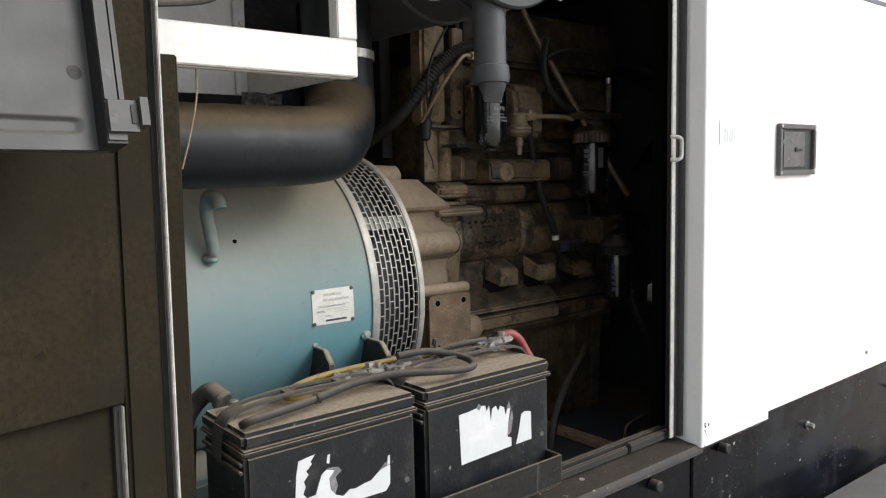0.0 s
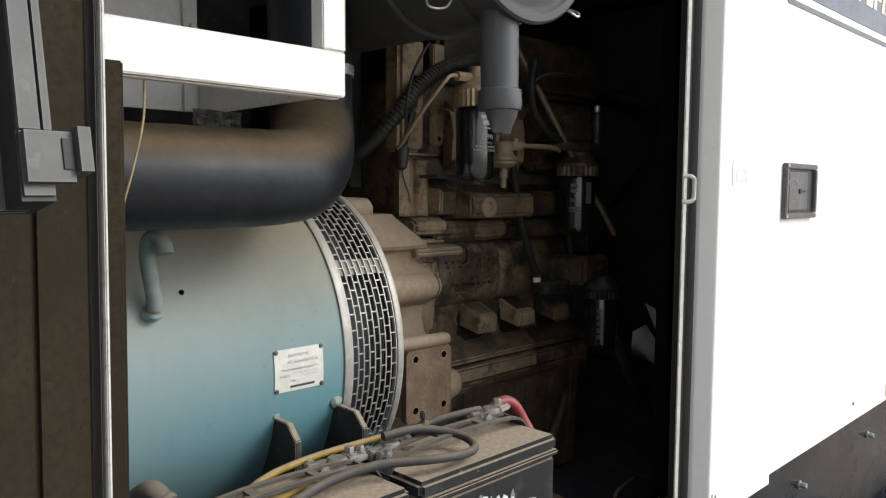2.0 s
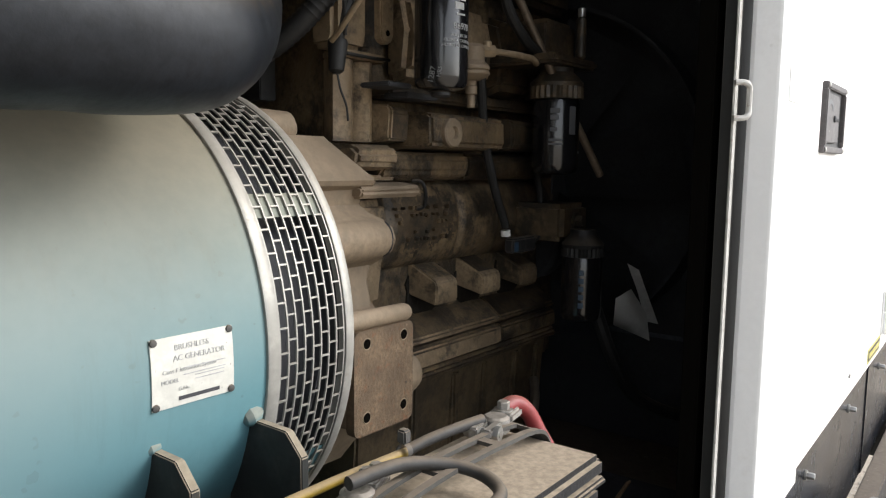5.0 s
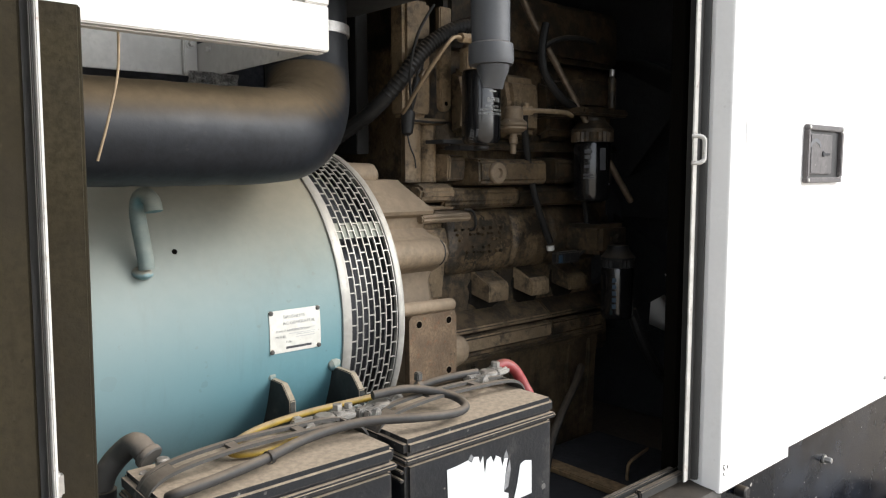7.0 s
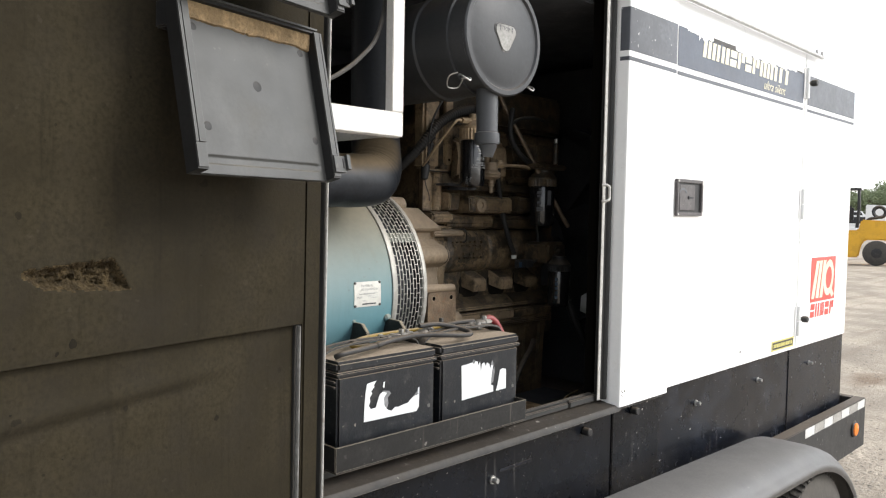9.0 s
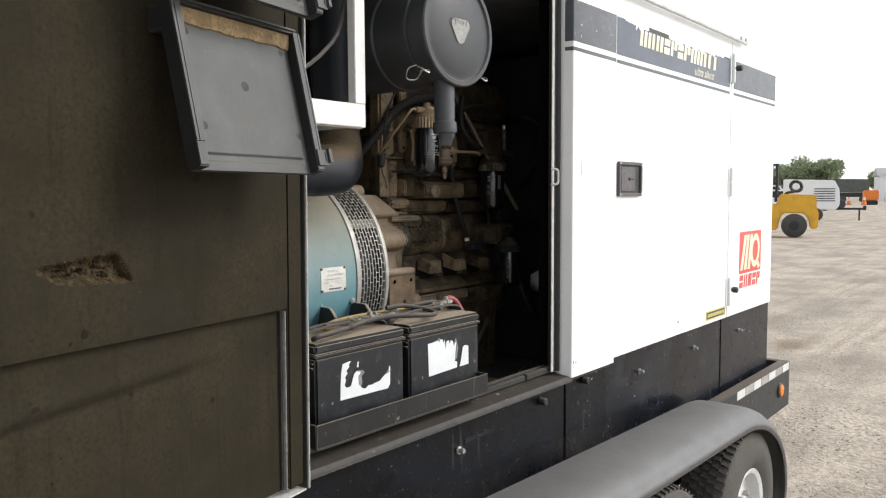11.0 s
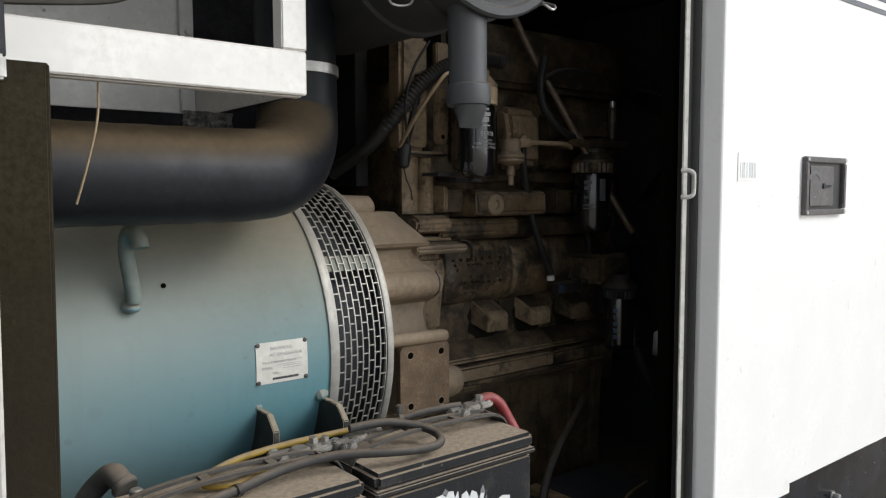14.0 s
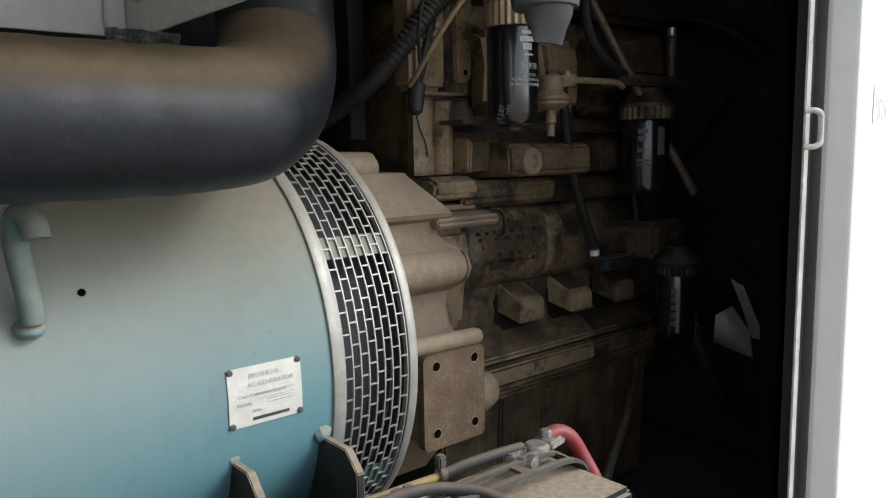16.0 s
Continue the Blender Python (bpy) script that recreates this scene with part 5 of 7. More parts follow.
cast("block_ledge", [(BW + 0.004, 1.478), (1.606, 1.474), (1.600, 1.466), (BW + 0.004, 1.458)], 1.255, 1.372, CAST, 0.004)
ledge = cast("block_arm", [(BW + 0.004, 1.463), (1.565, 1.462), (1.549, 1.456), (1.546, 1.448), (1.552, 1.438), (BW + 0.004, 1.434)], 1.225, 1.378, TAN, 0.004, "tan cast arm with a clip")
bm = fresh()
tube(bm, [(1.362, 1.556, 1.466), (1.374, 1.545, 1.464), (1.382, 1.541, 1.447), (1.384, 1.545, 1.422), (1.378, 1.556, 1.416)], 0.0055, 8, flat=0.6)
part("clip", bm, BLACK_RUBBER, ledge)
# web that falls from the arm to the boss
cast("block_web", [(BW + 0.004, 1.436), (1.60, 1.430), (1.588, 1.39), (1.60, 1.33), (1.612, 1.24), (BW + 0.004, 1.22)], 1.245, 1.345, CAST, 0.012)
# raised casting marks, worn past reading
rng = random.Random(4)
for row, z in enumerate((1.412, 1.398, 1.384, 1.366, 1.352)):
    x = 1.385 + 0.006 * row
    while x < 1.552:
        w = rng.uniform(0.004, 0.009)
        if rng.random() < (0.55, 0.85, 0.6, 0.35, 0.85)[row]:
            part("casting_mark", box(fresh(), x, x + w, 1.610, 1.622, z - rng.uniform(0.002, 0.005), z + rng.uniform(0.002, 0.005), 0.0012), TAN_OIL_SHADE if rng.random() < 0.7 else TAN_OILY, engine)
        x += w + rng.uniform(0.002, 0.007)
# boss with the hex plug
boss = cast("plug_boss", [(BW + 0.004, 1.592), (1.556, 1.588), (1.546, 1.582), (1.544, 1.532), (1.552, 1.524), (BW + 0.004, 1.522)], 1.403, 1.648, TAN_OILY, 0.007, "oily square boss with a plug")
bm = fresh()
lathe(bm, (1.458, 1.545, 1.553), (0, -1, 0), [(0, 0.027), (0.008, 0.027), (0.011, 0.0245), (0.011, 0.0125), (0.009, 0.0115), (0.004, 0.0105), (0.004, 0.0)], 28)
part("plug", bm, TAN, boss, "round socket-head plug")
# second boss gets the darker tan for the shade at its end
cast("plug_boss", [(BW + 0.004, 1.598), (1.575, 1.592), (1.566, 1.584), (1.566, 1.536), (1.575, 1.526), (BW + 0.004, 1.524)], 1.712, 1.862, TAN_OIL_SHADE, 0.010)
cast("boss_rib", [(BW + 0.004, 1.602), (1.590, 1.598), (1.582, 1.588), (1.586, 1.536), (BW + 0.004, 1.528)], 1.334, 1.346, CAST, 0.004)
cast("boss_rib", [(BW + 0.004, 1.600), (1.600, 1.596), (1.594, 1.586), (1.598, 1.536), (BW + 0.004, 1.528)], 1.347, 1.402, TAN_OIL_SHADE, 0.004)

# square lugs along the block, their tops and roots soaked with oil
for x0, x1, drop in ((1.479, 1.550, 0.0), (1.640, 1.711, 0.004), (1.800, 1.871, 0.006)):
    bm = fresh()
    prism(bm, [(BW + 0.002, 1.303 - drop), (1.598, 1.272 - drop), (1.589, 1.266 - drop), (1.587, 1.260 - drop), (1.587, 1.226), (1.591, 1.220), (BW + 0.002, 1.236)], "x", x0, x1, 0.003)
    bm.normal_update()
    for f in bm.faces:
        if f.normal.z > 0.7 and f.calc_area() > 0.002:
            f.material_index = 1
    # later lugs switch to darker tans: shade painted along the block
    part("mount_lug", bm, [CAST if x0 < 1.7 else TAN_OILY, TAN_OILY if x0 < 1.6 else TAN_OIL_SHADE], engine, "square cast lug with an oil-soaked top")
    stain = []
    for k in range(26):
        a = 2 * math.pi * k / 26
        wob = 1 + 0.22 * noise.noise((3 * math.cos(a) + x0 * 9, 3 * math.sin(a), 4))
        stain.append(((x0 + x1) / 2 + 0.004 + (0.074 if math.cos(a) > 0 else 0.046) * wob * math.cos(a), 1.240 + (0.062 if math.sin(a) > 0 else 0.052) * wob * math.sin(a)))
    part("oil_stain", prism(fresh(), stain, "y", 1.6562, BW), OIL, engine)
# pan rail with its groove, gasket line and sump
# far half of the rail in darker tans, shade put into colour
for x0, x1, face, top in ((1.335, 1.735, CAST, TAN_OILY), (1.7354, 1.985, TAN_OILY, TAN_OIL_SHADE)):
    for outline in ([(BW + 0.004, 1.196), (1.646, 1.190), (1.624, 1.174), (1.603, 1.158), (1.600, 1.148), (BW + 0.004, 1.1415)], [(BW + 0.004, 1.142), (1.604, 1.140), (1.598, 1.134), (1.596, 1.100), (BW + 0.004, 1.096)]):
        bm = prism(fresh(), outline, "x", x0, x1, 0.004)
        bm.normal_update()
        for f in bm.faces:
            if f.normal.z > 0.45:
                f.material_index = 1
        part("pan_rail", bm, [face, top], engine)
part("gasket", box(fresh(), 1.345, 1.98, 1.600, 1.67, 1.0875, 1.0958, 0.002), TAN_OILY, engine)
cast("sump", [(BW, 1.087), (1.592, 1.087), (1.590, 1.076), (1.624, 1.066), (1.632, 0.98), (1.64, 0.745), (1.9, 0.745), (1.9, 1.087)], 1.30, 1.985, SUMP, 0.006, "tan oil pan streaked with oil")
for k, x in enumerate((1.45, 1.585, 1.70, 1.83, 1.93)):
    cast("sump_rib", [(1.65, 1.062), (1.618, 1.060), (1.620, 0.96), (1.634, 0.80), (1.65, 0.79)], x, x + 0.016 + 0.006 * (k % 2), SUMP, 0.005)
for k in range(7):
    part("sump_bolt", hexbolt(fresh(), (1.40 + 0.09 * k, 1.606, 1.0875), (0, 0, -1), 0.006, 0.012), TAN_OILY, engine)
# added black sheet, no engine part: keeps the gap behind dark
part("rear_blackout", box(fresh(), 1.180, 1.215, 1.74, 2.2, 1.60, 2.1, 0.002), BLACK_RUBBER, engine, "black sheet added to darken the view behind the engine")
# ribbed pillar at the end of the head
bm = fresh()
prism(bm, [(1.250, BW), (1.238, 1.640), (1.230, 1.618), (1.245, 1.607), (1.262, 1.609), (1.278, 1.618), (1.286, 1.640), (1.292, 1.640), (1.298, 1.620), (1.310, 1.611), (1.322, 1.615), (1.330, 1.63), (1.332, BW)], "z", 1.532, 1.668)
part("front_rib", bm, CAST, engine, "ribbed tan casting", smooth=50)
bm = fresh()
prism(bm, [(1.246, BW), (1.232, 1.616), (1.244, 1.600), (1.345, 1.602), (1.352, 1.62), (1.352, BW)], "z", 1.669, 1.682, 0.003)
part("rib_shelf", bm, CAST, engine)
lift = cast("head_bracket", [(BW, 1.683), (1.612, 1.684), (1.603, 1.70), (1.602, 1.95), (BW, 1.95)], 1.218, 1.300, CAST, 0.010, "tan lifting bracket")
bm = fresh()
hexbolt(bm, (1.262, 1.602, 1.778), (0, -1, 0), 0.012, 0.02)
part("bracket_bolt", bm, TAN, lift)
bm = fresh()
prism(bm, [(1.312, 1.708), (1.322, 1.698), (1.338, 1.700), (1.346, 1.712), (1.348, 1.94), (1.310, 1.94)], "y", 1.585, 1.603, 0.003)
strap_ = part("head_bracket", bm, CAST, engine)
part("bolt_hole", lathe(fresh(), (1.329, 1.5848, 1.717), (0, -1, 0), [(0, 0.0052), (0.0005, 0.005), (0.0006, 0.0)], 14), DEEP_SHADE, strap_)
part("rocker_cover", box(fresh(), 1.36, 2.05, 1.615, 1.99, 1.86, 2.02, 0.015), TAN_OIL_SHADE, engine)
# housings past the second are darkened as if in shade
for k in range(4):
    cast("injector_housing", [(BW + 0.004, 1.82), (1.612, 1.80), (1.598, 1.74), (1.606, 1.66), (BW + 0.004, 1.64)], 1.405 + 0.16 * k, 1.525 + 0.16 * k, TAN_OIL_SHADE if k > 1 else CAST, 0.014)
part("head_band", box(fresh(), 1.36, 2.04, 1.604, 1.67, 1.612, 1.634, 0.006), TAN_OIL_SHADE, engine)
# dark bracket rail behind the fuel filter
bm = fresh()
box(bm, 1.275, 1.335, 1.535, 1.60, 1.622, 1.630, 0.002)
box(bm, 1.335, 1.42, 1.545, 1.60, 1.608, 1.618, 0.002)
part("filter_bracket", bm, DARK, engine)

# ---- fuel filter
def canister(name, x, y, z0, z1, r, label, head_z, head_r, head_mat):
    f = thing(name, (x, y, z0), label, "filter")
    bm = fresh()
    lathe(bm, (x, y, z0), (0, 0, 1), [(0.0, r * 0.55), (0.004, r * 0.86), (0.012, r * 0.97), (0.022, r), (z1 - z0 - 0.01, r), (z1 - z0, r * 0.95)], 40)
    can = part("can", bm, FILTER, f, "glossy black canister")
    bm = fresh()
    n = 26
    prof = []
    for k in range(n * 2):
        a = 2 * math.pi * k / (n * 2)
        q = head_r * (1.0 if k % 2 else 0.93)
        prof.append((x + q * math.cos(a), y + q * math.sin(a)))
    prism(bm, prof, "z", z1 + 0.001, head_z)
    lathe(bm, (x, y, head_z), (0, 0, 1), [(0, head_r * 0.97), (0.008, head_r), (0.014, head_r * 0.9), (0.03, head_r * 0.62), (0.04, head_r * 0.6)], 32)
    part("head", bm, head_mat, f, "ribbed tan filter head")
    return f, can


FX, FYY = 1.345, 1.482
fuel, can = canister("fuel_filter", FX, FYY, 1.616, 1.783, 0.0445, "glossy black fuel filter with white printing under a tan head", 1.822, 0.050, BRASS)


def can_text(body, deg, z, size, r=0.0452, x=FX, y=FYY, parent=None, mat=LETTER, rot=0.0, shear=0.0):
    """Letters bent round the can, starting at the bearing deg (0 is towards -y, growing towards +x)."""
    bm = letters(body, size, pose(0, 0, 0, 0, 0, rot), 0.0002, shear)
    for v in bm.verts:
        a = radians(deg) + v.co.x / r
        rr = r + v.co.z
        v.co = Vector((x + rr * math.sin(a), y - rr * math.cos(a), z + v.co.y))
    part("lettering", bm, mat, parent or can)


def can_bar(deg0, deg1, z0, z1, r=0.0452, x=FX, y=FYY, parent=None, mat=LETTER):
    bm = fresh()
    k = 8
    lo, hi = [], []
    for i in range(k + 1):
        a = radians(deg0 + (deg1 - deg0) * i / k)
        lo.append(bm.verts.new((x + r * math.sin(a), y - r * math.cos(a), z0)))
        hi.append(bm.verts.new((x + r * math.sin(a), y - r * math.cos(a), z1)))
    for i in range(k):
        bm.faces.new((lo[i], lo[i + 1], hi[i + 1], hi[i]))
    part("print_bar", bm, mat, parent or can)


can_bar(-26, 0, 1.768, 1.774, mat=PLATE_INK)
can_bar(-30, 6, 1.756, 1.764, mat=PLATE_INK)
can_bar(-24, 0, 1.742, 1.753, mat=PLATE_INK)
can_bar(-20, 4, 1.733, 1.736, mat=PLATE_INK)
can_text("86978", -28, 1.711, 0.0145, mat=PLATE_INK)
can_text("FUEL FILTER", -32, 1.699, 0.0068, mat=PLATE_INK)
can_text("FILTRE A CARBURANT", -48, 1.691, 0.0068, mat=PLATE_INK)
can_text("FILTRO DE COMBUSTIBLE", -52, 1.683, 0.0068, mat=PLATE_INK)
can_text("1287", -70, 1.624, 0.0135, rot=78, mat=RESIDUE)
can_text("HRS", -54, 1.634, 0.0095, rot=80, mat=RESIDUE)
bm = fresh()
cyl(bm, (FX, FYY, 1.606), (FX, FYY, 1.617), 0.017, 14, 0.003)
part("drain", bm, BLACK_DULL, fuel)
# brass fitting and bent pipe
bm = fresh()
cyl(bm, (1.328, 1.478, 1.850), (1.262, 1.462, 1.846), 0.011, 6)
cyl(bm, (1.345, 1.482, 1.850), (1.345, 1.482, 1.878), 0.016, 16, 0.003)
part("fitting", bm, BRASS, fuel, "brass elbow fitting")
single("fuel_pipe", tube(fresh(), [(1.268, 1.463, 1.846), (1.243, 1.462, 1.844), (1.226, 1.468, 1.826), (1.212, 1.50, 1.785), (1.205, 1.54, 1.74), (1.205, 1.575, 1.705), (1.21, 1.60, 1.69)], 0.0046, 10), BRASS, (1.2, 1.5, 1.75), "thin bent tan fuel pipe", "pipe")

# primer pump beside the filter
primer = thing("primer_pump", (1.50, 1.528, 1.60), "small tan cast fuel primer pump", "pump")
bm = fresh()
lathe(bm, (1.50, 1.528, 1.650), (0, 0, 1), [(0, 0.013), (0.004, 0.024), (0.008, 0.030), (0.011, 0.034), (0.016, 0.034), (0.018, 0.031), (0.020, 0.034), (0.026, 0.034), (0.030, 0.029), (0.036, 0.024), (0.060, 0.0235), (0.066, 0.019), (0.068, 0.0)], 26)
part("body", bm, TAN, primer)
bm = fresh()
lathe(bm, (1.50, 1.528, 1.600), (0, 0, 1), [(0, 0.005), (0.001, 0.0075), (0.024, 0.0075), (0.026, 0.011), (0.040, 0.011), (0.042, 0.009), (0.050, 0.009)], 14)
part("plunger", bm, TAN, primer)
for k in range(6):
    a = radians(60 * k + 20)
    part("flange_screw", hexbolt(fresh(), (1.50 + 0.0285 * math.cos(a), 1.528 + 0.0285 * math.sin(a), 1.676), (0, 0, 1), 0.0036, 0.005), TAN, primer)
bm = fresh()
cyl(bm, (1.522, 1.522, 1.706), (1.548, 1.512, 1.708), 0.0125, 6)
cyl(bm, (1.534, 1.517, 1.707), (1.534, 1.517, 1.726), 0.0085, 12, 0.002)
tube(bm, [(1.547, 1.512, 1.708), (1.60, 1.50, 1.708), (1.66, 1.495, 1.707), (1.69, 1.50, 1.70)], 0.0062, 10)
part("outlet_pipe", bm, BRASS, primer)

# ---- oil filters further along
oil, can2 = canister("oil_filter", 1.775, 1.498, 1.476, 1.634, 0.050, "black oil filter with a small white label", 1.660, 0.057, TAN_OIL_SHADE)
for z0, z1, a0, a1 in ((1.604, 1.614, -75, -52), (1.590, 1.600, -75, -55), (1.566, 1.574, -75, -58), (1.546, 1.551, -78, -46), (1.538, 1.542, -78, -44)):
    can_bar(a0, a1, z0, z1, 0.0506, 1.775, 1.498, can2, GREY_DARK)
can_bar(-28, -8, 1.560, 1.618, 0.0506, 1.775, 1.498, can2, GREY_DARK)
can_bar(8, 16, 1.520, 1.526, 0.0506, 1.775, 1.498, can2, GREY_DARK)
bm = fresh()
box(bm, 1.690, 1.880, 1.455, 1.66, 1.702, 1.722, 0.006)
box(bm, 1.735, 1.86, 1.50, 1.66, 1.723, 1.80, 0.010)
cyl(bm, (1.811, 1.463, 1.722), (1.811, 1.463, 1.806), 0.011, 12, 0.003)
part("filter_mount", bm, TAN_OIL_SHADE, engine)
bm = fresh()
cyl(bm, (1.811, 1.463, 1.8065), (1.811, 1.463, 1.826), 0.0085, 12, 0.002)
part("sensor", bm, STEEL, engine, "bright sensor tip")
low, can3 = canister("coolant_filter", 1.850, 1.462, 1.15, 1.295, 0.045, "black coolant filter with faint blue printing", 1.315, 0.047, BLACK_RUBBER)
for k in range(5):
    can_bar(-72, -58, 1.185 + 0.018 * k, 1.197 + 0.018 * k, 0.0456, 1.850, 1.462, can3, BLUE_LABEL)
bm = fresh()
box(bm, 1.82, 1.95, 1.50, 1.66, 1.325, 1.41, 0.012)
hexbolt(bm, (1.885, 1.50, 1.371), (0, -1, 0), 0.013, 0.02)
part("filter_base", bm, TAN_OIL_SHADE, engine)

# ---- dipstick tube
single("dipstick_tube", tube(fresh(), [(1.555, 1.574, 2.03), (1.599, 1.563, 1.95), (1.654, 1.536, 1.85), (1.745, 1.490, 1.68), (1.82, 1.45, 1.545), (1.866, 1.434, 1.475)], 0.0088, 12), RODM, (1.75, 1.54, 1.75), "long slanting dusty steel dipstick tube", "pipe")

# ---- wiring looms and hoses
def hose(name, pts, r, mat, label, cat="hose", rib=0.0, n=8, seg=10):
    return single(name, tube(fresh(), pts, r, seg, n, rib), mat, pts[len(pts) // 2], label, cat)


hose("wiring_loom", [(1.50, 1.56, 1.91), (1.40, 1.555, 1.905), (1.31, 1.56, 1.875), (1.25, 1.575, 1.83), (1.20, 1.60, 1.76), (1.16, 1.66, 1.69), (1.12, 1.76, 1.63)], 0.017, BLACK_RUBBER, "thick corrugated black wiring loom", "wiring", 0.11, 18)
loom = hose("wiring_loom", [(1.268, 1.60, 1.86), (1.258, 1.60, 1.79), (1.243, 1.605, 1.73), (1.232, 1.61, 1.69)], 0.0095, BLACK_RUBBER, "thin corrugated black wiring loom with a taped end", "wiring", 0.08, 16)
bm = fresh()
lathe(bm, (1.228, 1.608, 1.640), (0.06, -0.02, 1), [(0, 0.006), (0.006, 0.013), (0.05, 0.017), (0.056, 0.015)], 14)
part("boot", bm, BLACK_RUBBER, loom)
bm = fresh()
tube(bm, [(1.228, 1.606, 1.642), (1.232, 1.602, 1.615), (1.243, 1.6, 1.59), (1.247, 1.6, 1.565)], 0.002, 6)
part("loose_wire", bm, BLACK_RUBBER, loom)
hose("wire", [(1.262, 1.55, 1.93), (1.215, 1.55, 1.86), (1.20, 1.56, 1.78), (1.225, 1.585, 1.70)], 0.0035, BLACK_RUBBER, "thin loose black engine wire", "wiring")
hose("wire", [(1.23, 1.60, 1.675), (1.29, 1.59, 1.672), (1.35, 1.60, 1.675)], 0.003, BLACK_RUBBER, "thin loose black engine wire", "wiring")
hose("engine_lead", [(1.56, 1.545, 1.715), (1.565, 1.55, 1.66), (1.60, 1.562, 1.55), (1.635, 1.560, 1.45), (1.676, 1.556, 1.366)], 0.0095, BLACK_RUBBER, "hanging black engine lead with a white tag", "wiring")
single("cable_tag", lathe(fresh(), (1.677, 1.556, 1.346), (-0.12, 0.02, 1), [(0, 0.0105), (0.012, 0.0105)], 14), LETTER, (1.677, 1.556, 1.352), "white tag sleeve on the lead", "tag")
conn = thing("connector", (1.73, 1.56, 1.33), "small dark connector with a blue label", "connector")
part("shell", box(fresh(), 1.702, 1.800, 1.552, 1.576, 1.306, 1.338, 0.004), BLACK_DULL, conn)
part("blue_label", box(fresh(), 1.705, 1.722, 1.5505, 1.5518, 1.310, 1.330, 0.0003), BLUE_LABEL, conn, "blue label strip")
hose("engine_lead", [(1.80, 1.564, 1.322), (1.845, 1.57, 1.35), (1.86, 1.58, 1.43), (1.85, 1.59, 1.50)], 0.008, BLACK_RUBBER, "hanging black engine lead", "wiring")
hose("coolant_hose", [(1.62, 1.53, 1.93), (1.60, 1.525, 1.86), (1.61, 1.52, 1.80), (1.66, 1.51, 1.745), (1.72, 1.51, 1.725)], 0.011, BLACK_RUBBER, "curved black rubber hose", "hose")
hose("breather_pipe", [(1.60, 1.53, 1.865), (1.65, 1.515, 1.893), (1.72, 1.505, 1.902), (1.78, 1.50, 1.896)], 0.007, BLACK_RUBBER, "short black breather pipe", "pipe")
hose("radiator_hose", [(1.90, 1.45, 1.17), (1.94, 1.42, 1.05), (2.02, 1.40, 0.95), (2.14, 1.34, 0.88), (2.26, 1.26, 0.85)], 0.016, BLACK_RUBBER, "drooping black rubber hose", "hose")
hose("floor_hose", [(1.45, 1.38, 0.76), (1.52, 1.42, 0.86), (1.60, 1.45, 0.93), (1.72, 1.50, 0.98), (1.82, 1.56, 1.0)], 0.011, BLACK_RUBBER, "black hose rising from the base", "hose")

# ---- fan, shroud and radiator panel at the far end
fan = thing("cooling_fan", (2.12, 1.755, 1.45), "radiator fan in a black shroud, blades coloured dark as shaded", "fan")
for k in range(7):
    a = radians(222 + k * 360 / 7)
    c, s = math.cos(a), math.sin(a)
    bm = fresh()
    rows = []
    for r, w in ((0.09, 0.05), (0.2, 0.07), (0.31, 0.09), (0.42, 0.105)):
        row = []
        for u, dx in ((-w, -0.03), (0, 0.0), (w, 0.03)):
            row.append(bm.verts.new((2.12 + dx * 0.8, 1.755 + c * r - s * u, 1.45 + s * r + c * u)))
        rows.append(row)
    for p, q in zip(rows, rows[1:]):
        for i in range(2):
            bm.faces.new((p[i], p[i + 1], q[i + 1], q[i]))
    bmesh.ops.solidify(bm, geom=list(bm.faces), thickness=0.004)
    # blades coloured dark in place of the deep shade around them
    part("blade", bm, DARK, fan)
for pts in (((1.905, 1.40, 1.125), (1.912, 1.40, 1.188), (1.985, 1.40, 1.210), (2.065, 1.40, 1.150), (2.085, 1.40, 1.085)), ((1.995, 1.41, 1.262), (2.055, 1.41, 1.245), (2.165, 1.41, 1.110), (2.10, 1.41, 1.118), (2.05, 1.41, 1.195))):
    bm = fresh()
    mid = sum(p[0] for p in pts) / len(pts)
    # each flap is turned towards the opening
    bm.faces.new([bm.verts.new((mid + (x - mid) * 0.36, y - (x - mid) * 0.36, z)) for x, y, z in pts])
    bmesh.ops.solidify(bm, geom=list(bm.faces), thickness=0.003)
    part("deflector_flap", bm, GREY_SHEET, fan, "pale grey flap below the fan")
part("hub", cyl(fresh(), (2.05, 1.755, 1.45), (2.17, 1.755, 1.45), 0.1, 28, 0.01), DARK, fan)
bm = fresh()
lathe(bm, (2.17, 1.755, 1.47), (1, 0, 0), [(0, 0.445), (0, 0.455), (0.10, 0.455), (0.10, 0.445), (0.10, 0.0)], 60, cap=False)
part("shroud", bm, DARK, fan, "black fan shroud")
radiator = thing("radiator", (2.33, 1.75, 0.72), "radiator panel behind the fan, its deep shade in the colour", "radiator")
# grey panel painted near black to carry the shade here
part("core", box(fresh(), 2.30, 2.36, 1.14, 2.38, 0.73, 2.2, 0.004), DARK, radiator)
for z in (1.44, 1.03):
    part("seam", box(fresh(), 2.296, 2.2995, 1.14, 2.38, z, z + 0.012, 0.001), LINING, radiator)
# pulley side and belts before the fan
bm = fresh()
lathe(bm, (1.99, 1.70, 1.30), (1, 0, 0), [(0, 0.09), (0.01, 0.1), (0.02, 0.085), (0.03, 0.1), (0.04, 0.085), (0.05, 0.1), (0.06, 0.09)], 32)
part("crank_pulley", bm, DARK, engine)

# ---- air cleaner
CX, CZ, CR = 1.030, 2.030, 0.166
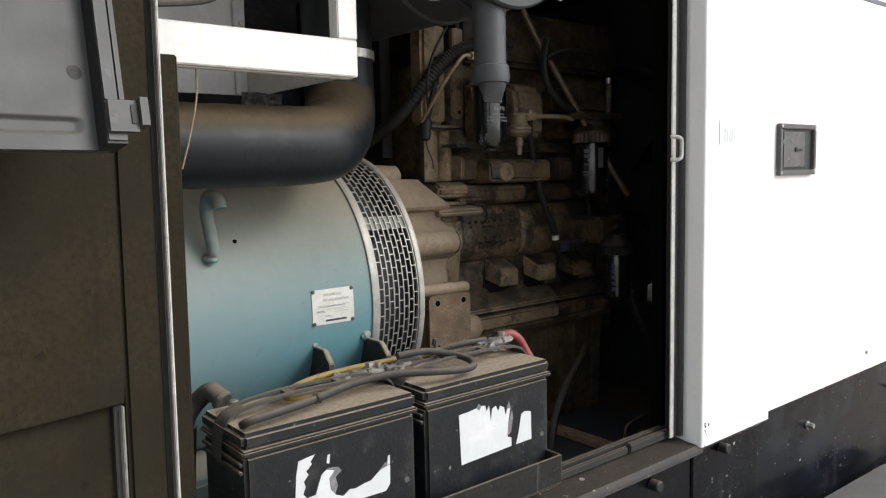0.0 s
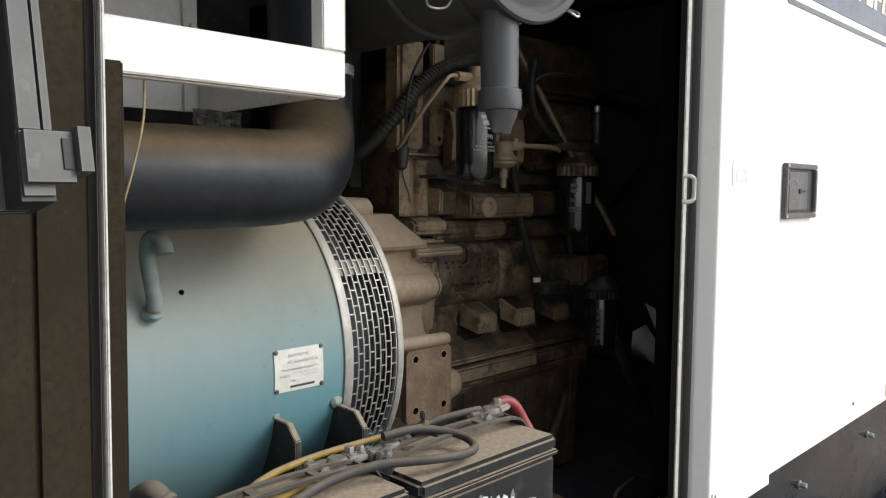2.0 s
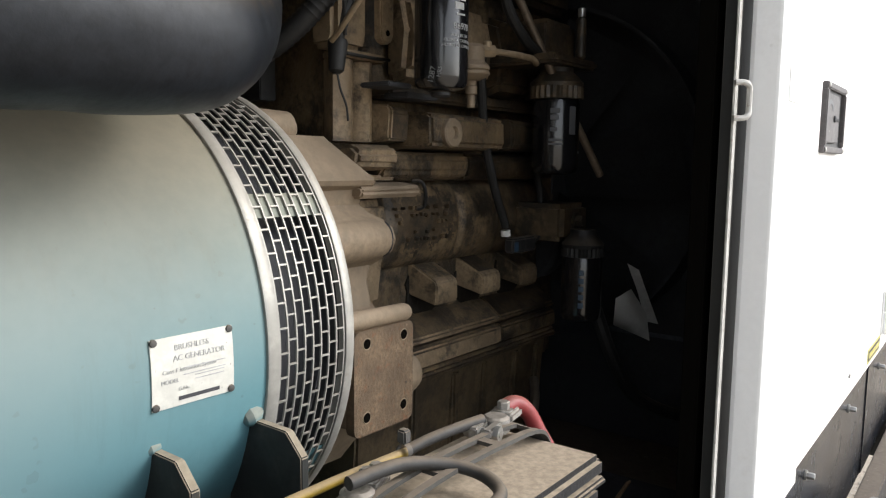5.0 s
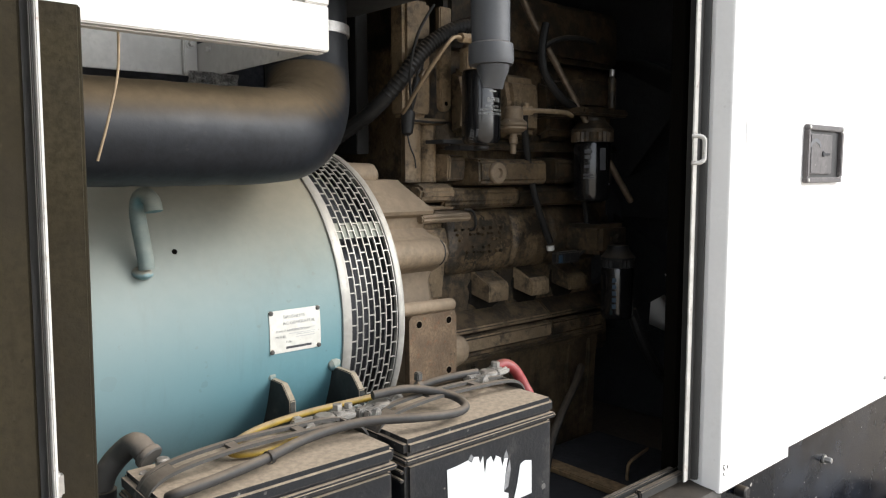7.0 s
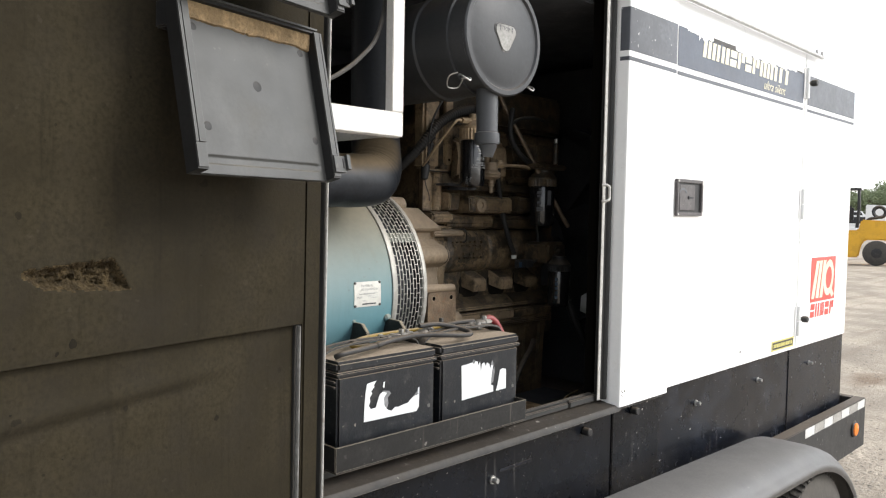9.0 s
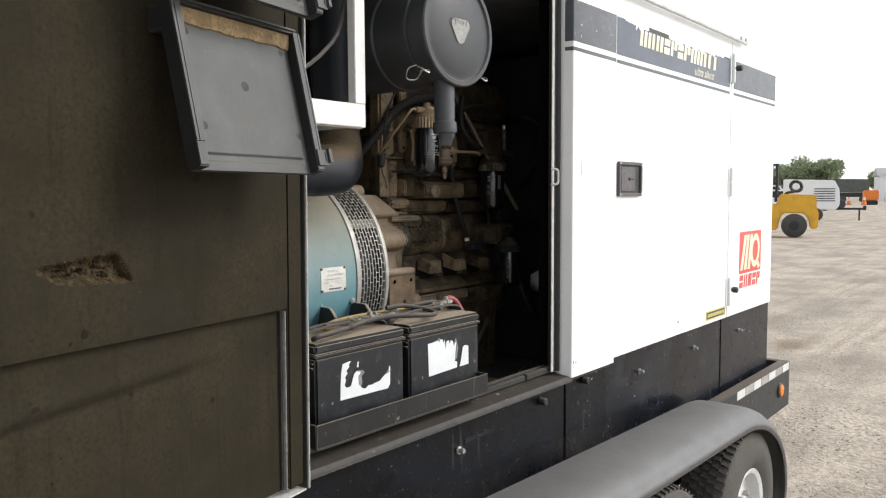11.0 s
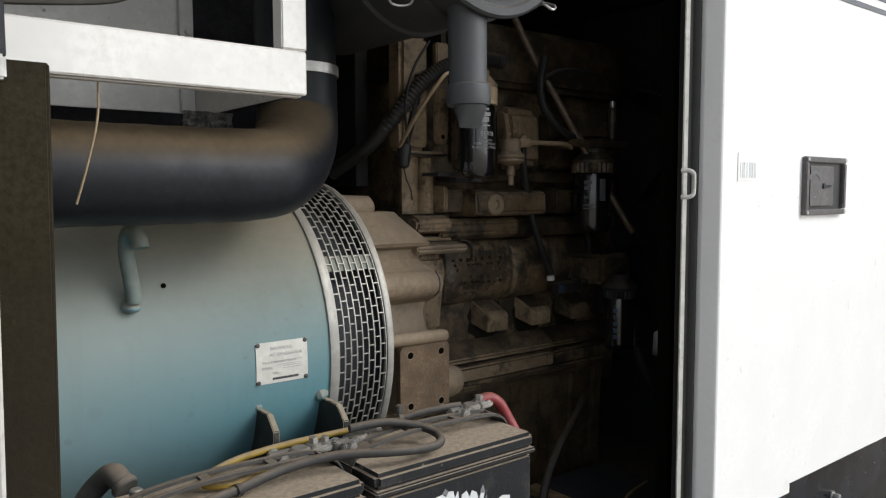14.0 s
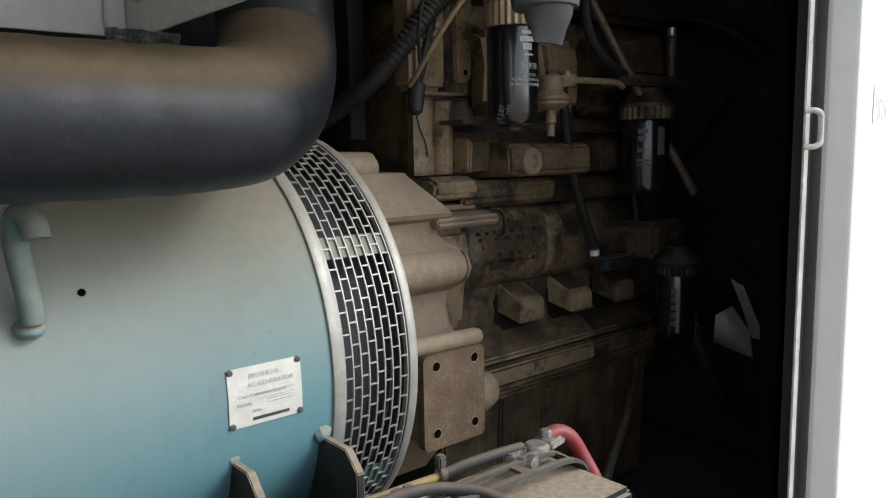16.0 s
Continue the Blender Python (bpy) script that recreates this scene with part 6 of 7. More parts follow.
cleaner = thing("air_cleaner", (CX, 1.3, CZ - CR), "dark grey air cleaner canister with a round end cap", "air cleaner")
bm = fresh()
lathe(bm, (CX, 1.085, CZ), (0, -1, 0), [(0.0, CR - 0.004), (0.004, CR), (0.012, CR), (0.016, CR - 0.004), (0.016, CR - 0.016), (0.010, CR - 0.021), (0.010, CR - 0.03), (0.013, CR - 0.036), (0.0165, 0.04), (0.017, 0.0)], 64)
cap_ob = part("end_cap", bm, CANISTER, cleaner, "dark grey ribbed end cap")
bm = fresh()
lathe(bm, (CX, 1.086, CZ), (0, 1, 0), [(0, CR - 0.008), (0.06, CR - 0.010), (0.062, CR - 0.004), (0.075, CR - 0.004), (0.078, CR - 0.012), (0.20, CR - 0.012), (0.205, CR - 0.006), (0.222, CR - 0.006), (0.226, CR - 0.012), (0.50, CR - 0.014), (0.52, CR - 0.04), (0.525, 0.0)], 64)
part("body", bm, CANISTER, cleaner)
# wire clips on the rim
for x, z, sx in ((CX + 0.128, CZ - 0.112, 1), (CX - 0.135, CZ - 0.118, -1)):
    bm = fresh()
    tube(bm, [(x, 1.12, z), (x + sx * 0.016, 1.10, z - 0.004), (x + sx * 0.022, 1.082, z - 0.012), (x + sx * 0.006, 1.072, z - 0.022), (x - sx * 0.006, 1.085, z - 0.012), (x, 1.11, z - 0.012)], 0.0024, 8)
    clip = part("wire_clip", bm, STEEL, cleaner, "bent steel wire clip")
bm = fresh()
tube(bm, [(CX - 0.15, 1.11, CZ - 0.115), (CX - 0.165, 1.13, CZ - 0.125), (CX - 0.15, 1.15, CZ - 0.15), (CX - 0.12, 1.14, CZ - 0.15), (CX - 0.125, 1.115, CZ - 0.13)], 0.002, 6)
part("wire_clip", bm, STEEL, cleaner)
# three-cornered pale badge on the cap
def hull(pts):
    """Convex outline of a set of points."""
    pts = sorted(pts)
    out = []
    for run in (pts, pts[::-1]):
        half = []
        for p in run:
            while len(half) > 1 and (half[-1][0] - half[-2][0]) * (p[1] - half[-2][1]) - (half[-1][1] - half[-2][1]) * (p[0] - half[-2][0]) <= 0:
                half.pop()
            half.append(p)
        out += half[:-1]
    return out


line = hull([(CX + cx + r * math.cos(a), CZ + 0.004 + cz + r * math.sin(a)) for cx, cz, r in ((-0.026, 0.014, 0.017), (0.026, 0.014, 0.017), (0.0, -0.021, 0.021)) for a in (2 * math.pi * k / 28 for k in range(28))])
bm = fresh()
prism(bm, line, "y", 1.0655, 1.0675)
badge = part("badge", bm, FLAP, cap_ob, "pale three-cornered badge")
part("badge_rim", prism(fresh(), [(CX + (x - CX) * 1.12, CZ + 0.004 + (z - CZ - 0.004) * 1.12) for x, z in line], "y", 1.0676, 1.0684), BLACK_DULL, cap_ob)
part("lettering", letters("TOP", 0.015, along((CX - 0.014, 1.0653, CZ + 0.019), (1, 0, 0), (0, 0, 1)), 0.0002), INK, badge)
for sx in (-1, 1):
    part("arrow", prism(fresh(), [(CX + sx * 0.026 - 0.0012, CZ + 0.016), (CX + sx * 0.026 + 0.0012, CZ + 0.016), (CX + sx * 0.026 + 0.0012, CZ + 0.027), (CX + sx * 0.026 + 0.004, CZ + 0.027), (CX + sx * 0.026, CZ + 0.033), (CX + sx * 0.026 - 0.004, CZ + 0.027), (CX + sx * 0.026 - 0.0012, CZ + 0.027)], "y", 1.0650, 1.0654), INK, badge)
# dust ejector tube below
bm = fresh()
lathe(bm, (1.007, 1.115, 1.915), (0, -0.02, -1), [(0, 0.034), (0.03, 0.0325), (0.155, 0.031), (0.158, 0.036), (0.182, 0.037), (0.19, 0.035), (0.192, 0.026)], 32)
outlet = part("outlet_tube", bm, VALVE, cleaner, "grey outlet tube with a collar")
bm = fresh()
rows = []
for z, a, b in ((1.726, 0.027, 0.027), (1.716, 0.0265, 0.025), (1.702, 0.025, 0.013), (1.688, 0.023, 0.003)):
    rows.append([bm.verts.new((1.007 + a * math.cos(t), 1.107 + b * math.sin(t), z)) for t in (2 * math.pi * k / 20 for k in range(20))])
for p, q in zip(rows, rows[1:]):
    for i in range(20):
        bm.faces.new((p[i], p[(i + 1) % 20], q[(i + 1) % 20], q[i]))
bm.faces.new(rows[-1])
part("duckbill_valve", bm, VALVE, outlet, "flattened rubber duckbill valve")

# ---- moulded plastic covers on the door
def cover(name, corners, label):
    """A shallow moulded tray; corners top right, top left, bottom right, bottom left in door places (along, out, height)."""
    tr, tl, br, bl = [dpt(*c) for c in corners]
    nrm = ((tl - tr).cross(br - tr)).normalized()
    if nrm.dot(DN) < 0:
        nrm = -nrm
    c0 = (tr + tl + br + bl) / 4
    th = thing(name, c0, label, "plastic cover")

    def at(a, b, c):
        return (tr.lerp(tl, a)).lerp(br.lerp(bl, a), b) + nrm * c

    def slabbox(a0, a1, b0, b1, c0_, c1_, bevel=0.0, bm=None):
        bm = bm or fresh()
        before = set(bm.verts)
        box(bm, a0, a1, b0, b1, c0_ * 10, c1_ * 10, bevel)
        for v in bm.verts:
            if v not in before:
                v.co = at(v.co.x, v.co.y, v.co.z / 10)
        return bm
    # moulded panel with a long round-ended groove pressed in near its foot
    nu, rows = 72, [0.02 + 0.84 * k / 14 for k in range(14)] + [0.86 + 0.136 * k / 26 for k in range(27)]
    bm = fresh()
    grid = []
    for k in range(nu + 1):
        a = 0.02 + 0.96 * k / nu
        line = []
        for b in rows:
            du = max(0.0, abs(a - 0.5) - 0.375) * 0.32
            dv = abs(b - 0.915) * 0.28
            e = math.hypot(du, dv)
            line.append(bm.verts.new(at(a, b, -0.020 - 0.0035 * min(1.0, max(0.0, (0.0075 - e) / 0.0025)) - 0.0005 * noise.noise((a * 6, b * 5, 2)))))
        grid.append(line)
    for p, q in zip(grid, grid[1:]):
        for i in range(len(rows) - 1):
            bm.faces.new((p[i], p[i + 1], q[i + 1], q[i]))
    slabbox(0.02, 0.98, 0.02, 0.996, -0.030, -0.0245, 0.0, bm)
    part("panel", bm, PLASTIC, th, smooth=60)
    # dark side walls, each with a broad and a narrow grey lip on its edge
    for a0, a1, p0, q0, p1, q1 in ((0.0, 0.062, 0.02, 0.26, 0.36, 0.97), (0.938, 1.0, 0.03, 0.64, 0.74, 0.98)):
        # black stands in for the shade on these plastic walls
        w = part("side_wall", slabbox(a0, a1, 0.0, 0.995, -0.030, -0.001, 0.0), BLACK_RUBBER, th, "side wall with its shade in the colour")
        for p, q in ((p0, q0), (p1, q1)):
            part("lip", slabbox(a0 + (a1 - a0) * p, a0 + (a1 - a0) * q, 0.012, 0.85, -0.0005, 0.0025, 0.0), PLASTIC, w, "grey lip")
        part("foot_pad", slabbox(a0 + (a1 - a0) * 0.05, a0 + (a1 - a0) * 0.95, 0.853, 0.985, -0.0005, 0.0010, 0.0), PLASTIC, w)
    w = part("side_wall", slabbox(0.063, 0.937, 0.0, 0.018, -0.030, -0.001), BLACK_RUBBER, th, "top wall with its shade in the colour")
    part("lip", slabbox(0.03, 0.97, -0.014, -0.001, -0.028, 0.0025, 0.0), PLASTIC, w, "grey lip")
    # torn foam strip below the upper edge
    seed = tr.z * 31
    n_ = 60
    us = [0.064 + 0.872 * k / n_ for k in range(n_ + 1)]
    low_ = [0.112 + 0.014 * noise.noise((u * 9, seed, 0)) + 0.012 * noise.noise((u * 45, seed, 3)) for u in us]
    bm = fresh()
    rows_ = [[bm.verts.new(at(u, b, c)) for b, c in ((0.019, -0.0205), (0.019, -0.008), (0.5 * (0.019 + lw), -0.011 + 0.002 * noise.noise((u * 60, seed, 5))), (lw - 0.004, -0.016), (lw, -0.0208))] for u, lw in zip(us, low_)]
    for p, q in zip(rows_, rows_[1:]):
        for i in range(4):
            bm.faces.new((p[i], p[i + 1], q[i + 1], q[i]))
    bm.faces.new(rows_[0])
    bm.faces.new(rows_[-1])
    part("foam_gasket", bm, TAN_FOAM, th, "crumbling tan foam strip")
    for a, b, r in ((0.497, 0.437, 0.0092), (0.128, 0.146, 0.0068), (0.86, 0.725, 0.0072), (0.1075, 0.735, 0.0072), (0.87, 0.146, 0.0068)):
        bm = fresh()
        lathe(bm, at(a, b, -0.0206), nrm, [(0, r * 1.05), (0.0008, r), (0.0010, r * 0.9)], 20)
        part("screw_hole", bm, BLACK_RUBBER, th)
    clasp = part("clasp", slabbox(-0.030, 0.058, 0.856, 0.962, 0.0015, 0.006, 0.0), PLASTIC, th, "grey plastic clasp")
    part("clasp_hook", slabbox(-0.056, -0.031, 0.850, 0.945, -0.004, 0.012, 0.0), PLASTIC, clasp)
    part("clasp_slot", slabbox(-0.026, -0.008, 0.872, 0.936, 0.0062, 0.0072, 0.0), BLACK_RUBBER, clasp)
    return th


cover("receptacle_cover", ((0.092, 0.070, 1.862), (0.415, 0.072, 1.862), (0.112, 0.1505, 1.584), (0.428, 0.1525, 1.584)), "open dusty grey plastic cover hanging from the foam door")
cover("receptacle_cover", ((0.092, 0.070, 2.162), (0.415, 0.072, 2.162), (0.112, 0.1505, 1.884), (0.428, 0.1525, 1.884)), "open dusty grey plastic cover hanging above another")
for z in (1.815, 2.115):
    single("cover_bracket", dbox(0.10, 0.40, 0.001, 0.040, z, z + 0.045, 0.003), BLACK_DULL, dpt(0.25, 0.02, z), "dark bracket bar behind a plastic cover", "bracket", "cover brackets")

# ---- staple on the jamb flange
bm = fresh()
tube(bm, [(1.536, 1.062, 1.626), (1.546, 1.050, 1.626), (1.553, 1.045, 1.621), (1.556, 1.045, 1.613), (1.556, 1.045, 1.585), (1.553, 1.045, 1.577), (1.546, 1.050, 1.572), (1.536, 1.062, 1.572)], 0.0046, 10, 3)
part("staple", bm, WHITE_EDGE, enclosure, "white painted wire staple")

# ---- latch: bezel, dished back, paddle, key slot
LX0, LX1, LZ0, LZ1 = 1.952, 2.158, 1.527, 1.665
latch = part("latch", box(fresh(), LX0 + 0.005, LX1 - 0.005, Y0 - 0.0045, Y0 - 0.0004, LZ0 + 0.005, LZ1 - 0.005, 0.001), BLACK_DULL, side_door, "recessed dark grey paddle latch")
bm = fresh()
for lo, hi in ((LZ1 - 0.013, LZ1), (LZ0, LZ0 + 0.013)):
    box(bm, LX0, LX1, Y0 - 0.013, Y0 - 0.0005, lo, hi, 0.002)
for lo, hi in ((LX0, LX0 + 0.014), (LX1 - 0.014, LX1)):
    box(bm, lo, hi, Y0 - 0.013, Y0 - 0.0005, LZ0 + 0.0135, LZ1 - 0.0135, 0.002)
part("bezel", bm, LATCH, latch, "dark grey bezel")
part("paddle", box(fresh(), LX0 + 0.021, LX0 + 0.142, Y0 - 0.0105, Y0 - 0.0051, LZ0 + 0.021, LZ1 - 0.021, 0.002), LATCH, latch, "dusty grey paddle")
bm = fresh()
box(bm, LX0 + 0.083, LX0 + 0.124, Y0 - 0.014, Y0 - 0.0107, LZ0 + 0.066, LZ0 + 0.0715, 0.001)
lathe(bm, (LX0 + 0.089, Y0 - 0.0107, LZ0 + 0.069), (0, -1, 0), [(0, 0.007), (0.003, 0.006)], 14)
part("key_tab", bm, DARK, latch)
# pale rubbed crescent on the paddle
part("rubbed_mark", prism(fresh(), [(LX0 + 0.045 + 0.034 * math.cos(a), LZ0 + 0.078 + 0.028 * math.sin(a)) for a in (radians(20 + 14 * k) for k in range(11))] + [(LX0 + 0.045 + 0.026 * math.cos(a), LZ0 + 0.076 + 0.021 * math.sin(a)) for a in (radians(160 - 14 * k) for k in range(11))], "y", Y0 - 0.0112, Y0 - 0.0106), GREY_DARK, latch)
for x in (LX0 + 0.007, LX1 - 0.007):
    for z in (LZ0 + 0.0065, LZ1 - 0.0065):
        part("screw", lathe(fresh(), (x, Y0 - 0.013, z), (0, -1, 0), [(0, 0.005), (0.002, 0.004)], 10), STEEL, latch)

# ---- hinges between side door and end panel
for z0, stop in ((0.943, True), (1.520, False), (2.108, True)):
    bm = fresh()
    box(bm, 3.190, 3.2135, Y0 - 0.005, Y0 - 0.0004, z0, z0 + 0.148, 0.001)
    box(bm, 3.217, 3.245, Y0 - 0.005, Y0 - 0.0004, z0, z0 + 0.148, 0.001)
    hinge = part("hinge", bm, WHITE, side_door, "white butt hinge")
    for k in range(2):
        part("barrel", cyl(fresh(), (3.2152, Y0 - 0.011, z0 + 0.076 * k), (3.2152, Y0 - 0.011, z0 + 0.076 * k + 0.072), 0.009, 16, 0.001), WHITE, hinge)
    if stop:
        part("rubber_stop", lathe(fresh(), (3.268, Y0 - 0.0004, z0 + 0.080), (0, -1, 0), [(0, 0.010), (0.008, 0.010), (0.012, 0.016), (0.034, 0.016), (0.038, 0.011)], 16), SEAL, hinge)
part("screw", lathe(fresh(), (2.575, Y0 - 0.0004, 0.94), (0, -1, 0), [(0, 0.006), (0.004, 0.005)], 10), STEEL, side_door)

# ---- stripe and decals
def flat(name, poly, mat, parent, label="", y=0.0005, t=0.0012):
    """A thin sticker; y is how far its back lies before the panels."""
    return part(name, prism(fresh(), poly, "y", Y0 - y - t, Y0 - y), mat, parent, label)


def rect(x0, x1, z0, z1):
    return [(x0, z0), (x1, z0), (x1, z1), (x0, z1)]


for x0, x1, mat in ((1.944, 3.188, NAVY), (3.247, XR - 0.004, NAVY_FADED)):
    flat("stripe", rect(x0, x1, 2.081, 2.226), mat, enclosure, "faded navy stripe")
    flat("thin_stripe", rect(x0, x1, 2.048, 2.061), NAVY_FADED, enclosure)
wrap = [(1.5985, 1.045), (1.6028, 1.0186), (1.6047, 1.0138), (1.6086, 1.0113), (1.926, 1.0113), (1.926, 1.0123), (1.6089, 1.0123), (1.6054, 1.0144), (1.6036, 1.0190), (1.5993, 1.0452)]
part("stripe", prism(fresh(), wrap, "z", 2.081, 2.226), NAVY_FADED, enclosure)
part("thin_stripe", prism(fresh(), wrap, "z", 2.048, 2.061), NAVY_FADED, enclosure)
# worn patches along the stripe's upper edge
rng = random.Random(11)
x = 2.01
while x < 3.13:
    w = rng.uniform(0.05, 0.14)
    d = 0.030 * (1 if 2.05 < x < 2.95 else 0.4)
    top = [(x + w * k / 6, 2.228) for k in range(7)]
    low = [(x + w * k / 6, 2.226 - d * rng.uniform(0.3, 1.0)) for k in range(6, -1, -1)]
    flat("worn_patch", [(a, b) for a, b in low][::-1] + top[::-1], STRAP if rng.random() < 0.35 else WHITE, enclosure, "", 0.0020, 0.0006)
    x += w


def mark(x, z, w, h, lean, strokes, mat, parent, y=0.0020):
    """A plain emblem shape of slanted bars in the place of a maker's letter; strokes in parts of its width and height."""
    for poly in strokes:
        flat("cream_block", [(x + w * u + lean * h * v, z + h * v) for u, v in poly], mat, parent, "", y, 0.0008)


# row of slanted cream blocks in the place of the maker's lettering
SHAPES = {"A": [[(0, 0), (0.26, 0), (0.26, 1), (0, 1)], [(0.37, 0), (0.63, 0), (0.63, 1), (0.37, 1)], [(0.74, 0), (1, 0), (1, 1), (0.74, 1)]],
          "B": [[(0, 0), (0.36, 0), (0.36, 1), (0, 1)], [(0.62, 0), (1, 0), (1, 1), (0.62, 1)]],
          "C": [[(0, 0), (1, 0), (1, 1), (0, 1)]],
          "D": [[(0, 0.56), (1, 0.56), (1, 1), (0, 1)], [(0, 0), (1, 0), (1, 0.44), (0, 0.44)]],
          "E": [[(0, 0), (0.4, 0), (0.4, 1), (0, 1)], [(0.52, 0.45), (1, 0.45), (1, 1), (0.52, 1)]],
          "F": [[(0.25, 0), (0.75, 0), (0.75, 1), (0.25, 1)]]}
row = [("A", 1.35), ("B", 0.9), ("C", 0.4), ("D", 0.78), ("E", 0.85), ("D", 0.78), ("E", 0.88), ("A", 1.35), ("B", 0.95), ("F", 0.8), ("F", 0.8)]
x, unit = 2.135, 0.860 / (sum(w for _, w in row) + 0.16 * 10)
for shape, w in row:
    mark(x, 2.142, w * unit, 0.066, 0.16, SHAPES[shape], CREAM, enclosure)
    x += (w + 0.16) * unit
part("script_lettering", letters("ultra silent", 0.056, along((2.715, Y0 - 0.0025, 2.093), (1, 0, 0), (0, 0, 1)), 0.0003, 0.35), CREAM, enclosure, "cream slanted script lettering")
# red square emblem with plain cream shapes, red blocks below it
sq = flat("red_emblem", rect(3.392, 3.752, 1.094, 1.324), RED_VINYL, enclosure, "red square emblem")
for u0, v0, u1, v1 in ((0.03, 0.08, 0.20, 0.92), (0.20, 0.08, 0.33, 0.92), (0.36, 0.08, 0.48, 0.92)):
    lo, hi = 3.392 + 0.36 * u0, 3.392 + 0.36 * u1
    flat("cream_bar", [(lo, 1.112), (lo + 0.040, 1.112), (hi + 0.040, 1.306), (hi, 1.306)], CREAM, sq, "", 0.0020, 0.0008)
bm = fresh()
for k in range(28):
    a, b = 2 * math.pi * k / 28, 2 * math.pi * (k + 1) / 28
    vs = [bm.verts.new((3.650 + r * 0.8 * math.cos(t) + 0.1 * r * math.sin(t), Y0 - 0.0026, 1.212 + r * 1.02 * math.sin(t))) for r, t in ((0.058, a), (0.094, a), (0.094, b), (0.058, b))]
    bm.faces.new(vs)
part("cream_ring", bm, CREAM, sq)
flat("cream_bar", [(3.655, 1.150), (3.685, 1.165), (3.738, 1.118), (3.705, 1.104)], CREAM, sq, "", 0.0020, 0.0008)
for k, shape in enumerate(("D", "B", "A", "D", "E")):
    x = 3.396 + 0.071 * k
    mark(x, 1.014, 0.056, 0.070, 0.14, SHAPES[shape], RED_VINYL, enclosure, 0.0005)
# yellow notice strip and faint bar label
yl = flat("notice_strip", rect(2.918, 3.186, 0.897, 0.944), YELLOW_VINYL, side_door, "small yellow notice strip")
flat("notice_field", rect(2.928, 3.176, 0.904, 0.937), BLACK_DULL, yl, "", 0.0018, 0.0006)
x = 2.938
for k in range(11):
    w = 0.012 + 0.009 * ((k * 7) % 3) / 2
    flat("text_bar", rect(x, x + w, 0.912, 0.929), YELLOW_VINYL, yl, "", 0.0025, 0.0006)
    x += w + 0.005
bl = flat("bar_label", rect(1.664, 1.744, 1.606, 1.665), WHITE, enclosure, "faded white inventory label", 0.0060)
rng = random.Random(3)
x = 1.672
while x < 1.738:
    w = rng.choice((0.0015, 0.003, 0.0045))
    flat("label_bar", rect(x, x + w, 1.612, 1.645), STICKER, bl, "", 0.0073, 0.0005)
    x += w + rng.choice((0.002, 0.004, 0.007))

# ---- battery cables
def cable(name, pts, r, mat, label, n=8):
    return single(name, tube(fresh(), pts, r, 12, n), mat, pts[len(pts) // 2], label, "cable")


cable("battery_cable", [(0.451, 1.087, 1.173), (0.462, 1.074, 1.181), (0.515, 1.078, 1.184), (0.585, 1.097, 1.184), (0.665, 1.120, 1.187), (0.745, 1.112, 1.192), (0.825, 1.080, 1.189), (0.885, 1.074, 1.183), (0.927, 1.087, 1.181), (0.943, 1.120, 1.185), (0.925, 1.152, 1.193), (0.875, 1.172, 1.203), (0.815, 1.182, 1.202)], 0.007, CABLE, "thick dusty black battery cable looped over the lids")
cable("battery_cable", [(0.947, 1.218, 1.185), (0.975, 1.212, 1.190), (1.015, 1.204, 1.193), (1.060, 1.198, 1.193)], 0.0065, CABLE, "dusty black battery cable between terminals")
cable("yellow_cable", [(0.715, 1.194, 1.177), (0.665, 1.172, 1.174), (0.615, 1.154, 1.172), (0.585, 1.158, 1.172), (0.570, 1.174, 1.173), (0.585, 1.194, 1.177), (0.635, 1.211, 1.183), (0.715, 1.224, 1.184), (0.815, 1.225, 1.184), (0.885, 1.222, 1.184), (0.955, 1.219, 1.183)], 0.0054, YELLOW_CABLE, "yellow wrapped cable along the batteries")
cable("red_cable", [(1.113, 1.200, 1.193), (1.131, 1.196, 1.195), (1.149, 1.189, 1.183), (1.163, 1.180, 1.155), (1.173, 1.162, 1.112), (1.175, 1.162, 1.047)], 0.0108, RED_CABLE, "thick red cable bending off the far terminal")


def clamp(x, y, z, turn, label):
    c = thing("battery_clamp", (x, y, z), label, "clamp", "battery clamps")
    m = pose(x, y, z, 0, 0, turn)
    bm = fresh()
    lathe(bm, (0, 0, -0.004), (0, 0, 1), [(0, 0.015), (0.003, 0.018), (0.018, 0.017), (0.021, 0.013)], 18)
    box(bm, 0.012, 0.05, -0.014, -0.003, 0.0, 0.015, 0.002)
    box(bm, 0.012, 0.05, 0.003, 0.014, 0.0, 0.015, 0.002)
    bm.transform(m)
    ring = part("ring", bm, LEAD, c, "corroded lead clamp")
    bm = fresh()
    cyl(bm, (0.036, -0.022, 0.008), (0.036, 0.022, 0.008), 0.0045, 10)
    lathe(bm, (0.036, -0.014, 0.008), (0, -1, 0), [(0, 0.0095), (0.008, 0.0095), (0.01, 0.008)], 6)
    lathe(bm, (0.036, 0.014, 0.008), (0, 1, 0), [(0, 0.0095), (0.007, 0.0095)], 6)
    bm.transform(m)
    part("bolt", bm, STEEL, c)
    bm = fresh()
    box(bm, -0.05, -0.012, -0.016, 0.016, 0.004, 0.016, 0.003)
    hexbolt(bm, (-0.024, 0.0, 0.016), (0, 0, 1), 0.008, 0.012)
    hexbolt(bm, (-0.043, 0.002, 0.016), (0, 0, 1), 0.007, 0.010)
    bm.transform(m)
    part("saddle", bm, LEAD, c)
    return c


clamp(0.730, 1.190, 1.171, 180, "grey lead battery clamp with steel bolts")
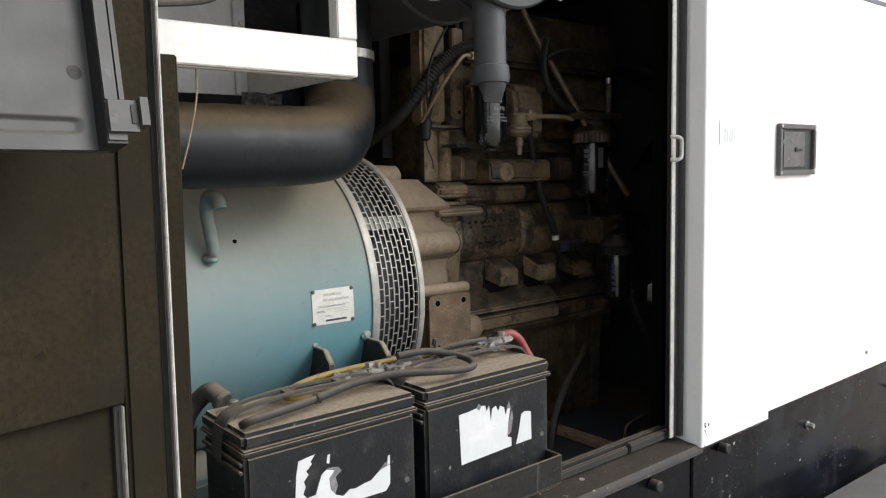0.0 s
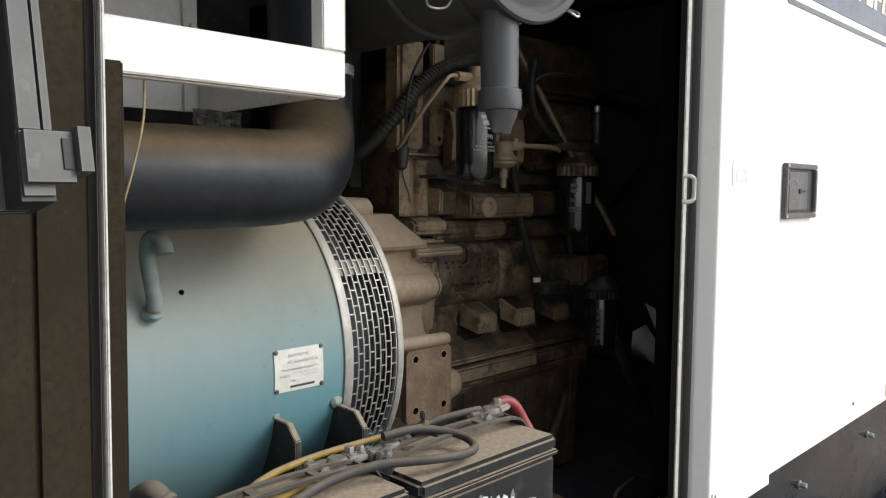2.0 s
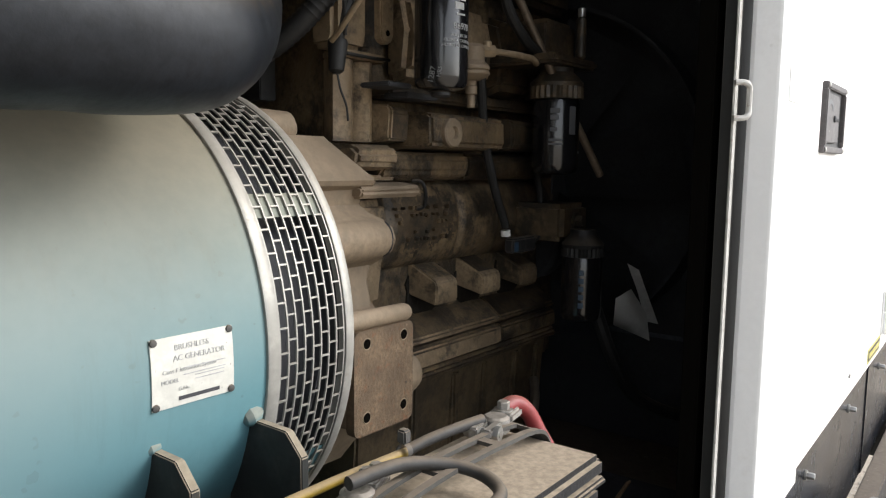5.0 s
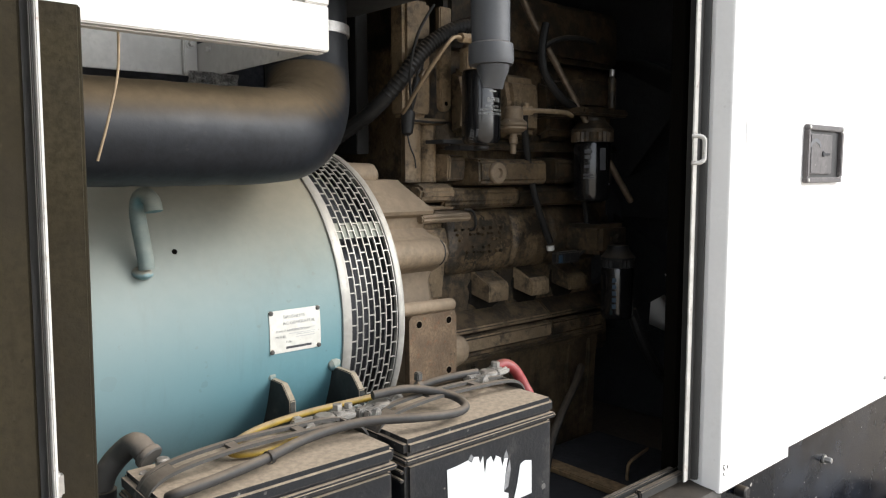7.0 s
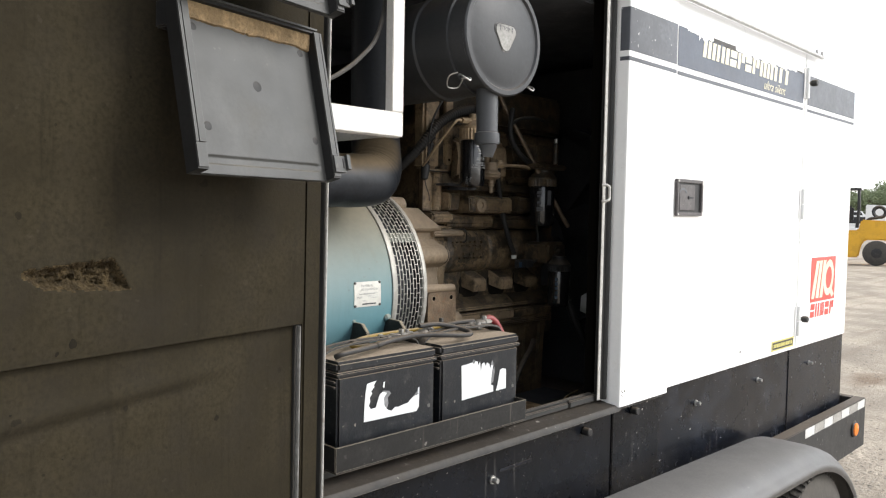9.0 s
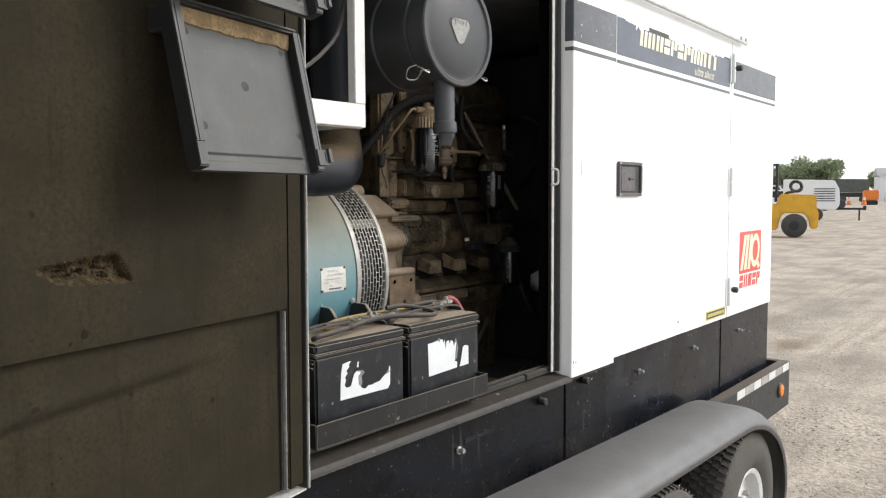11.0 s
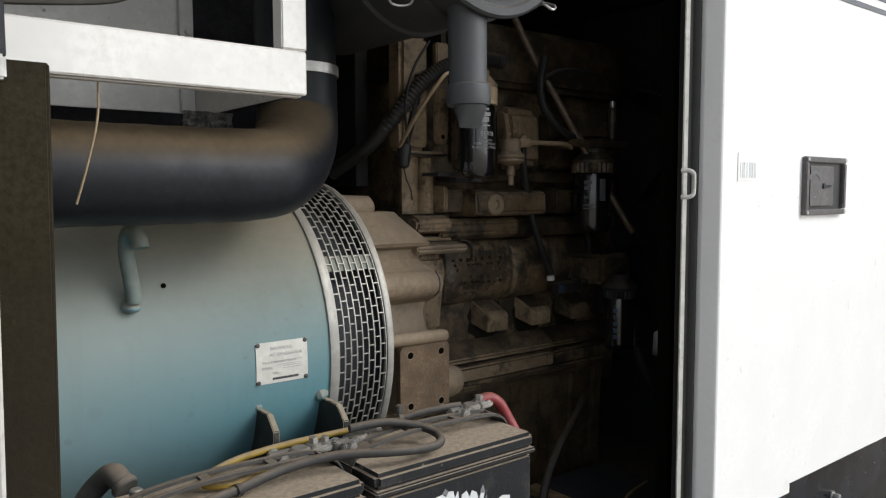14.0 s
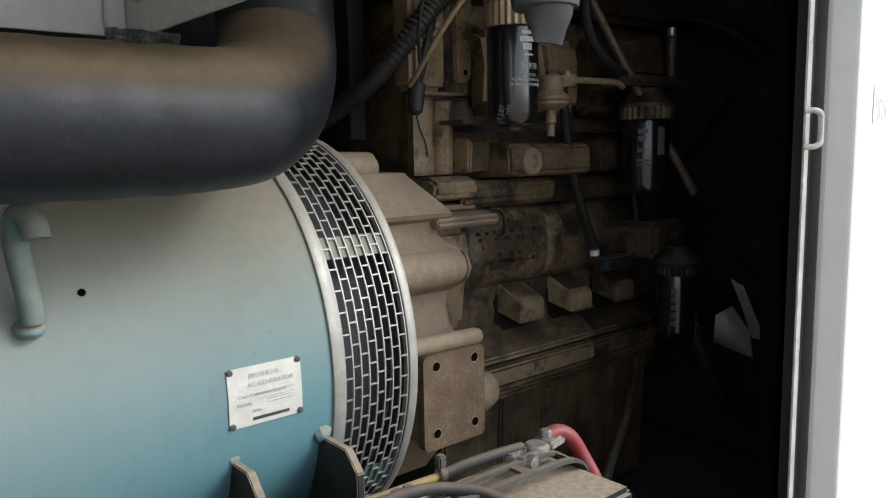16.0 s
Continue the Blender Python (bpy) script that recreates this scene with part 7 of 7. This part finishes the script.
clamp(0.835, 1.190, 1.171, 200, "grey lead battery clamp with steel bolts")
clamp(1.081, 1.192, 1.177, 190, "grey lead battery clamp under the red cable")
tie = thing("cable_tie", (0.940, 1.218, 1.177), "grey cable tie round the cables", "cable tie")
part("band", lathe(fresh(), (0.935, 1.218, 1.186), (1, 0.0, -0.05), [(0, 0.009), (0.008, 0.009)], 14, cap=False), STRAP, tie)
part("lock", box(fresh(), 0.932, 0.944, 1.212, 1.224, 1.1955, 1.211, 0.002), STRAP, tie)
tie2 = thing("cable_tie", (0.588, 1.097, 1.177), "black cable tie round the cable", "cable tie")
part("band", lathe(fresh(), (0.585, 1.096, 1.184), (0.96, 0.28, 0), [(0, 0.0092), (0.007, 0.0092)], 14, cap=False), BLACK_RUBBER, tie2)

# ---- scraps on the base plate
single("cross_member", box(fresh(), 1.30, 1.90, 1.17, 1.56, 0.721, 0.795, 0.006), DARK, (1.6, 1.36, 0.721), "dark steel cross member on the base plate", "beam")
single("wood_scrap", box(fresh(), 1.552, 1.598, 1.22, 1.53, 0.796, 0.812, 0.003), WOOD, (1.575, 1.35, 0.796), "dusty offcut of wood on the cross member", "wood")
bm = fresh()
tube(bm, [(1.658, 1.285, 0.796), (1.660, 1.285, 0.82), (1.668, 1.286, 0.835), (1.70, 1.290, 0.84), (1.755, 1.295, 0.845)], 0.010, 8, flat=0.4)
single("bent_bracket", bm, WOOD, (1.65, 1.245, 0.796), "bent dusty strap bracket on the base", "bracket")

# ---- the yard beyond: built in a frame whose x runs across the view and y away from it
YARD = Vector((-0.765, -0.373, GROUND))
VIEW = 0.2662          # bearing of the far yard from the path


def yard(dist, side):
    """A spot on the ground at a distance along the bearing and so far to its right."""
    return YARD + Vector((math.cos(VIEW) * dist + math.sin(VIEW) * side, math.sin(VIEW) * dist - math.cos(VIEW) * side, 0))


TURNED = math.degrees(VIEW) - 90.0


def outdoor(name, dist, side, label, cat, group="", turn=0.0):
    return thing(name, yard(dist, side), label, cat, group, rz=TURNED + turn)


# yellow forklift, counterweight end towards the open yard
fl = outdoor("forklift", 35.5, 0.12, "yellow forklift truck parked on the gravel", "forklift")
bm = fresh()
prism(bm, [(-2.6, 0.3), (-0.62, 0.3), (-0.54, 0.75), (-0.40, 1.02), (0.36, 1.02), (0.56, 0.78), (0.64, 0.36), (0.92, 0.38), (0.95, 1.10), (0.86, 1.20), (0.84, 1.78), (-0.56, 1.84), (-0.66, 1.40), (-2.6, 1.36)], "y", -0.65, 0.75, 0.05)
part("body", bm, YELLOW_PAINT, fl, "yellow counterweight and chassis", local=True)
for x in (0.02, -2.2):
    bm = fresh()
    lathe(bm, (x, -0.78, 0.5), (0, 1, 0), [(0, 0.2), (0.02, 0.42), (0.06, 0.5), (0.24, 0.5), (0.28, 0.42)], 32)
    w = part("wheel", bm, RUBBER, fl, "worn black tyre", local=True)
    part("rim", lathe(fresh(), (x, -0.79, 0.5), (0, 1, 0), [(0, 0.0), (-0.01, 0.1), (0.02, 0.24), (0.05, 0.26)], 24), BLACK_DULL, w, local=True)
for x, z0, z1, lean in ((-0.72, 1.5, 3.1, 0.05), (-1.9, 1.4, 3.1, -0.2)):
    for y in (-0.55, 0.6):
        part("post", tube(fresh(), [(x, y, z0), (x + lean, y, (z0 + z1) / 2), (x + lean * 0.5, y, z1)], 0.055, 8), BLACK_DULL, fl, local=True)
part("overhead_guard", box(fresh(), -2.0, -0.6, -0.6, 0.65, 3.05, 3.12, 0.02), BLACK_DULL, fl, local=True)
part("steering_wheel", lathe(fresh(), (0.06, 0.1, 2.14), (0.2, -1, 0.3), [(0, 0.25), (0.06, 0.29), (0.1, 0.23), (0.04, 0.15), (0, 0.25)], 24, cap=False), BLACK_DULL, fl, "round black air cleaner rim", local=True)
part("air_pipe", tube(fresh(), [(-0.45, -0.2, 1.6), (-0.3, -0.2, 1.86), (0.0, -0.1, 1.92)], 0.06, 8), BLACK_DULL, fl, local=True)
part("seat", box(fresh(), -1.3, -0.85, -0.3, 0.3, 1.73, 2.4, 0.08), BLACK_DULL, fl, local=True)
part("mast", box(fresh(), -2.9, -2.65, -0.5, 0.6, 0.2, 3.4, 0.02), BLACK_DULL, fl, local=True)

# white towed compressor with its drawbar
cp = outdoor("towed_compressor", 57, 1.9, "white towable compressor with a dark drawbar", "compressor")
bm = fresh()
prism(bm, [(-2.4, 0.75), (0.85, 0.75), (1.05, 1.1), (1.0, 2.1), (0.7, 2.7), (-2.4, 2.8)], "y", -0.9, 0.9, 0.05)
part("canopy", bm, WHITE, cp, "white canopy", local=True)
for k in range(6):
    part("vent_slat", box(fresh(), -0.5, 0.75, -0.93, -0.905, 1.30 + 0.16 * k, 1.36 + 0.16 * k, 0.008), BLACK_DULL, cp, local=True)
bm = fresh()
lathe(bm, (-0.35, -1.0, 0.42), (0, 1, 0), [(0, 0.2), (0.03, 0.38), (0.08, 0.42), (0.22, 0.42)], 28)
part("wheel", bm, RUBBER, cp, local=True)
bm = fresh()
box(bm, 0.7, 2.6, -0.08, 0.08, 0.72, 0.86, 0.02)
box(bm, 2.45, 2.65, -0.12, 0.12, 0.7, 1.0, 0.03)
part("drawbar", bm, BLACK_DULL, cp, local=True)
part("jack", box(fresh(), 2.2, 2.3, -0.06, 0.06, 0.0, 0.75, 0.01), BLACK_DULL, cp, local=True)
bm = fresh()
lathe(bm, (1.1, -0.4, 1.1), (0.4, -1, 0.1), [(0, 0.1), (0.02, 0.26), (0.1, 0.3), (0.2, 0.26)], 24)
part("hose_reel", bm, BLACK_DULL, cp, "dark hose reel", local=True)


# dark canvas-topped truck far off
tk = outdoor("covered_truck", 165, 10.2, "dark green canvas-covered truck standing far off", "truck")
bm = fresh()
prism(bm, [(-3.3, 1.9), (3.3, 1.9), (3.3, 4.1), (3.0, 4.4), (-3.0, 4.55), (-3.3, 4.3)], "y", -1.2, 1.2, 0.12)
part("canvas", bm, OLIVE, tk, "dark canvas cover", local=True)
part("bed", box(fresh(), -3.2, 3.2, -1.15, 1.15, 1.0, 1.88, 0.05), BLACK_DULL, tk, local=True)
for x in (-2.4, -1.1, 2.2):
    part("wheel", lathe(fresh(), (x, -1.25, 0.6), (0, 1, 0), [(0, 0.3), (0.05, 0.6), (0.4, 0.6)], 20), RUBBER, tk, local=True)


def cone(dist, side, h):
    c = outdoor("traffic_cone", dist, side, "orange traffic cone with a white band", "cone", "cones along the fence")
    part("body", lathe(fresh(), (0, 0, 0.05), (0, 0, 1), [(0, h * 0.26), (h * 0.5, h * 0.15)], 16), ORANGE, c, local=True)
    part("band", lathe(fresh(), (0, 0, 0.05 + h * 0.5), (0, 0, 1), [(0, h * 0.15), (h * 0.2, h * 0.1)], 16), LETTER, c, local=True)
    part("tip", lathe(fresh(), (0, 0, 0.05 + h * 0.7), (0, 0, 1), [(0, h * 0.1), (h * 0.28, h * 0.03)], 16), ORANGE, c, local=True)
    part("foot", box(fresh(), -h * 0.3, h * 0.3, -h * 0.3, h * 0.3, 0, 0.05, 0.01), BLACK_DULL, c, local=True)


cone(128, 9.9, 1.5)
cone(128, 5.8, 1.3)
cone(130, 8.0, 1.2)
ob = outdoor("orange_crate", 130, 10.9, "orange machine hood among the parked vehicles", "machine")
part("hood", box(fresh(), -1.0, 1.0, -1, 1, 0.7, 2.2, 0.15), ORANGE, ob, local=True)
part("base", box(fresh(), -0.9, 0.9, -0.9, 0.9, 0.0, 0.68, 0.1), BLACK_DULL, ob, local=True)


def parked(dist, side, length, height, mat, label):
    v = outdoor("parked_vehicle", dist, side, label, "vehicle", "vehicles along the yard")
    h = height
    bm = fresh()
    prism(bm, [(-length / 2, 0.45), (length / 2, 0.45), (length / 2, h * 0.55), (length * 0.28, h * 0.62), (length * 0.16, h), (-length * 0.46, h), (-length / 2, h * 0.6)], "y", -0.95, 0.95, 0.08)
    part("body", bm, mat, v, local=True)
    part("window", prism(fresh(), [(length * 0.23, h * 0.66), (length * 0.14, h * 0.93), (-length * 0.4, h * 0.93), (-length * 0.42, h * 0.66)], "y", -0.98, -0.955), DARK, v, local=True)
    for x in (-length * 0.3, length * 0.3):
        part("wheel", lathe(fresh(), (x, -1.0, 0.4), (0, 1, 0), [(0, 0.2), (0.04, 0.4), (0.25, 0.4)], 18), RUBBER, v, local=True)


for d, s, ln, h, mt, lb in ((80, -1.2, 5.5, 2.2, WHITE, "white van parked at the yard's far side"), (88, 1.6, 5.2, 2.4, WHITE, "white van parked at the yard's far side"),
                            (75, -4.0, 5.5, 2.0, WHITE, "white van parked at the yard's far side"), (130, 14.4, 3.4, 1.9, WHITE, "white vehicle far off beside cones"),
                            (120, -2.5, 6, 3.0, WHITE, "white box truck parked at the yard's far side"), (140, 20.5, 7, 2.6, OLIVE, "dull green vehicle far off")):
    parked(d, s, ln, h, mt, lb)
shed = outdoor("far_building", 190, 24.0, "long low white metal building at the far edge", "building")
part("wall", box(fresh(), -7, 40, -6, 6, 0, 5.4, 0.05), WHITE, shed, local=True)
bm = fresh()
prism(bm, [(-6.4, 5.4), (6.4, 5.4), (0, 7.2)], "x", -7.4, 40.4)
part("roof", bm, GALV, shed, local=True)
for k in range(6):
    part("window", box(fresh(), -5 + 7 * k, -2.4 + 7 * k, -6.05, -6.0, 1.2, 3.6, 0.02), NAVY_FADED, shed, local=True)


# trees
def tree(dist, side, height, width, seed):
    rng = random.Random(seed)
    t = outdoor("tree", dist, side, "full green broadleaf tree at the edge of the yard", "tree", "trees behind the yard")
    bm = fresh()
    tube(bm, [(0, 0, 0), (0.1, 0, height * 0.25), (-0.1, 0.1, height * 0.5), (0, 0, height * 0.8)], lambda q: 0.3 * (1 - q) + 0.05, 8, 3)
    for k in range(6):
        a = rng.uniform(0, 6.28)
        z = height * rng.uniform(0.3, 0.55)
        tube(bm, [(0, 0, z), (math.cos(a) * width * 0.2, math.sin(a) * width * 0.2, z + height * 0.14), (math.cos(a) * width * 0.36, math.sin(a) * width * 0.36, z + height * 0.22)], 0.09, 6, 2)
    part("trunk", bm, BARK, t, local=True)
    bm = fresh()
    lobes = [(rng.uniform(-0.36, 0.36) * width, rng.uniform(-0.3, 0.3) * width, height * rng.uniform(0.45, 0.82), rng.uniform(0.16, 0.27) * width) for _ in range(11)]
    for lx, ly, lz, lr in lobes:
        for _ in range(300):
            d = Vector((rng.gauss(0, 1), rng.gauss(0, 1), rng.gauss(0, 0.8))).normalized() * lr * rng.uniform(0.6, 1.08)
            c = Vector((lx, ly, max(lz + d.z, height * 0.2)))
            c += Vector((d.x, d.y, 0))
            u = Vector((rng.gauss(0, 1), rng.gauss(0, 1), rng.gauss(0, 1))).normalized()
            w = u.orthogonal().normalized()
            s = rng.uniform(0.22, 0.42)
            bm.faces.new([bm.verts.new(c + u * s * p + w * s * 0.7 * q) for p, q in ((-1, 0), (-0.2, -0.8), (1, 0), (-0.2, 0.8))])
    part("crown", bm, FOLIAGE, t, local=True, smooth=0)


for k, (d, s, h, w) in enumerate(((200, -8, 9.0, 10), (205, -3, 9.6, 9), (200, 0.6, 9.8, 9), (210, 4.6, 11.0, 9), (200, 7.2, 10.2, 8), (215, -15, 9, 11), (230, 22, 7.5, 7), (235, 34, 7.5, 9))):
    tree(d, s, h, w, 100 + k)

# loose stones on the near ground
bm = fresh()
rng = random.Random(21)
for _ in range(22000):
    d = 3.5 + 16 * rng.random() ** 1.6
    p = yard(d, rng.uniform(-0.5, 1.0) * d * 0.55)
    s = rng.uniform(0.004, 0.013) * (1 + 0.03 * d)
    p.z = ground_z(p.x, p.y) + 0.001
    vs = [bm.verts.new(p + Vector((s * rng.uniform(0.6, 1.3) * a, s * rng.uniform(0.6, 1.3) * b, s * 0.4 * c))) for a, b, c in ((1, 0, 0), (0, 1, 0), (-1, 0, 0), (0, -1, 0), (0, 0, 1))]
    for i in range(4):
        bm.faces.new((vs[i], vs[(i + 1) % 4], vs[4]))
STONE = surf("yard_stone", (0.5, 0.45, 0.38), 0.9, var=0.3, scale=3, bump=0.1)
nodes, links = STONE.node_tree.nodes, STONE.node_tree.links
shade = nodes["Principled BSDF"]
was = shade.inputs["Base Color"].links[0].from_socket
each = nodes.new("ShaderNodeNewGeometry").outputs["Random Per Island"]
tone_ = nodes.new("ShaderNodeMix")
tone_.data_type = "RGBA"
tone_.inputs[7].default_value = (0.13, 0.11, 0.09, 1)
links.new(each, tone_.inputs[0])
links.new(was, tone_.inputs[6])
links.new(tone_.outputs[2], shade.inputs["Base Color"])
single("loose_stones", bm, STONE, yard(8, 0), "scattered small pale and brown stones on the dirt", "gravel", kind="stuff", smooth=0)
